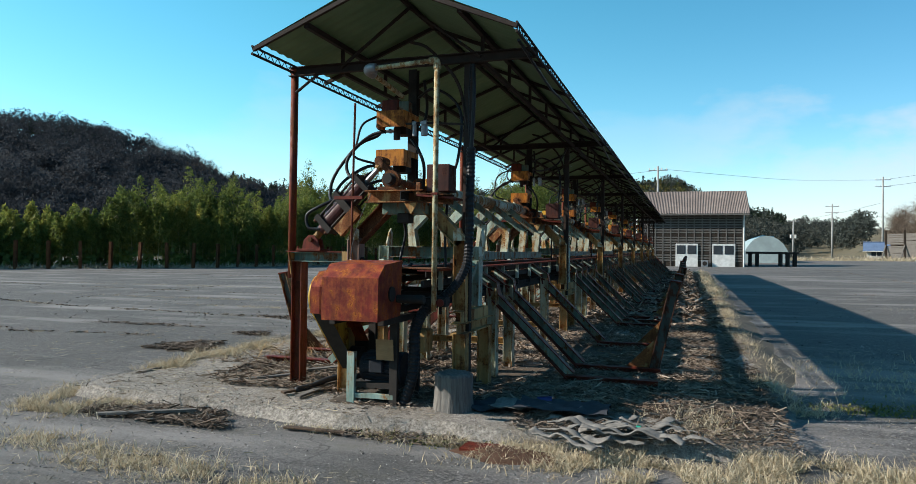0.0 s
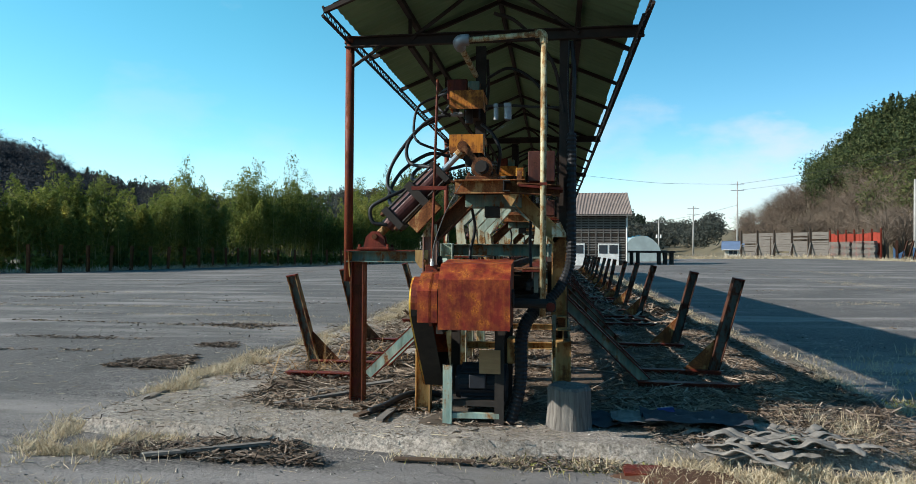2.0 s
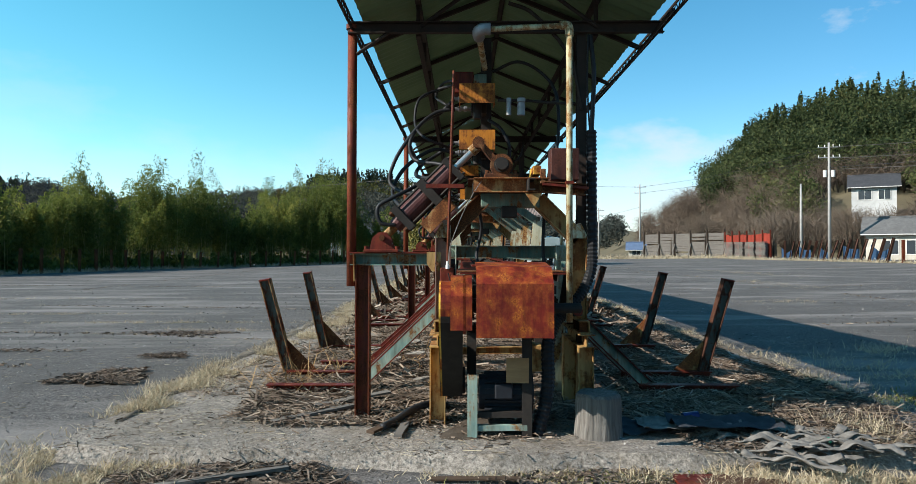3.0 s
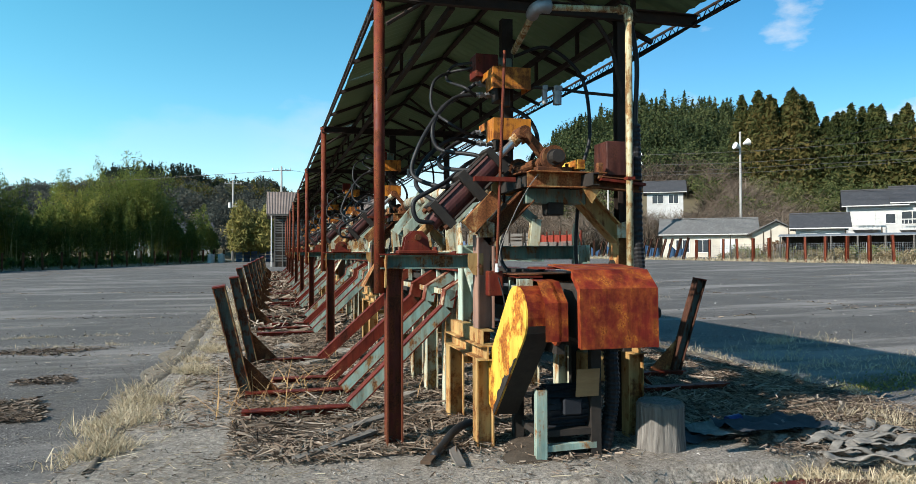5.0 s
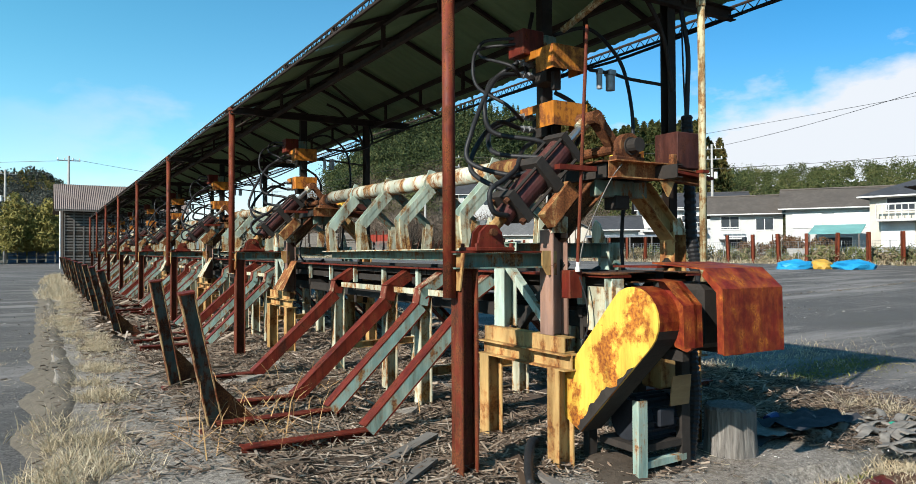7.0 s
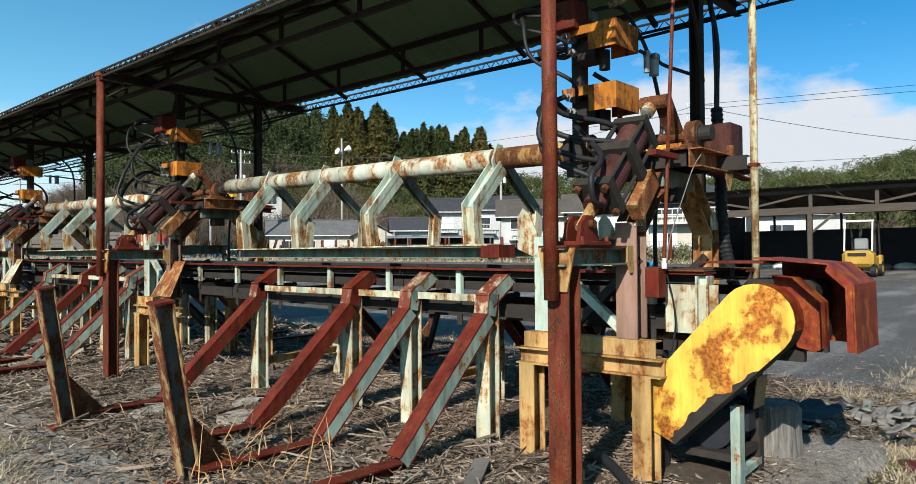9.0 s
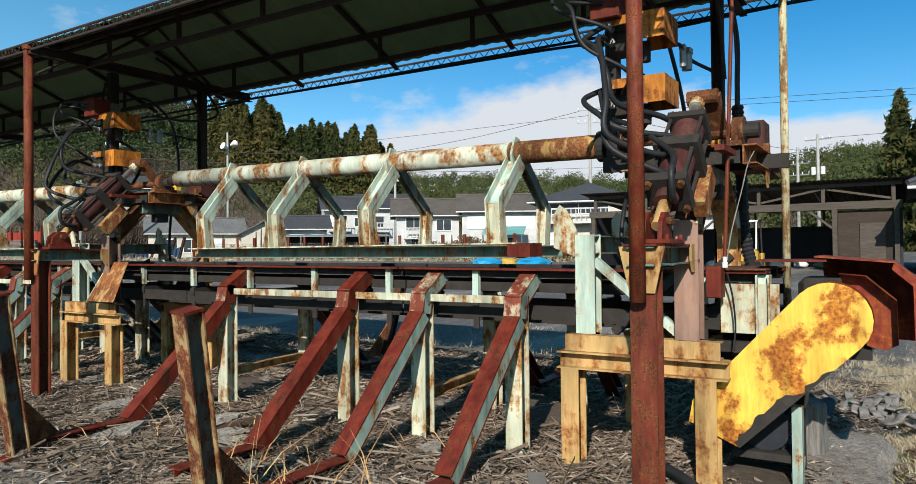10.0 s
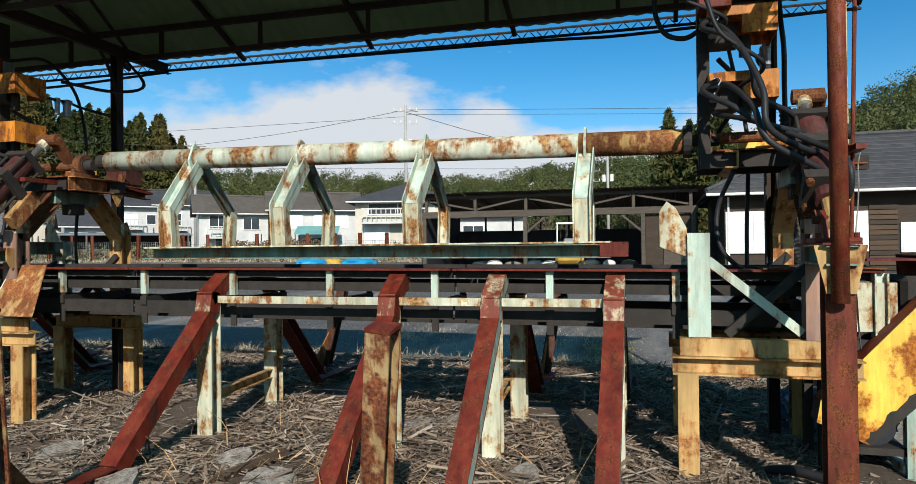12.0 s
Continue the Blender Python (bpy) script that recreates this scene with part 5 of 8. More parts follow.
part("flex", hose([(-2.97, 5.86, 1.40), (-2.95, 5.84, 1.55), (-2.86, 5.80, 1.78), (-2.78, 5.78, 1.93), (-2.72, 5.75, 2.02)], 0.0035, 5), M_CLOTH, lr)
part("flex", hose([(-2.97, 5.86, 1.33), (-2.94, 5.84, 1.20), (-2.93, 5.83, 1.05), (-2.98, 5.83, 0.92)], 0.005, 5), M_RUBBER, lr)

# cables that follow the far column down into a ribbed conduit
cb = thing("cable_bundle", (-1.86, 5.98, 0.5), "black ribbed cable conduit running down the column", "conduit")
part("cable", hose([(-1.86, 6.04, 3.2), (-1.84, 6.0, 2.9), (-1.85, 6.0, 2.6), (-1.86, 6.0, 2.4)], 0.018, 8), M_RUBBER, cb)
part("cable", hose([(-1.88, 6.02, 3.2), (-1.89, 6.0, 2.8), (-1.87, 6.0, 2.4)], 0.007, 6), M_RUBBER, cb)
part("ribbed_conduit", hose([(-1.86, 6.0, 2.44), (-1.86, 5.99, 2.2), (-1.86, 5.98, 1.9), (-1.86, 5.97, 1.6), (-1.87, 5.93, 1.38), (-1.95, 5.86, 1.20), (-2.06, 5.80, 1.08)], 0.036, 10, 14, 0.007), M_RUBBER, cb)
part("ribbed_conduit", hose([(-2.06, 5.80, 1.08), (-2.18, 5.72, 0.98), (-2.24, 5.66, 0.82), (-2.24, 5.64, 0.6), (-2.26, 5.64, 0.4), (-2.32, 5.62, 0.18)], 0.045, 10, 14, 0.008), M_RUBBER, cb)
part("valve_wheel", rod((-2.02, 5.66, 1.06), (-2.02, 5.68, 1.06), 0.035, 10), M_RED, cb, "small red valve wheel")
part("valve_body", bx(-2.16, -1.98, 5.70, 5.82, 1.02, 1.10, bevel=0.01), M_DARK, cb)
ec = thing("eave_cable", (-1.4, 9, 3.2), "sagging black cable under the eave", "cable")
for ya, yb in zip([5.6] + YS[1:4], [11.5] + YS[2:5]):
    part("cable", hose([(-1.34, ya, 3.25), (-1.36, ya + (yb - ya) * 0.25, 3.20), (-1.36, ya + (yb - ya) * 0.4, 3.22), (-1.36, yb, 3.26)], 0.014, 6), M_RUBBER, ec)
    part("cable", hose([(-1.9, yb, 3.25), (-2.0, yb - 0.3, 2.95), (-2.25, yb - 0.2, 2.85), (-2.5, yb + 0.1, 2.9)], 0.014, 6), M_RUBBER, ec)

# stump of wood
bm = bmesh.new()
rings = []
for j, z in enumerate((0.10, 0.17, 0.28, 0.38, 0.455, 0.475)):
    rr = (0.185, 0.172, 0.162, 0.160, 0.160, 0.146)[j]
    rings.append([bm.verts.new((-1.88 + math.cos(a) * rr * (1 + 0.06 * noise.noise((math.cos(a) * 3, math.sin(a) * 3, 0)) + 0.05 * noise.noise((math.cos(a) * 14, math.sin(a) * 14, z * 0.6))), 5.65 + math.sin(a) * rr * (1 + 0.05 * noise.noise((math.cos(a) * 14, math.sin(a) * 14, z * 0.6))), z + 0.012 * noise.noise((math.cos(a) * 5, math.sin(a) * 5, 7.0)) * (j > 3) + (0.018 * noise.noise((math.cos(a) * 2, math.sin(a) * 2, 5)) if j > 3 else 0))) for a in (2 * math.pi * i / 72 for i in range(72))])
for ra, rb in zip(rings, rings[1:]):
    for i in range(72):
        bm.faces.new((ra[i], ra[(i + 1) % 72], rb[(i + 1) % 72], rb[i]))
bm.faces.new(rings[-1])
solo("stump", bm, M_STUMP, "weathered grey chopping stump on the concrete", "stump")

# ---- barn at the far end ----
YBARN = 68.0


def wall_box(parent, name, x0, x1, y0, y1, z0, z1, mat, label=""):
    return part(name, bx(x0, x1, y0, y1, z0, z1), mat, parent, label)


zb = ground_z(0, YBARN)
barn = thing("barn", (0.2, 72, zb), "dark slatted timber barn with a brown-grey corrugated gable roof", "barn")
part("wall", bx(-4.4, 4.7, YBARN, YBARN + 0.2, zb - 0.5, 5.5), M_DKWOOD, barn)
part("wall", bx(-4.4, -4.2, YBARN + 0.2, 76, zb - 0.5, 5.5), M_DKWOOD, barn)
part("wall", bx(4.5, 4.7, YBARN + 0.2, 76, zb - 0.5, 5.5), M_DKWOOD, barn)
part("wall", bx(-4.2, 4.5, 75.8, 76, zb - 0.5, 5.5), M_DKWOOD, barn)
for xg in (-4.4, 4.5):
    part("gable", plate([(xg, YBARN, 5.5), (xg, 76, 5.5), (xg, 72, 7.6)], 0.2, (1, 0, 0)), M_DKWOOD, barn)
i = 0
z = zb + 0.5
while z < 5.2:
    part("slat", bx(-4.35, 4.65, YBARN - 0.045, YBARN - 0.003, z, z + 0.12), M_BOARD if random.random() < 0.85 else M_DKWOOD, barn)
    z += 0.235
for i in range(14):
    x = -4.3 + i * 0.69
    part("batten", bx(x - 0.05, x + 0.05, YBARN - 0.08, YBARN - 0.047, zb, 5.2), M_BOARD, barn)
for s in range(9):  # roof sheets with broad corrugations
    for (ya, za), (yb_, zb_) in ((((YBARN - 0.75), 5.25), (72, 7.68)), ((76.75, 5.25), (72, 7.68))):
        bm = bmesh.new()
        lo, hi = [], []
        for i in range(17):
            x = -5.05 + (s + i / 16) * 10.3 / 9
            w = 0.05 * (i % 2)
            lo.append(bm.verts.new((x, ya, za + w)))
            hi.append(bm.verts.new((x, yb_, zb_ + w + 0.02 * noise.noise((x, 0, 0)))))
        for i in range(16):
            bm.faces.new((lo[i], lo[i + 1], hi[i + 1], hi[i]))
        part("roof_sheet", bm, M_SLATE, barn)
part("fascia", bx(-5.0, 5.2, YBARN - 0.72, YBARN - 0.66, 5.12, 5.27), M_BOARD, barn)
part("downpipe", rod((4.78, YBARN - 0.1, zb), (4.78, YBARN - 0.1, 5.2), 0.06, 8), M_PLASTIC, barn, "white downpipe")
part("downpipe", rod((-4.6, YBARN - 0.1, zb), (-4.6, YBARN - 0.1, 5.2), 0.06, 8), M_PLASTIC, barn, "white downpipe")
for x0 in (-1.1, 2.1):
    dr = part("door", bx(x0, x0 + 1.95, YBARN - 0.13, YBARN - 0.085, zb, zb + 2.1), M_PLASTIC, barn, "white double door with dark upper panes")
    for k in (0, 1):
        part("pane", bx(x0 + 0.10 + k * 0.95, x0 + 0.88 + k * 0.95, YBARN - 0.15, YBARN - 0.132, zb + 1.15, zb + 1.95), M_GLASS, dr)
ac = thing("condenser_box", (1.4, YBARN - 0.4, zb), "grey outdoor condenser unit beside the barn door", "condenser")
part("case", bx(1.15, 1.75, YBARN - 0.5, YBARN - 0.2, zb, zb + 0.6, bevel=0.02), M_GALV, ac)
part("grille", rod((1.45, YBARN - 0.505, zb + 0.3), (1.45, YBARN - 0.515, zb + 0.3), 0.2, 14), M_DARK, ac)

# dark steel trestle table beside the barn
tt = thing("trestle_table", (7.4, 71, ground_z(7.4, 71)), "dark heavy trestle table on the yard", "table")
g0 = ground_z(7.4, 71)
part("top", bx(5.2, 9.6, 70.2, 71.6, g0 + 1.15, g0 + 1.35), M_DARK, tt)
for x in (5.4, 6.0, 8.0, 8.6, 9.2):
    part("leg", bx(x, x + 0.25, 70.3, 70.5, g0, g0 + 1.15), M_DARK, tt)
    part("leg", bx(x, x + 0.25, 71.2, 71.4, g0, g0 + 1.15), M_DARK, tt)
gh = thing("greenhouse", (9.2, 95, ground_z(9, 95)), "plastic greenhouse tunnel with a blue strip", "greenhouse")
bm = bmesh.new()
ra = [[bm.verts.new((8.8 + 2.6 * math.cos(a), y, 0.6 + 3.3 * math.sin(a))) for a in (math.pi * i / 12 for i in range(13))] for y in (90, 106)]
for i in range(12):
    bm.faces.new((ra[0][i], ra[0][i + 1], ra[1][i + 1], ra[1][i]))
bm.faces.new(ra[0])
bm.faces.new(ra[1][::-1])
part("cover", bm, plain("milky_plastic_film", (0.40, 0.47, 0.46), (0.28, 0.34, 0.33), 1.5, 0.35), gh)
part("blue_strip", plate([(8.8 + 2.65 * math.cos(1.25), 90, 0.6 + 3.36 * math.sin(1.25)), (8.8 + 2.65 * math.cos(1.75), 90, 0.6 + 3.36 * math.sin(1.75)), (8.8 + 2.65 * math.cos(1.75), 106, 0.6 + 3.36 * math.sin(1.75)), (8.8 + 2.65 * math.cos(1.25), 106, 0.6 + 3.36 * math.sin(1.25))], 0.02, (0, 0, 1)), M_TARP, gh, "blue tarpaulin strip")

# ---- houses ----


def house(name, c, w, dep, base, eave_z, ridge_z, turn, wall, roof, label, windows=(), over=0.6, hip=False, balcony=None):
    """A house with its front towards -y before the turn; windows: (x, z, width, height, pane material)."""
    h = thing(name, (0, 0, 0), label, "house", "houses along the road")
    t = 0.2
    ft = -dep / 2
    part("wall", bx(-w / 2, w / 2, ft, ft + t, base, eave_z), wall, h)
    part("wall", bx(-w / 2, w / 2, -ft - t, -ft, base, eave_z), wall, h)
    part("wall", bx(-w / 2, -w / 2 + t, ft + t, -ft - t, base, eave_z), wall, h)
    part("wall", bx(w / 2 - t, w / 2, ft + t, -ft - t, base, eave_z), wall, h)
    if not hip:
        for x in (-w / 2, w / 2 - t):
            part("gable", plate([(x, ft, eave_z), (x, -ft, eave_z), (x, 0, ridge_z - 0.1)], t, (1, 0, 0)), wall, h)
    sl = (ridge_z - eave_z) / (dep / 2)
    e = eave_z - over * sl
    inset = dep / 2 if hip else -over
    for s in (-1, 1):
        y0 = s * (dep / 2 + over)
        part("roof", plate([(-w / 2 - over, y0, e), (w / 2 + over, y0, e), (w / 2 - inset, 0, ridge_z), (-w / 2 + inset, 0, ridge_z)], 0.12, (0, 0, 1)), roof, h)
        if hip:
            part("roof", plate([(s * (w / 2 + over), -dep / 2 - over, e), (s * (w / 2 + over), dep / 2 + over, e), (s * (w / 2 - inset), 0, ridge_z)], 0.12, (0, 0, 1)), roof, h)
    part("ridge_cap", rod((-w / 2 + inset, 0, ridge_z + 0.12), (w / 2 - inset, 0, ridge_z + 0.12), 0.12, 6), roof, h)
    part("gutter", rod((-w / 2 - over, ft - over - 0.05, e + 0.03), (w / 2 + over, ft - over - 0.05, e + 0.03), 0.06, 6), M_PLASTIC, h)
    for x, z, ww, hh, pm in windows:
        win = part("window", bx(x - ww / 2 - 0.06, x + ww / 2 + 0.06, ft - 0.06, ft - 0.004, z - 0.06, z + hh + 0.06), M_PLASTIC, h)
        n = 2 if ww > 1.2 else 1
        for i in range(n):
            part("pane", bx(x - ww / 2 + i * ww / n + 0.03, x - ww / 2 + (i + 1) * ww / n - 0.03, ft - 0.075, ft - 0.062, z + 0.03, z + hh - 0.03), pm, win)
    if balcony:
        bx0, bx1, bz = balcony
        bl = part("balcony", bx(bx0, bx1, ft - 1.1, ft - 0.005, bz - 0.15, bz), M_PLASTER, h)
        n = int((bx1 - bx0) / 0.35)
        for i in range(n + 1):
            x = bx0 + (bx1 - bx0) * i / n
            part("baluster", bx(x - 0.03, x + 0.03, ft - 1.1, ft - 1.05, bz, bz + 0.9), M_PLASTER, bl)
        part("rail", bx(bx0, bx1, ft - 1.12, ft - 1.03, bz + 0.9, bz + 1.0), M_PLASTER, bl)
    h.matrix_world = Matrix.Translation((c[0], c[1], 0)) @ Matrix.Rotation(radians(turn), 4, "Z")
    return h


G_, S_ = M_GLASS, M_SHOJI
M_TILEL = plain("pale_weathered_tiles", (0.17, 0.165, 0.16), (0.085, 0.082, 0.08), 4, 0.7, 0, 0.5, (1, 1, 1), 0.03)
house("house", (47.1, 76.5), 10.4, 5, 0.8, 4.1, 5.7, -34, M_PLASTER2, M_TILEL, "long cream house with pale weathered tiles and shuttered windows", [(-2.9, 1.7, 1.5, 1.5, G_), (-0.6, 1.7, 1.7, 1.5, G_), (2.2, 1.7, 1.6, 1.5, S_)], over=0.5)
house("house", (62.0, 110.8), 6.0, 6, 6.0, 12.4, 14.2, -30, M_PLASTER, M_TILE, "white two-storey house standing among trees on the hillside", [(-1.2, 10.2, 1.8, 1.5, G_), (1.4, 10.2, 1.6, 1.5, G_)])
house("house", (51.6, 70), 4.2, 5, 0.8, 3.9, 5.2, 52, M_PLASTER2, M_TILEL, "cream house gable end with grey tiles", [(0, 2.0, 1.2, 1.2, G_)])
house("house", (48.4, 59.8), 4.2, 5, 0.8, 4.2, 5.4, -41, M_PLASTER, M_TILE, "white single-storey house with grey tiled roof", [(-1.0, 2.2, 1.4, 1.2, S_), (1.1, 2.2, 1.2, 1.2, S_)], balcony=(-0.5, 2.0, 2.4))
house("house", (57.8, 62.6), 4.8, 6, 0.8, 6.7, 8.2, -42, M_PLASTER, M_TILE, "white two-storey house with grey tiled roof", [(-0.9, 4.5, 1.8, 1.1, S_), (1.4, 4.6, 0.9, 1.0, G_), (-1, 1.8, 2, 1.3, G_)], balcony=(-2.0, 0.4, 4.1))
house("house", (62.5, 59), 7.6, 7, 0.8, 6.9, 8.5, -44, M_PLASTER, M_TILE, "long white two-storey house with dark roof", [(-2.5, 4.5, 2.4, 1.3, G_), (1.5, 4.5, 2.4, 1.3, S_)], balcony=(-3.6, -0.8, 4.0))
house("house", (53.4, 47.2), 6.3, 6, 0.8, 5.35, 6.9, -52, M_PLASTER, M_TILEB, "white two-storey house with brown-grey roof", [(-1.4, 3.7, 1.6, 1.2, G_), (1.6, 3.6, 1.5, 1.1, G_), (-0.8, 1.4, 1.8, 1.6, G_)], balcony=(-2.4, -0.4, 2.9))
house("house", (56.4, 39.8), 8.2, 6.5, 0.8, 5.6, 7.2, -58, M_PLASTER, M_TILEB, "long white two-storey house with brown-grey roof", [(-2.4, 3.7, 2.2, 1.2, S_), (1.4, 3.7, 3.2, 1.2, S_), (0, 1.2, 2.2, 1.6, G_)])
house("house", (45.6, 26.0), 7.2, 7, 0.6, 5.3, 6.7, -74, M_PLASTER2, M_TILE, "cream two-storey house with a dark hip roof and loggia", [(-2.0, 1.6, 1.8, 1.9, S_), (1.2, 1.4, 1.4, 2.1, G_), (-0.4, 4.2, 4.4, 0.8, G_)], hip=True, balcony=(-3.0, 2.4, 3.6))
house("house", (62, 24), 8, 6, 1.0, 5.0, 7.0, -70, M_PLASTER, M_TILEB, "white house with brown tiles further back", [(-1, 2.4, 2, 1.4, G_)])
house("house", (27.6, 122.5), 2.6, 3, 1.0, 2.7, 3.7, -14, M_PLASTER2, M_NETL, "small cream hut with a faded blue roof", [(0, 1.6, 1.4, 1.0, G_)], over=0.5)
house("house", (-19, 128), 8, 7, 0.8, 5.0, 7.0, 8, M_PLASTER2, M_TILE, "grey far house beyond the yard", [(-1.5, 3.2, 2, 1.2, G_)])
house("house", (-25, 138), 7, 7, 0.8, 4.4, 6.2, 12, M_PLASTER, M_TILE, "small far house beyond the yard", [(0, 2.2, 2, 1.2, G_)])
# blue-tarped lean-to by the long house
lt = thing("lean_to", (51, 36, 0.8), "lean-to roof of faded turquoise sheet", "lean-to")
part("sheet", plate([(49.5, 38.2, 3.0), (51.0, 34.6, 3.0), (53.6, 35.6, 3.8), (52.2, 39.3, 3.8)], 0.06, (0, 0, 1)), plain("turquoise_sheet", (0.16, 0.36, 0.34), (0.12, 0.28, 0.27), 2, 0.6), lt)
for x, y in ((49.6, 38.1), (50.9, 34.7), (52.1, 39.1)):
    part("post", rod((x, y, 0.7), (x, y, 3.0), 0.06, 6), M_BOARD, lt)

# dark timber house with white window screens
gz = ground_z(24, 0)
dh = thing("timber_house", (24, -2, gz), "dark timber house with white window screens and a grey hip roof", "house")
part("wall", bx(23.8, 24.0, -13.8, 4.1, gz - 0.2, 3.9), M_DKWOOD, dh)
part("wall", bx(24.0, 32.8, 3.9, 4.1, gz - 0.2, 3.9), M_DKWOOD, dh)
part("wall", bx(24.0, 32.8, -13.8, -13.6, gz - 0.2, 3.9), M_DKWOOD, dh)
part("wall", bx(32.8, 33.0, -13.8, 4.1, gz - 0.2, 3.9), M_DKWOOD, dh)
EZ, RZ_, O = 3.62, 6.35, 0.75
cx, hw = 28.4, 4.6
yn, ys = 4.1 + O, -13.8 - O
xw, xe = 23.8 - O, 33.0 + O
part("roof", plate([(xw, yn, EZ), (xw, ys, EZ), (cx, ys + 5.4, RZ_), (cx, yn - 5.4, RZ_)], 0.14, (0, 0, 1)), M_TILE, dh)
part("roof", plate([(xe, yn, EZ), (xe, ys, EZ), (cx, ys + 5.4, RZ_), (cx, yn - 5.4, RZ_)], 0.14, (0, 0, 1)), M_TILE, dh)
part("roof", plate([(xw, yn, EZ), (xe, yn, EZ), (cx, yn - 5.4, RZ_)], 0.14, (0, 0, 1)), M_TILE, dh)
part("roof", plate([(xw, ys, EZ), (xe, ys, EZ), (cx, ys + 5.4, RZ_)], 0.14, (0, 0, 1)), M_TILE, dh)
for i in range(12):  # tile courses proud of the slope
    f = (i + 0.5) / 12.5
    x = xw + (cx - xw) * f
    z = EZ + (RZ_ - EZ) * f + 0.15
    part("tile_course", bx(x - 0.02, x + 0.02, ys + 5.4 * f + 0.05, yn - 5.4 * f - 0.05, z - 0.01, z + 0.03), M_TILE, dh)
part("hip_cap", rod((xw, yn, EZ + 0.16), (cx, yn - 5.4, RZ_ + 0.16), 0.10, 6), M_TILE, dh)
part("ridge_cap", rod((cx, yn - 5.4, RZ_ + 0.18), (cx, ys + 5.4, RZ_ + 0.18), 0.13, 6), M_TILE, dh)
part("gutter", rod((xw - 0.05, yn, EZ - 0.02), (xw - 0.05, ys, EZ - 0.02), 0.06, 8), M_PLASTIC, dh, "white gutter")
part("downpipe", rod((23.72, 3.95, gz), (23.72, 3.95, EZ - 0.1), 0.045, 8), M_PLASTIC, dh, "white downpipe")
for y0, y1, z0, z1 in ((2.05, 4.0, 1.25, 2.86), (-1.15, 0.30, 1.3, 2.78), (-4.3, -2.4, 1.25, 2.3), (-8.4, -6.4, 1.25, 2.6)):
    win = part("window", bx(23.72, 23.797, y0 - 0.06, y1 + 0.06, z0 - 0.06, z1 + 0.06), M_PLASTIC, dh)
    ym = (y0 + y1) / 2
    part("pane", bx(23.70, 23.718, y0, ym - 0.03, z0, z1), M_SHOJI, win, "white screen behind glass")
    part("pane", bx(23.70, 23.718, ym + 0.03, y1, z0, z1), M_SHOJI, win, "white screen behind glass")
for i in range(13):
    z = gz + 0.1 + i * 0.2
    for y0, y1 in ((0.40, 1.95), (-2.25, -1.25), (-6.3, -4.4), (-13.7, -8.5)):
        part("clapboard", bx(23.755, 23.798, y0, y1, z, z + 0.17), M_DKWOOD2 if i % 3 else M_DKWOOD, dh)
part("vent", bx(23.70, 23.79, 0.95, 1.45, 3.0, 3.2), M_PLASTIC, dh)

# open-fronted timber shed
SX0, SX1, SYA, SYB = 26.2, 33.0, 5.0, 18.2
sz = ground_z(27, 12)
sh_ = thing("open_shed", (29, 11, sz), "open-fronted weathered timber shed with corrugated roof and black walls", "shed")
for s in range(11):
    bm = bmesh.new()
    lo, hi = [], []
    ya = SYA - 0.4 + s * 1.26
    for i in range(15):
        y = ya + 1.26 * i / 14
        w = 0.035 * (i % 2)
        lo.append(bm.verts.new((SX0 - 0.6, y, 4.22 + w + 0.01 * (s % 3))))
        hi.append(bm.verts.new((SX1 + 0.5, y, 3.55 + w)))
    for i in range(14):
        bm.faces.new((lo[i], lo[i + 1], hi[i + 1], hi[i]))
    part("roof_sheet", bm, M_SHEDW, sh_)
part("fascia_beam", bx(SX0 - 0.10, SX0 + 0.10, SYA, SYB, 3.05, 3.36), M_SHEDW, sh_, "weathered timber beam")
part("top_plate", bx(SX0 - 0.08, SX0 + 0.08, SYA, SYB, 3.98, 4.12), M_SHEDW, sh_)
for i in range(6):
    y = SYA + 0.3 + i * (SYB - SYA - 0.6) / 5
    part("strut", bx(SX0 - 0.06, SX0 + 0.06, y - 0.07, y + 0.07, 3.36, 3.98), M_SHEDW, sh_)
    if i < 5:
        y2 = y + (SYB - SYA - 0.6) / 5
        p, q = (SX0, y + 0.1, 3.45), (SX0, y2 - 0.1, 3.92)
        if i % 2:
            p, q = (SX0, y + 0.1, 3.92), (SX0, y2 - 0.1, 3.45)
        part("diagonal", rbar(p, q, 0.05, 0.09), M_SHEDW, sh_)
    part("rafter", rbar((SX0, y, 4.1), (SX1, y, 3.5), 0.08, 0.14), M_SHEDW, sh_)
for y in (5.2, 7.4, 12.9, 18.0):
    part("post", bx(SX0 - 0.09, SX0 + 0.09, y - 0.09, y + 0.09, sz - 0.1, 3.05), M_SHEDW, sh_)
part("knee_brace", rbar((SX0, 7.4, 2.2), (SX0, 8.4, 3.05), 0.06, 0.10), M_SHEDW, sh_)
part("knee_brace", rbar((SX0, 12.9, 2.2), (SX0, 11.9, 3.05), 0.06, 0.10), M_SHEDW, sh_)
part("back_wall", bx(SX1 - 0.1, SX1, SYA, SYB, sz - 0.1, 2.55), M_BLACKWALL, sh_, "black sheet lower wall")
part("back_plate", bx(SX1 - 0.12, SX1 + 0.02, SYA, SYB, 3.35, 3.5), M_SHEDW, sh_)
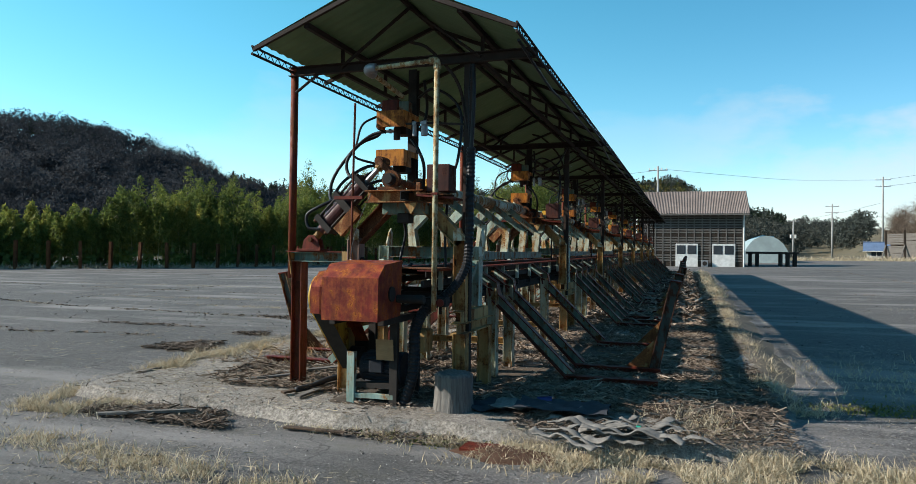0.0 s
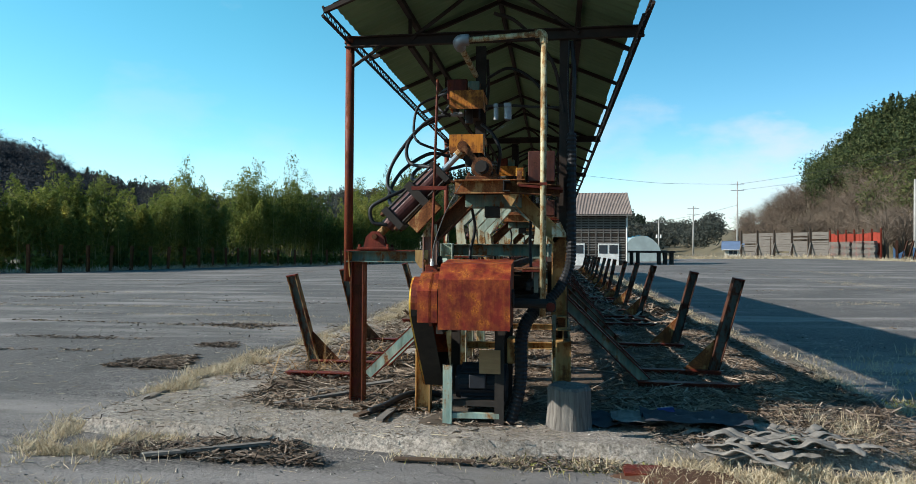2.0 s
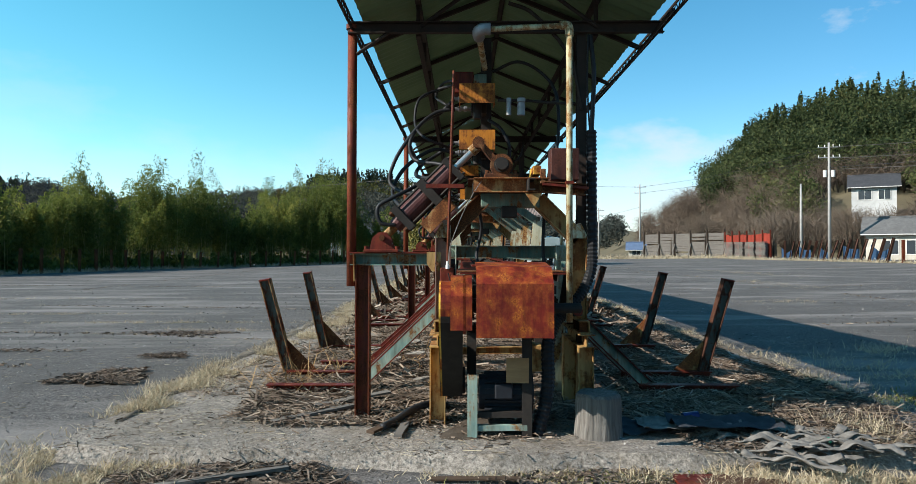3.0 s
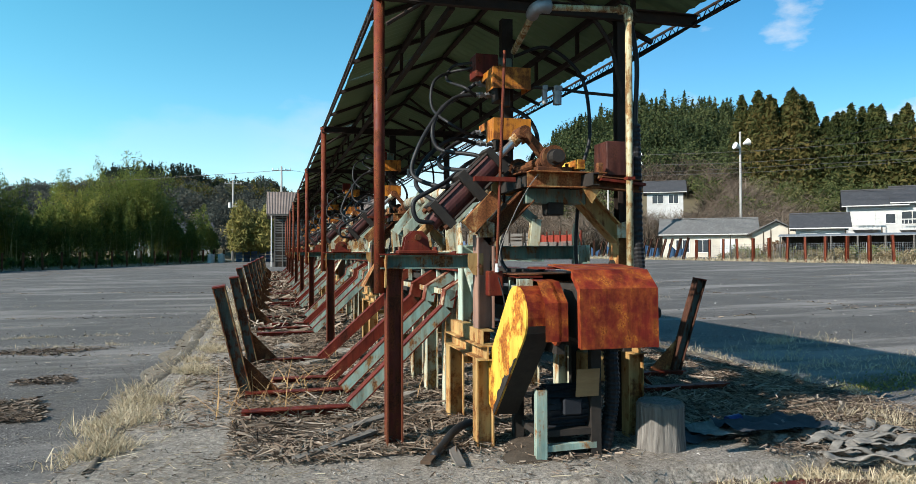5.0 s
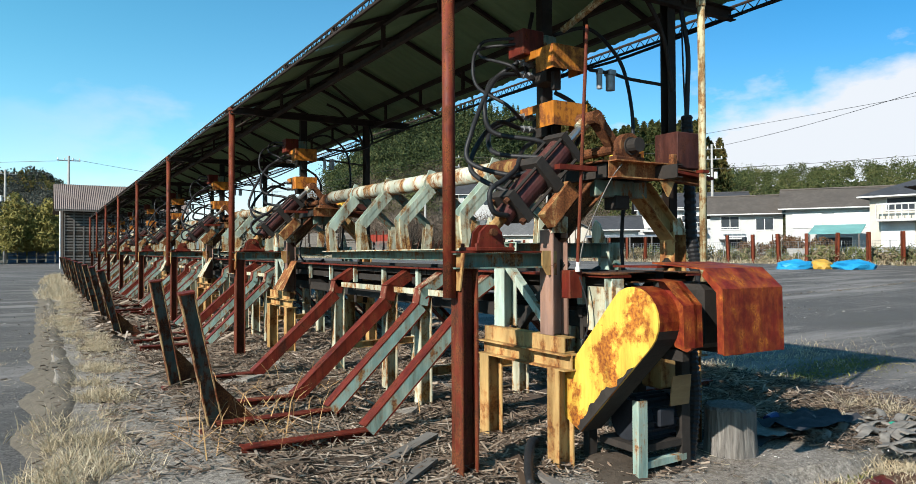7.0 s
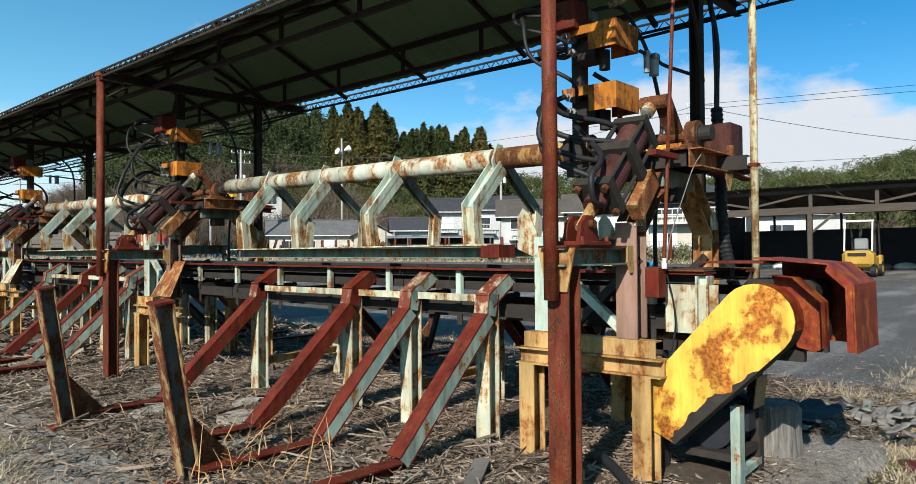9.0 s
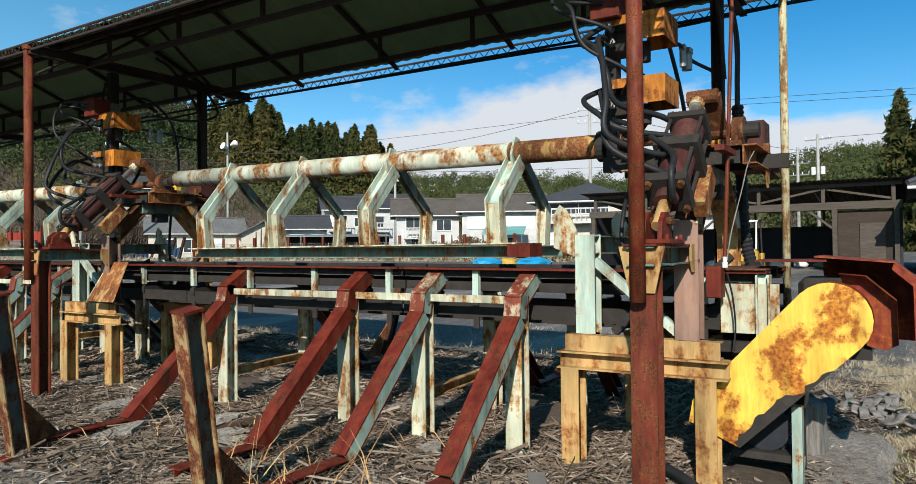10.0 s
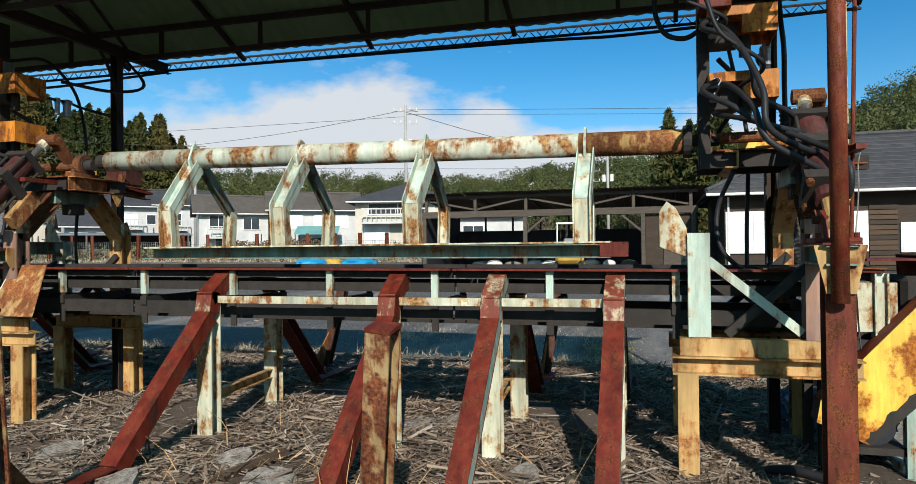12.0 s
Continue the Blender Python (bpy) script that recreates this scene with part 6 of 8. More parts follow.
for i in range(9):
    y = SYA + 0.1 + i * (SYB - SYA - 0.2) / 8
    part("stud", bx(SX1 - 0.08, SX1 + 0.02, y - 0.05, y + 0.05, 2.55, 3.35), M_DKWOOD, sh_)
part("side_wall", bx(SX0 + 0.1, SX1 - 0.12, SYB - 0.1, SYB, sz - 0.1, 3.3), M_BLACKWALL, sh_)
part("side_wall", bx(SX0 + 0.1, SX1 - 0.12, SYA, SYA + 0.1, sz - 0.1, 3.3), M_BLACKWALL, sh_)
part("partition", bx(SX0 + 0.12, SX0 + 0.18, 5.3, 7.3, sz - 0.1, 3.0), M_DKWOOD, sh_)
part("door", bx(SX0 + 0.05, SX0 + 0.11, 5.6, 6.5, sz, sz + 2.0), M_SHEDW, sh_, "grey plank door")
for i in range(9):
    y = 8.2 + i * 1.05
    bg_ = thing("sack", (31.5, y, sz), "pale sack lying on the shed floor", "sack", "sacks in the shed")
    bm = bmesh.new()
    bmesh.ops.create_icosphere(bm, subdivisions=2, radius=0.4, matrix=Matrix.Translation((31.5 + random.uniform(-1.5, 0.8), y, sz + 0.18)) @ Matrix.Diagonal((1, random.uniform(0.8, 1.4), random.uniform(0.4, 0.6), 1)))
    part("body", bm, M_PLASTIC if i % 3 else M_CLOTH, bg_, "", True)
# forklift parked with its back to the yard
def build_forklift():
    f = thing("forklift", (24.8, 10.6, ground_z(24.8, 10.6)), "small yellow forklift parked before the shed", "forklift")
    g = ground_z(24.8, 10.6)
    cw = part("counterweight", bx(23.75, 24.45, 10.05, 11.15, g + 0.38, g + 1.02, bevel=0.14), M_EXC, f)
    part("vent_slot", bx(23.738, 23.76, 10.28, 10.92, g + 0.80, g + 0.93), M_DARK, cw)
    part("body", bx(24.40, 25.45, 10.10, 11.10, g + 0.30, g + 0.80, bevel=0.06), M_EXC, f)
    part("fender", bx(25.05, 25.50, 10.02, 10.16, g + 0.45, g + 0.85, bevel=0.05), M_EXC, f)
    st_ = part("seat", bx(24.50, 24.95, 10.35, 10.85, g + 0.98, g + 1.08, bevel=0.04), M_GALV, f, "grey seat")
    part("backrest", bx(24.44, 24.54, 10.35, 10.85, g + 1.05, g + 1.50, bevel=0.05), M_GALV, st_)
    for y in (10.12, 11.08):
        part("guard_post", rod((23.95, y, g + 1.0), (24.10, y, g + 2.16), 0.032, 8), M_PLASTIC, f, "pale rear guard post")
        part("guard_post", rod((25.35, y, g + 0.8), (25.10, y, g + 2.16), 0.035, 8), M_DARK, f)
    top = part("overhead_guard", bx(24.05, 24.13, 10.06, 11.14, g + 2.13, g + 2.21, bevel=0.02), M_PLASTIC, f)
    for k in range(6):
        part("bar", bx(24.10, 25.15, 10.10 + 0.19 * k, 10.14 + 0.19 * k, g + 2.15, g + 2.19), M_DARK, top)
    part("steering_wheel", rod((25.05, 10.6, g + 1.22), (25.07, 10.6, g + 1.25), 0.17, 16), M_DARK, f)
    for y in (10.35, 10.85):
        part("mast", bx(25.60, 25.72, y - 0.05, y + 0.05, g + 0.1, g + 2.25), M_DARK, f)
        part("fork", bx(25.74, 26.75, y - 0.06, y + 0.06, g + 0.06, g + 0.11), M_DARK, f)
    part("carriage", bx(25.72, 25.78, 10.15, 11.05, g + 0.25, g + 0.65), M_DARK, f)
    for x, r in ((24.15, 0.24), (25.30, 0.30)):
        for y in (10.10, 11.10):
            w = part("wheel", rod((x, y - 0.09, g + r), (x, y + 0.09, g + r), r, 18), M_RUBBER, f)
            part("rim", rod((x, y - 0.095, g + r), (x, y + 0.095, g + r), r * 0.5, 12), M_EXC, w)
    return f


build_forklift()


def build_van():
    g = ground_z(46, 8.2)
    v = thing("van", (46, 8.2, g), "small white van parked beyond the shed", "van")
    part("body", bx(45.3, 46.7, 6.6, 9.9, g + 0.3, g + 1.15, bevel=0.08), M_PLASTIC, v)
    cab_ = part("cabin", bx(45.36, 46.64, 6.7, 9.4, g + 1.13, g + 1.85, bevel=0.10), M_PLASTIC, v)
    for y0, y1 in ((6.85, 7.65), (7.75, 8.55), (8.65, 9.25)):
        part("window", bx(45.345, 45.37, y0, y1, g + 1.22, g + 1.68), M_GLASS, cab_)
    for y in (7.2, 9.3):
        for x in (45.35, 46.65):
            part("wheel", rod((x - 0.07, y, g + 0.28), (x + 0.07, y, g + 0.28), 0.28, 16), M_RUBBER, v)


build_van()

# tarpaulin heaps before the fence
for i, (x, y, w, mt, lab) in enumerate([(29.3, 25.9, 1.3, M_TARP, "bright blue tarpaulin heap on the yard"), (30.0, 24.9, 0.8, M_EXC, "yellow sheeted pile on the yard"), (30.7, 23.6, 1.4, M_TARP, "bright blue tarpaulin heap on the yard")] ):
    bm = bmesh.new()
    bmesh.ops.create_icosphere(bm, subdivisions=3, radius=1.0)
    for v in bm.verts:
        n_ = 1 + 0.28 * noise.noise(v.co * 2.2 + Vector((i * 5, 0, 0)))
        v.co = Vector((x, y, ground_z(x, y) + 0.1)) + Vector((v.co.x * w * 0.7, v.co.y * w * 0.75, max(-0.3, v.co.z) * 0.40)) * n_
    solo("tarpaulin_heap", bm, mt, lab, "heap")

# ---- yard fences ----


def fence_posts(name, a, b_, n, h, mat, label, lean=6, tip=0.0):
    base_m = None
    for i in range(n):
        t = i / max(1, n - 1)
        x, y = a[0] + (b_[0] - a[0]) * t, a[1] + (b_[1] - a[1]) * t
        z = ground_z(x, y)
        if base_m is None:
            src = thing(name, (x, y, z), label, "fence post", name + "s")
            part("post", hbeam((x, y, z - 0.1), (x, y, z + h), 0.20, 0.20, (0, 1, 0)), mat, src)
            base_m = src
        else:
            copy_thing(base_m, Matrix.Translation((x, y, z)) @ Matrix.Rotation(radians(random.uniform(-lean, lean) + tip), 4, "Y") @ Matrix.Rotation(radians(random.uniform(-lean, lean) + tip * 0.6), 4, "X") @ Matrix.Rotation(random.random(), 4, "Z"))


fence_posts("rail_post", (35.2, 61), (37.4, 22.5), 21, 2.0, M_POST, "rust-red upright steel post of the yard fence", 3)
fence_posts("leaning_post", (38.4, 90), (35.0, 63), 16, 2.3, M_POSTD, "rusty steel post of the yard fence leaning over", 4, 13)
fence_posts("yard_post", (-43, 33), (-35.5, 44), 8, 1.9, M_BROWN, "brown fence post before the bamboo", 4)
fence_posts("yard_post", (-35.2, 46.5), (-33.6, 70), 11, 1.9, M_BROWN, "brown fence post before the bamboo", 3)
fence_posts("yard_post", (-33.4, 72), (-10.0, 108), 20, 1.8, M_BROWN, "brown fence post before the bamboo", 3)
# wire mesh behind the red posts
wm = thing("wire_fence", (37, 42, 0.6), "grey wire mesh fence behind the red posts", "fence")
for k in range(13):
    y0 = 60.6 - k * 2.9
    x0 = 35.9 + (61 - y0) * 0.057
    z0 = ground_z(x0, y0)
    pn = part("mesh_post", rod((x0 + 0.6, y0, z0), (x0 + 0.6, y0, z0 + 1.5), 0.03, 6), M_GALV, wm)
    bm = bmesh.new()
    for j in range(9):
        rod((x0 + 0.6, y0, z0 + 0.1 + j * 0.17), (x0 + 0.76, y0 - 2.9, z0 + 0.1 + j * 0.17), 0.008, 3, bm)
    for j in range(17):
        rod((x0 + 0.6 + 0.01 * j, y0 - j * 0.17, z0), (x0 + 0.6 + 0.01 * j, y0 - j * 0.17, z0 + 1.5), 0.008, 3, bm)
    o_ = part("mesh", bm, M_GALV, pn)
    o_["kind"] = "stuff"

# board fence and red sheet screen
bf = thing("board_fence", (32, 110, 1.2), "tall weathered board fence with raking props", "fence")
A_, B_ = Vector((27.4, 116.5, 0)), Vector((36.6, 105.6, 0))
for i in range(6):
    p = A_.lerp(B_, i / 5)
    p.z = ground_z(p.x, p.y)
    part("post", rbar(p, p + Vector((0, 0, 4.3)), 0.22, 0.22, (0, 1, 0)), M_DKWOOD, bf)
    part("prop", rbar(p + Vector((-0.9, -1.4, 0)), p + Vector((0, -0.1, 2.2)), 0.14, 0.14), M_BOARD, bf)
for j in range(15):
    for i in range(5):
        p, q = A_.lerp(B_, i / 5), A_.lerp(B_, (i + 1) / 5 - 0.004)
        z = 1.25 + j * 0.255 + random.uniform(-0.02, 0.02)
        if random.random() < 0.94:
            part("board", rbar(p + Vector((0, 0.15 + random.uniform(0, 0.05), z)), q + Vector((0, 0.15, z + random.uniform(-0.03, 0.03))), 0.04, 0.235), M_BOARD, bf)
rs = thing("red_screen", (38, 101, 1.1), "bright red corrugated sheet screen between posts", "fence")
C_, D_ = Vector((36.7, 105.4, 0)), Vector((39.7, 96.8, 0))
for i in range(7):
    p = C_.lerp(D_, i / 6)
    part("post", rbar(p + Vector((-0.12, 0, 0.9)), p + Vector((-0.12, 0, 5.1)), 0.16, 0.16, (0, 1, 0)), M_RED, rs)
for i in range(12):
    p, q = C_.lerp(D_, i / 12), C_.lerp(D_, (i + 1) / 12 - 0.004)
    top = 4.55 + random.uniform(-0.1, 0.1)
    part("sheet", plate([p + Vector((0, 0, 1.0)), q + Vector((0, 0, 1.0)), q + Vector((0, 0, top)), p + Vector((0, 0, top))], 0.04, (1, 0, 0)), M_REDSHEET, rs)
for i in range(4):
    p, q = C_.lerp(D_, 0.10 + i * 0.235), C_.lerp(D_, 0.29 + i * 0.235)
    st_ = thing("timber_stack", (p.x - 0.65, p.y, 1.0), "stack of weathered sawn timber before the red screen", "timber stack", "timber stacks")
    for j in range(16):
        part("board", rbar(p + Vector((-0.65 + random.uniform(-0.1, 0.1), 0, 1.0 + j * 0.16)), q + Vector((-0.65 + random.uniform(-0.1, 0.1), 0, 1.0 + j * 0.16)), 0.5, 0.12), M_BOARD, st_)
nets = thing("blue_net", (38, 86, 1), "sagging blue netting on the leaning posts", "net")
for i in range(5):
    y = 92 - i * 6
    part("net", plate([(38.9 - i * 0.6, y, 1.0), (38.3 - i * 0.6, y - 4, 1.0), (38.3 - i * 0.6, y - 4, 2.2), (38.6 - i * 0.6, y - 2, 1.8 + 0.4 * (i % 2)), (38.9 - i * 0.6, y, 2.6)], 0.04, (1, 0, 0)), M_NET, nets)

# ---- poles and wires ----


def utility_pole(x, y, top, arms=2, kit=True, turn=0.0):
    z = ground_z(x, y) if abs(x) < 45 else 0.5
    u = thing("utility_pole", (x, y, z), "grey concrete utility pole with crossarms", "utility pole", "utility poles")
    bm = bmesh.new()
    bmesh.ops.create_cone(bm, cap_ends=True, segments=10, radius1=0.19, radius2=0.11, depth=top - z, matrix=Matrix.Translation((x, y, (top + z) / 2)))
    part("shaft", bm, M_POLE, u, "", True)
    dx, dy = math.cos(radians(turn)), math.sin(radians(turn))
    for i in range(arms):
        zz = top - 0.5 - i * 1.1
        a = part("crossarm", rbar((x - dx * 1.1, y - dy * 1.1, zz), (x + dx * 1.1, y + dy * 1.1, zz), 0.09, 0.09), M_GALV, u)
        for k in (-1, -0.4, 0.4, 1):
            part("insulator", rod((x + dx * k, y + dy * k, zz + 0.05), (x + dx * k, y + dy * k, zz + 0.28), 0.05, 6), M_PLASTIC, a)
    if kit:
        part("transformer", rod((x + dx * 0.40, y + dy * 0.40, top - 3.7), (x + dx * 0.40, y + dy * 0.40, top - 3.0), 0.19, 12), M_PLASTIC, u, "pale grey transformer can")
        part("transformer", rod((x - dx * 0.40, y - dy * 0.40, top - 3.7), (x - dx * 0.40, y - dy * 0.40, top - 3.0), 0.19, 12), M_PLASTIC, u, "pale grey transformer can")
    return u


utility_pole(30.0, 129.4, 14.6, 2, False)
utility_pole(36.7, 75.9, 13.7, 2, True, -20)
utility_pole(56.2, 53.4, 13.2, 2, True, -45)
utility_pole(51.1, 28.0, 14.3, 2, True, -70)
utility_pole(-3.5, 87.2, 12.1, 1, False)
utility_pole(-9.6, 98.5, 11.5, 1, True)
utility_pole(67.7, 13.4, 11.2, 3, False, 80)
utility_pole(64.9, 11.4, 11.9, 1, True, 80)
utility_pole(19.3, 148.8, 8.7, 1, True)
utility_pole(38.6, 86.1, 10.3, 0, False)
utility_pole(24.5, 140, 11.0, 2, False)
sp = utility_pole(51.3, 75.8, 16.6, 0, False)
sp["label"] = "grey steel pole with two loudspeaker horns"
for k in (-1, 1):
    bm = bmesh.new()
    bmesh.ops.create_cone(bm, cap_ends=True, segments=12, radius1=0.1, radius2=0.45, depth=0.8, matrix=Matrix.Translation((51.3 + k * 0.6, 75.5, 15.2 - 0.5 * (k < 0))) @ Matrix.Rotation(radians(70 * k), 4, "Y"))
    part("horn", bm, M_PLASTIC, sp, "white loudspeaker horn")
WIRES = [((51.1, 28.0, 13.9), (56.2, 53.4, 12.8)), ((51.1, 28.0, 13.7), (67.7, 13.4, 10.9)), ((51.1, 28.0, 13.9), (60, -40, 13.5)), ((51.1, 28.0, 13.5), (60, -40, 12.9)), ((51.1, 28, 13.3), (47, 110, 15)),
         ((56.2, 53.4, 12.6), (36.7, 75.9, 13.2)), ((56.2, 53.4, 11.4), (36.7, 75.9, 12.0)), ((56.2, 53.4, 10.4), (36.7, 75.9, 10.8)), ((36.7, 75.9, 13.2), (30.0, 129.4, 14.1)), ((36.7, 75.9, 12.2), (30.0, 129.4, 13.0)),
         ((30.0, 129.4, 14.1), (-3.5, 87.2, 11.8)), ((30.0, 129.4, 10.4), (19.3, 148.8, 8.4)), ((-3.5, 87.2, 11.6), (-60, 120, 12)), ((64.9, 11.4, 11.5), (60, -40, 12)), ((36.7, 75.9, 11.0), (64.9, 11.4, 9.5))]
for a, b_ in WIRES:
    a, b_ = Vector(a), Vector(b_)
    m_ = (a + b_) / 2 - Vector((0, 0, (a - b_).length * 0.012))
    wr = thing("power_line", a, "thin dark overhead power line", "power line", "power lines")
    part("wire", hose([a, a.lerp(m_, 0.5) - Vector((0, 0, 0.06)), m_, b_.lerp(m_, 0.5) - Vector((0, 0, 0.06)), b_], 0.022, 4, 5), M_RUBBER, wr)

# odds and ends beyond the yard
for i, (x, y) in enumerate([(-12.4, 99.5), (-11.2, 101)]):
    tk = thing("water_tank", (x, y, ground_z(x, y)), "white plastic water tank beyond the yard", "tank", "water tanks")
    g_ = ground_z(x, y)
    bm = bmesh.new()
    bmesh.ops.create_cone(bm, cap_ends=True, segments=16, radius1=0.48, radius2=0.44, depth=1.15, matrix=Matrix.Translation((x, y, g_ + 0.575)))
    part("body", bm, M_PLASTER, tk)
    part("lid", rod((x, y, g_ + 1.15), (x, y, g_ + 1.24), 0.22, 12), M_PLASTER, tk)
for i in range(6):
    x, y = -9.0 + i * 1.0, 103 + 0.6 * (i % 2)
    g_ = ground_z(x, y)
    ct = thing("crate", (x, y, g_), "faded blue plastic crate stack beyond the yard", "crate", "crates")
    for k in range(3):
        part("box", bx(x - 0.42, x + 0.42, y - 0.3, y + 0.3, g_ + k * 0.5, g_ + k * 0.5 + 0.46, bevel=0.03), M_NETL, ct)

# low dark shed and garden walls between the fence and the houses
ls = thing("low_shed", (40.9, 49, 1.0), "long low open shed with a grey sheet roof before the houses", "shed")
part("roof", plate([(37.4, 52.4, 2.95), (44.4, 45.0, 2.95), (46.0, 46.6, 3.15), (39.0, 54.0, 3.15)], 0.06, (0, 0, 1)), M_GALV, ls)
part("rear_wall", plate([(38.8, 53.6, 0.6), (45.8, 46.2, 0.6), (45.8, 46.2, 3.05), (38.8, 53.6, 3.05)], 0.1, (0.7, 0.7, 0)), M_DKWOOD, ls)
for k in range(6):
    f = k / 5
    x, y = 37.6 + 6.6 * f, 52.3 - 7.0 * f
    part("post", bx(x - 0.05, x + 0.05, y - 0.05, y + 0.05, ground_z(x, y), 2.95), M_BOARD, ls)
for k in range(3):
    x, y = 39.2 + 2.1 * k, 51.8 - 2.2 * k
    part("stacked_board", bx(x - 0.5, x + 0.5, y - 0.3, y + 0.3, ground_z(x, y), ground_z(x, y) + 0.5 + 0.25 * k), M_BOARD, ls)
for (xa, ya), (xb, yb) in (((41.0, 57.0), (47.5, 50.0)), ((44.5, 42), (47.0, 37.0)), ((40.5, 34), (41.5, 24))):
    gw = thing("garden_wall", (xa, ya, ground_z(xa, ya)), "low weathered grey block garden wall", "wall", "garden walls")
    part("wall", plate([(xa, ya, 0.4), (xb, yb, 0.4), (xb, yb, 1.75), (xa, ya, 1.75)], 0.12, (1, 0, 0)), M_POLE, gw)
    part("coping", plate([(xa, ya, 1.752), (xb, yb, 1.752), (xb + 0.16, yb, 1.752), (xa + 0.16, ya, 1.752)], 0.05, (0, 0, 1)), M_GALV, gw)


# ---- woods, bamboo, cedars ----
rng = np.random.default_rng(7)


def leaf_quads(cent, size, stretch=1.0, droop=0.0, up=0.35):
    """Randomly turned small four-cornered leaves or clumps about given centres."""
    n = len(cent)
    nrm = rng.normal(size=(n, 3))
    nrm[:, 2] = nrm[:, 2] * 0.8 + up
    nrm /= np.linalg.norm(nrm, axis=1, keepdims=True)
    t = np.cross(nrm, rng.normal(size=(n, 3)))
    t /= np.linalg.norm(t, axis=1, keepdims=True)
    if droop:
        t[:, 2] -= droop
        t /= np.linalg.norm(t, axis=1, keepdims=True)
    s = np.cross(nrm, t)
    s /= np.linalg.norm(s, axis=1, keepdims=True) + 1e-9
    sz = (size * rng.uniform(0.6, 1.35, n))[:, None] if np.isscalar(size) else (size * rng.uniform(0.6, 1.35, n))[:, None]
    a, b_ = t * sz * stretch * 0.5, s * sz * 0.5
    k = rng.uniform(0.3, 1.0, (n, 1))
    return np.stack([cent - a - b_ * k, cent + a * 0.2 - b_, cent + a + b_ * k * 0.4, cent - a * 0.3 + b_], axis=1)


def leaf_tris(cent, size, stretch=1.0, droop=0.0, up=0.35):
    """Small pointed leaves: three corners of the four."""
    return leaf_quads(cent, size, stretch, droop, up)[:, [0, 2, 3]]


def crowns(bases, heights, radii, per, size, clumps=9, squash=0.75):
    """Leaf centres of many tree crowns, made of clumps."""
    out, sizes = [], []
    for (x, y, z), h, r in zip(bases, heights, radii):
        cc = rng.normal(size=(clumps, 3))
        cc /= np.linalg.norm(cc, axis=1, keepdims=True)
        cc *= rng.uniform(0.35, 0.85, (clumps, 1))
        cc = cc * np.array([r, r, h * 0.42]) + np.array([x, y, z + h * 0.62])
        d = rng.normal(size=(per, 3))
        d /= np.linalg.norm(d, axis=1, keepdims=True)
        d *= (rng.uniform(0.5, 1.0, (per, 1))) * r * np.array([0.55, 0.55, 0.5])
        out.append(cc[rng.integers(0, clumps, per)] + d)
    return np.concatenate(out)


def land_points(b0, b1, n, f0=-0.02, f1=1.02):
    pts = []
    while len(pts) < n:
        b = rng.uniform(b0, b1)
        e, r0, r1 = hill_row(b)
        f = rng.uniform(f0, f1)
        if 27.5 < b < 34.5 and 119 < r0 + (r1 - r0) * f < 138:
            continue
        pts.append(land(b, r0 + (r1 - r0) * f))
    return pts


def wood(name, b0, b1, n, per, mat, hmin, hmax, size, label, f0=-0.02, f1=1.02):
    p = land_points(b0, b1, n, f0, f1)
    h = rng.uniform(hmin, hmax, n)
    c = crowns(p, h, h * rng.uniform(0.30, 0.48, n), per, size)
    return quads(name, leaf_tris(c, size, 1.4), mat, None, label, "woods")


def bare_wood(name, b0, b1, n, per, hmin, hmax, label, f0=-0.02, f1=1.02, mat=None):
    per = int(per * 1.7)
    p = land_points(b0, b1, n, f0, f1)
    h = rng.uniform(hmin, hmax, n)
    qs = []
    for (x, y, z), hh in zip(p, h):
        start = np.stack([rng.normal(0, hh * 0.10, per), rng.normal(0, hh * 0.10, per), rng.uniform(0.25, 0.75, per) * hh], axis=1)
        dirv = np.stack([start[:, 0] * 1.6 + rng.normal(0, 0.5, per), start[:, 1] * 1.6 + rng.normal(0, 0.5, per), rng.uniform(0.6, 1.6, per)], axis=1)
        dirv /= np.linalg.norm(dirv, axis=1, keepdims=True)
        ln = rng.uniform(0.12, 0.30, per)[:, None] * hh
        w = np.cross(dirv, rng.normal(size=(per, 3)))
        w /= np.linalg.norm(w, axis=1, keepdims=True)
        w *= rng.uniform(0.010, 0.034, (per, 1))
        s0 = start + np.array([x, y, z])
        # a trunk and its twigs
        s0[:4] = np.array([x, y, z])
        dirv[:4] = np.array([0, 0, 1.0]) + rng.normal(0, 0.12, (4, 3))
        ln[:4] = hh * 0.6
        w[:4] = np.array([0.14, 0.05, 0])
        e = s0 + dirv * ln
        qs.append(np.stack([s0 - w, s0 + w, e + w * 0.3, e - w * 0.3], axis=1))
    return quads(name, np.concatenate(qs), mat or M_BARE, None, label, "woods")


wood("evergreen_wood", 20, 52, 560, 640, M_HILLWOOD, 6, 11, 0.40, "dense dark evergreen wood on the near hillside", 0.34, 1.02)
wood("evergreen_wood", 24, 52, 130, 520, M_WOODS, 5, 8, 0.40, "mixed evergreen trees low on the hillside", 0.05, 0.4)
bare_wood("bare_wood", 15, 27, 260, 150, 5, 9, "brown leafless trees on the end of the hill", -0.10, 0.75)
bare_wood("bare_wood", 25, 41, 300, 130, 5, 9, "leafless trees along the hill foot", -0.10, 0.42)
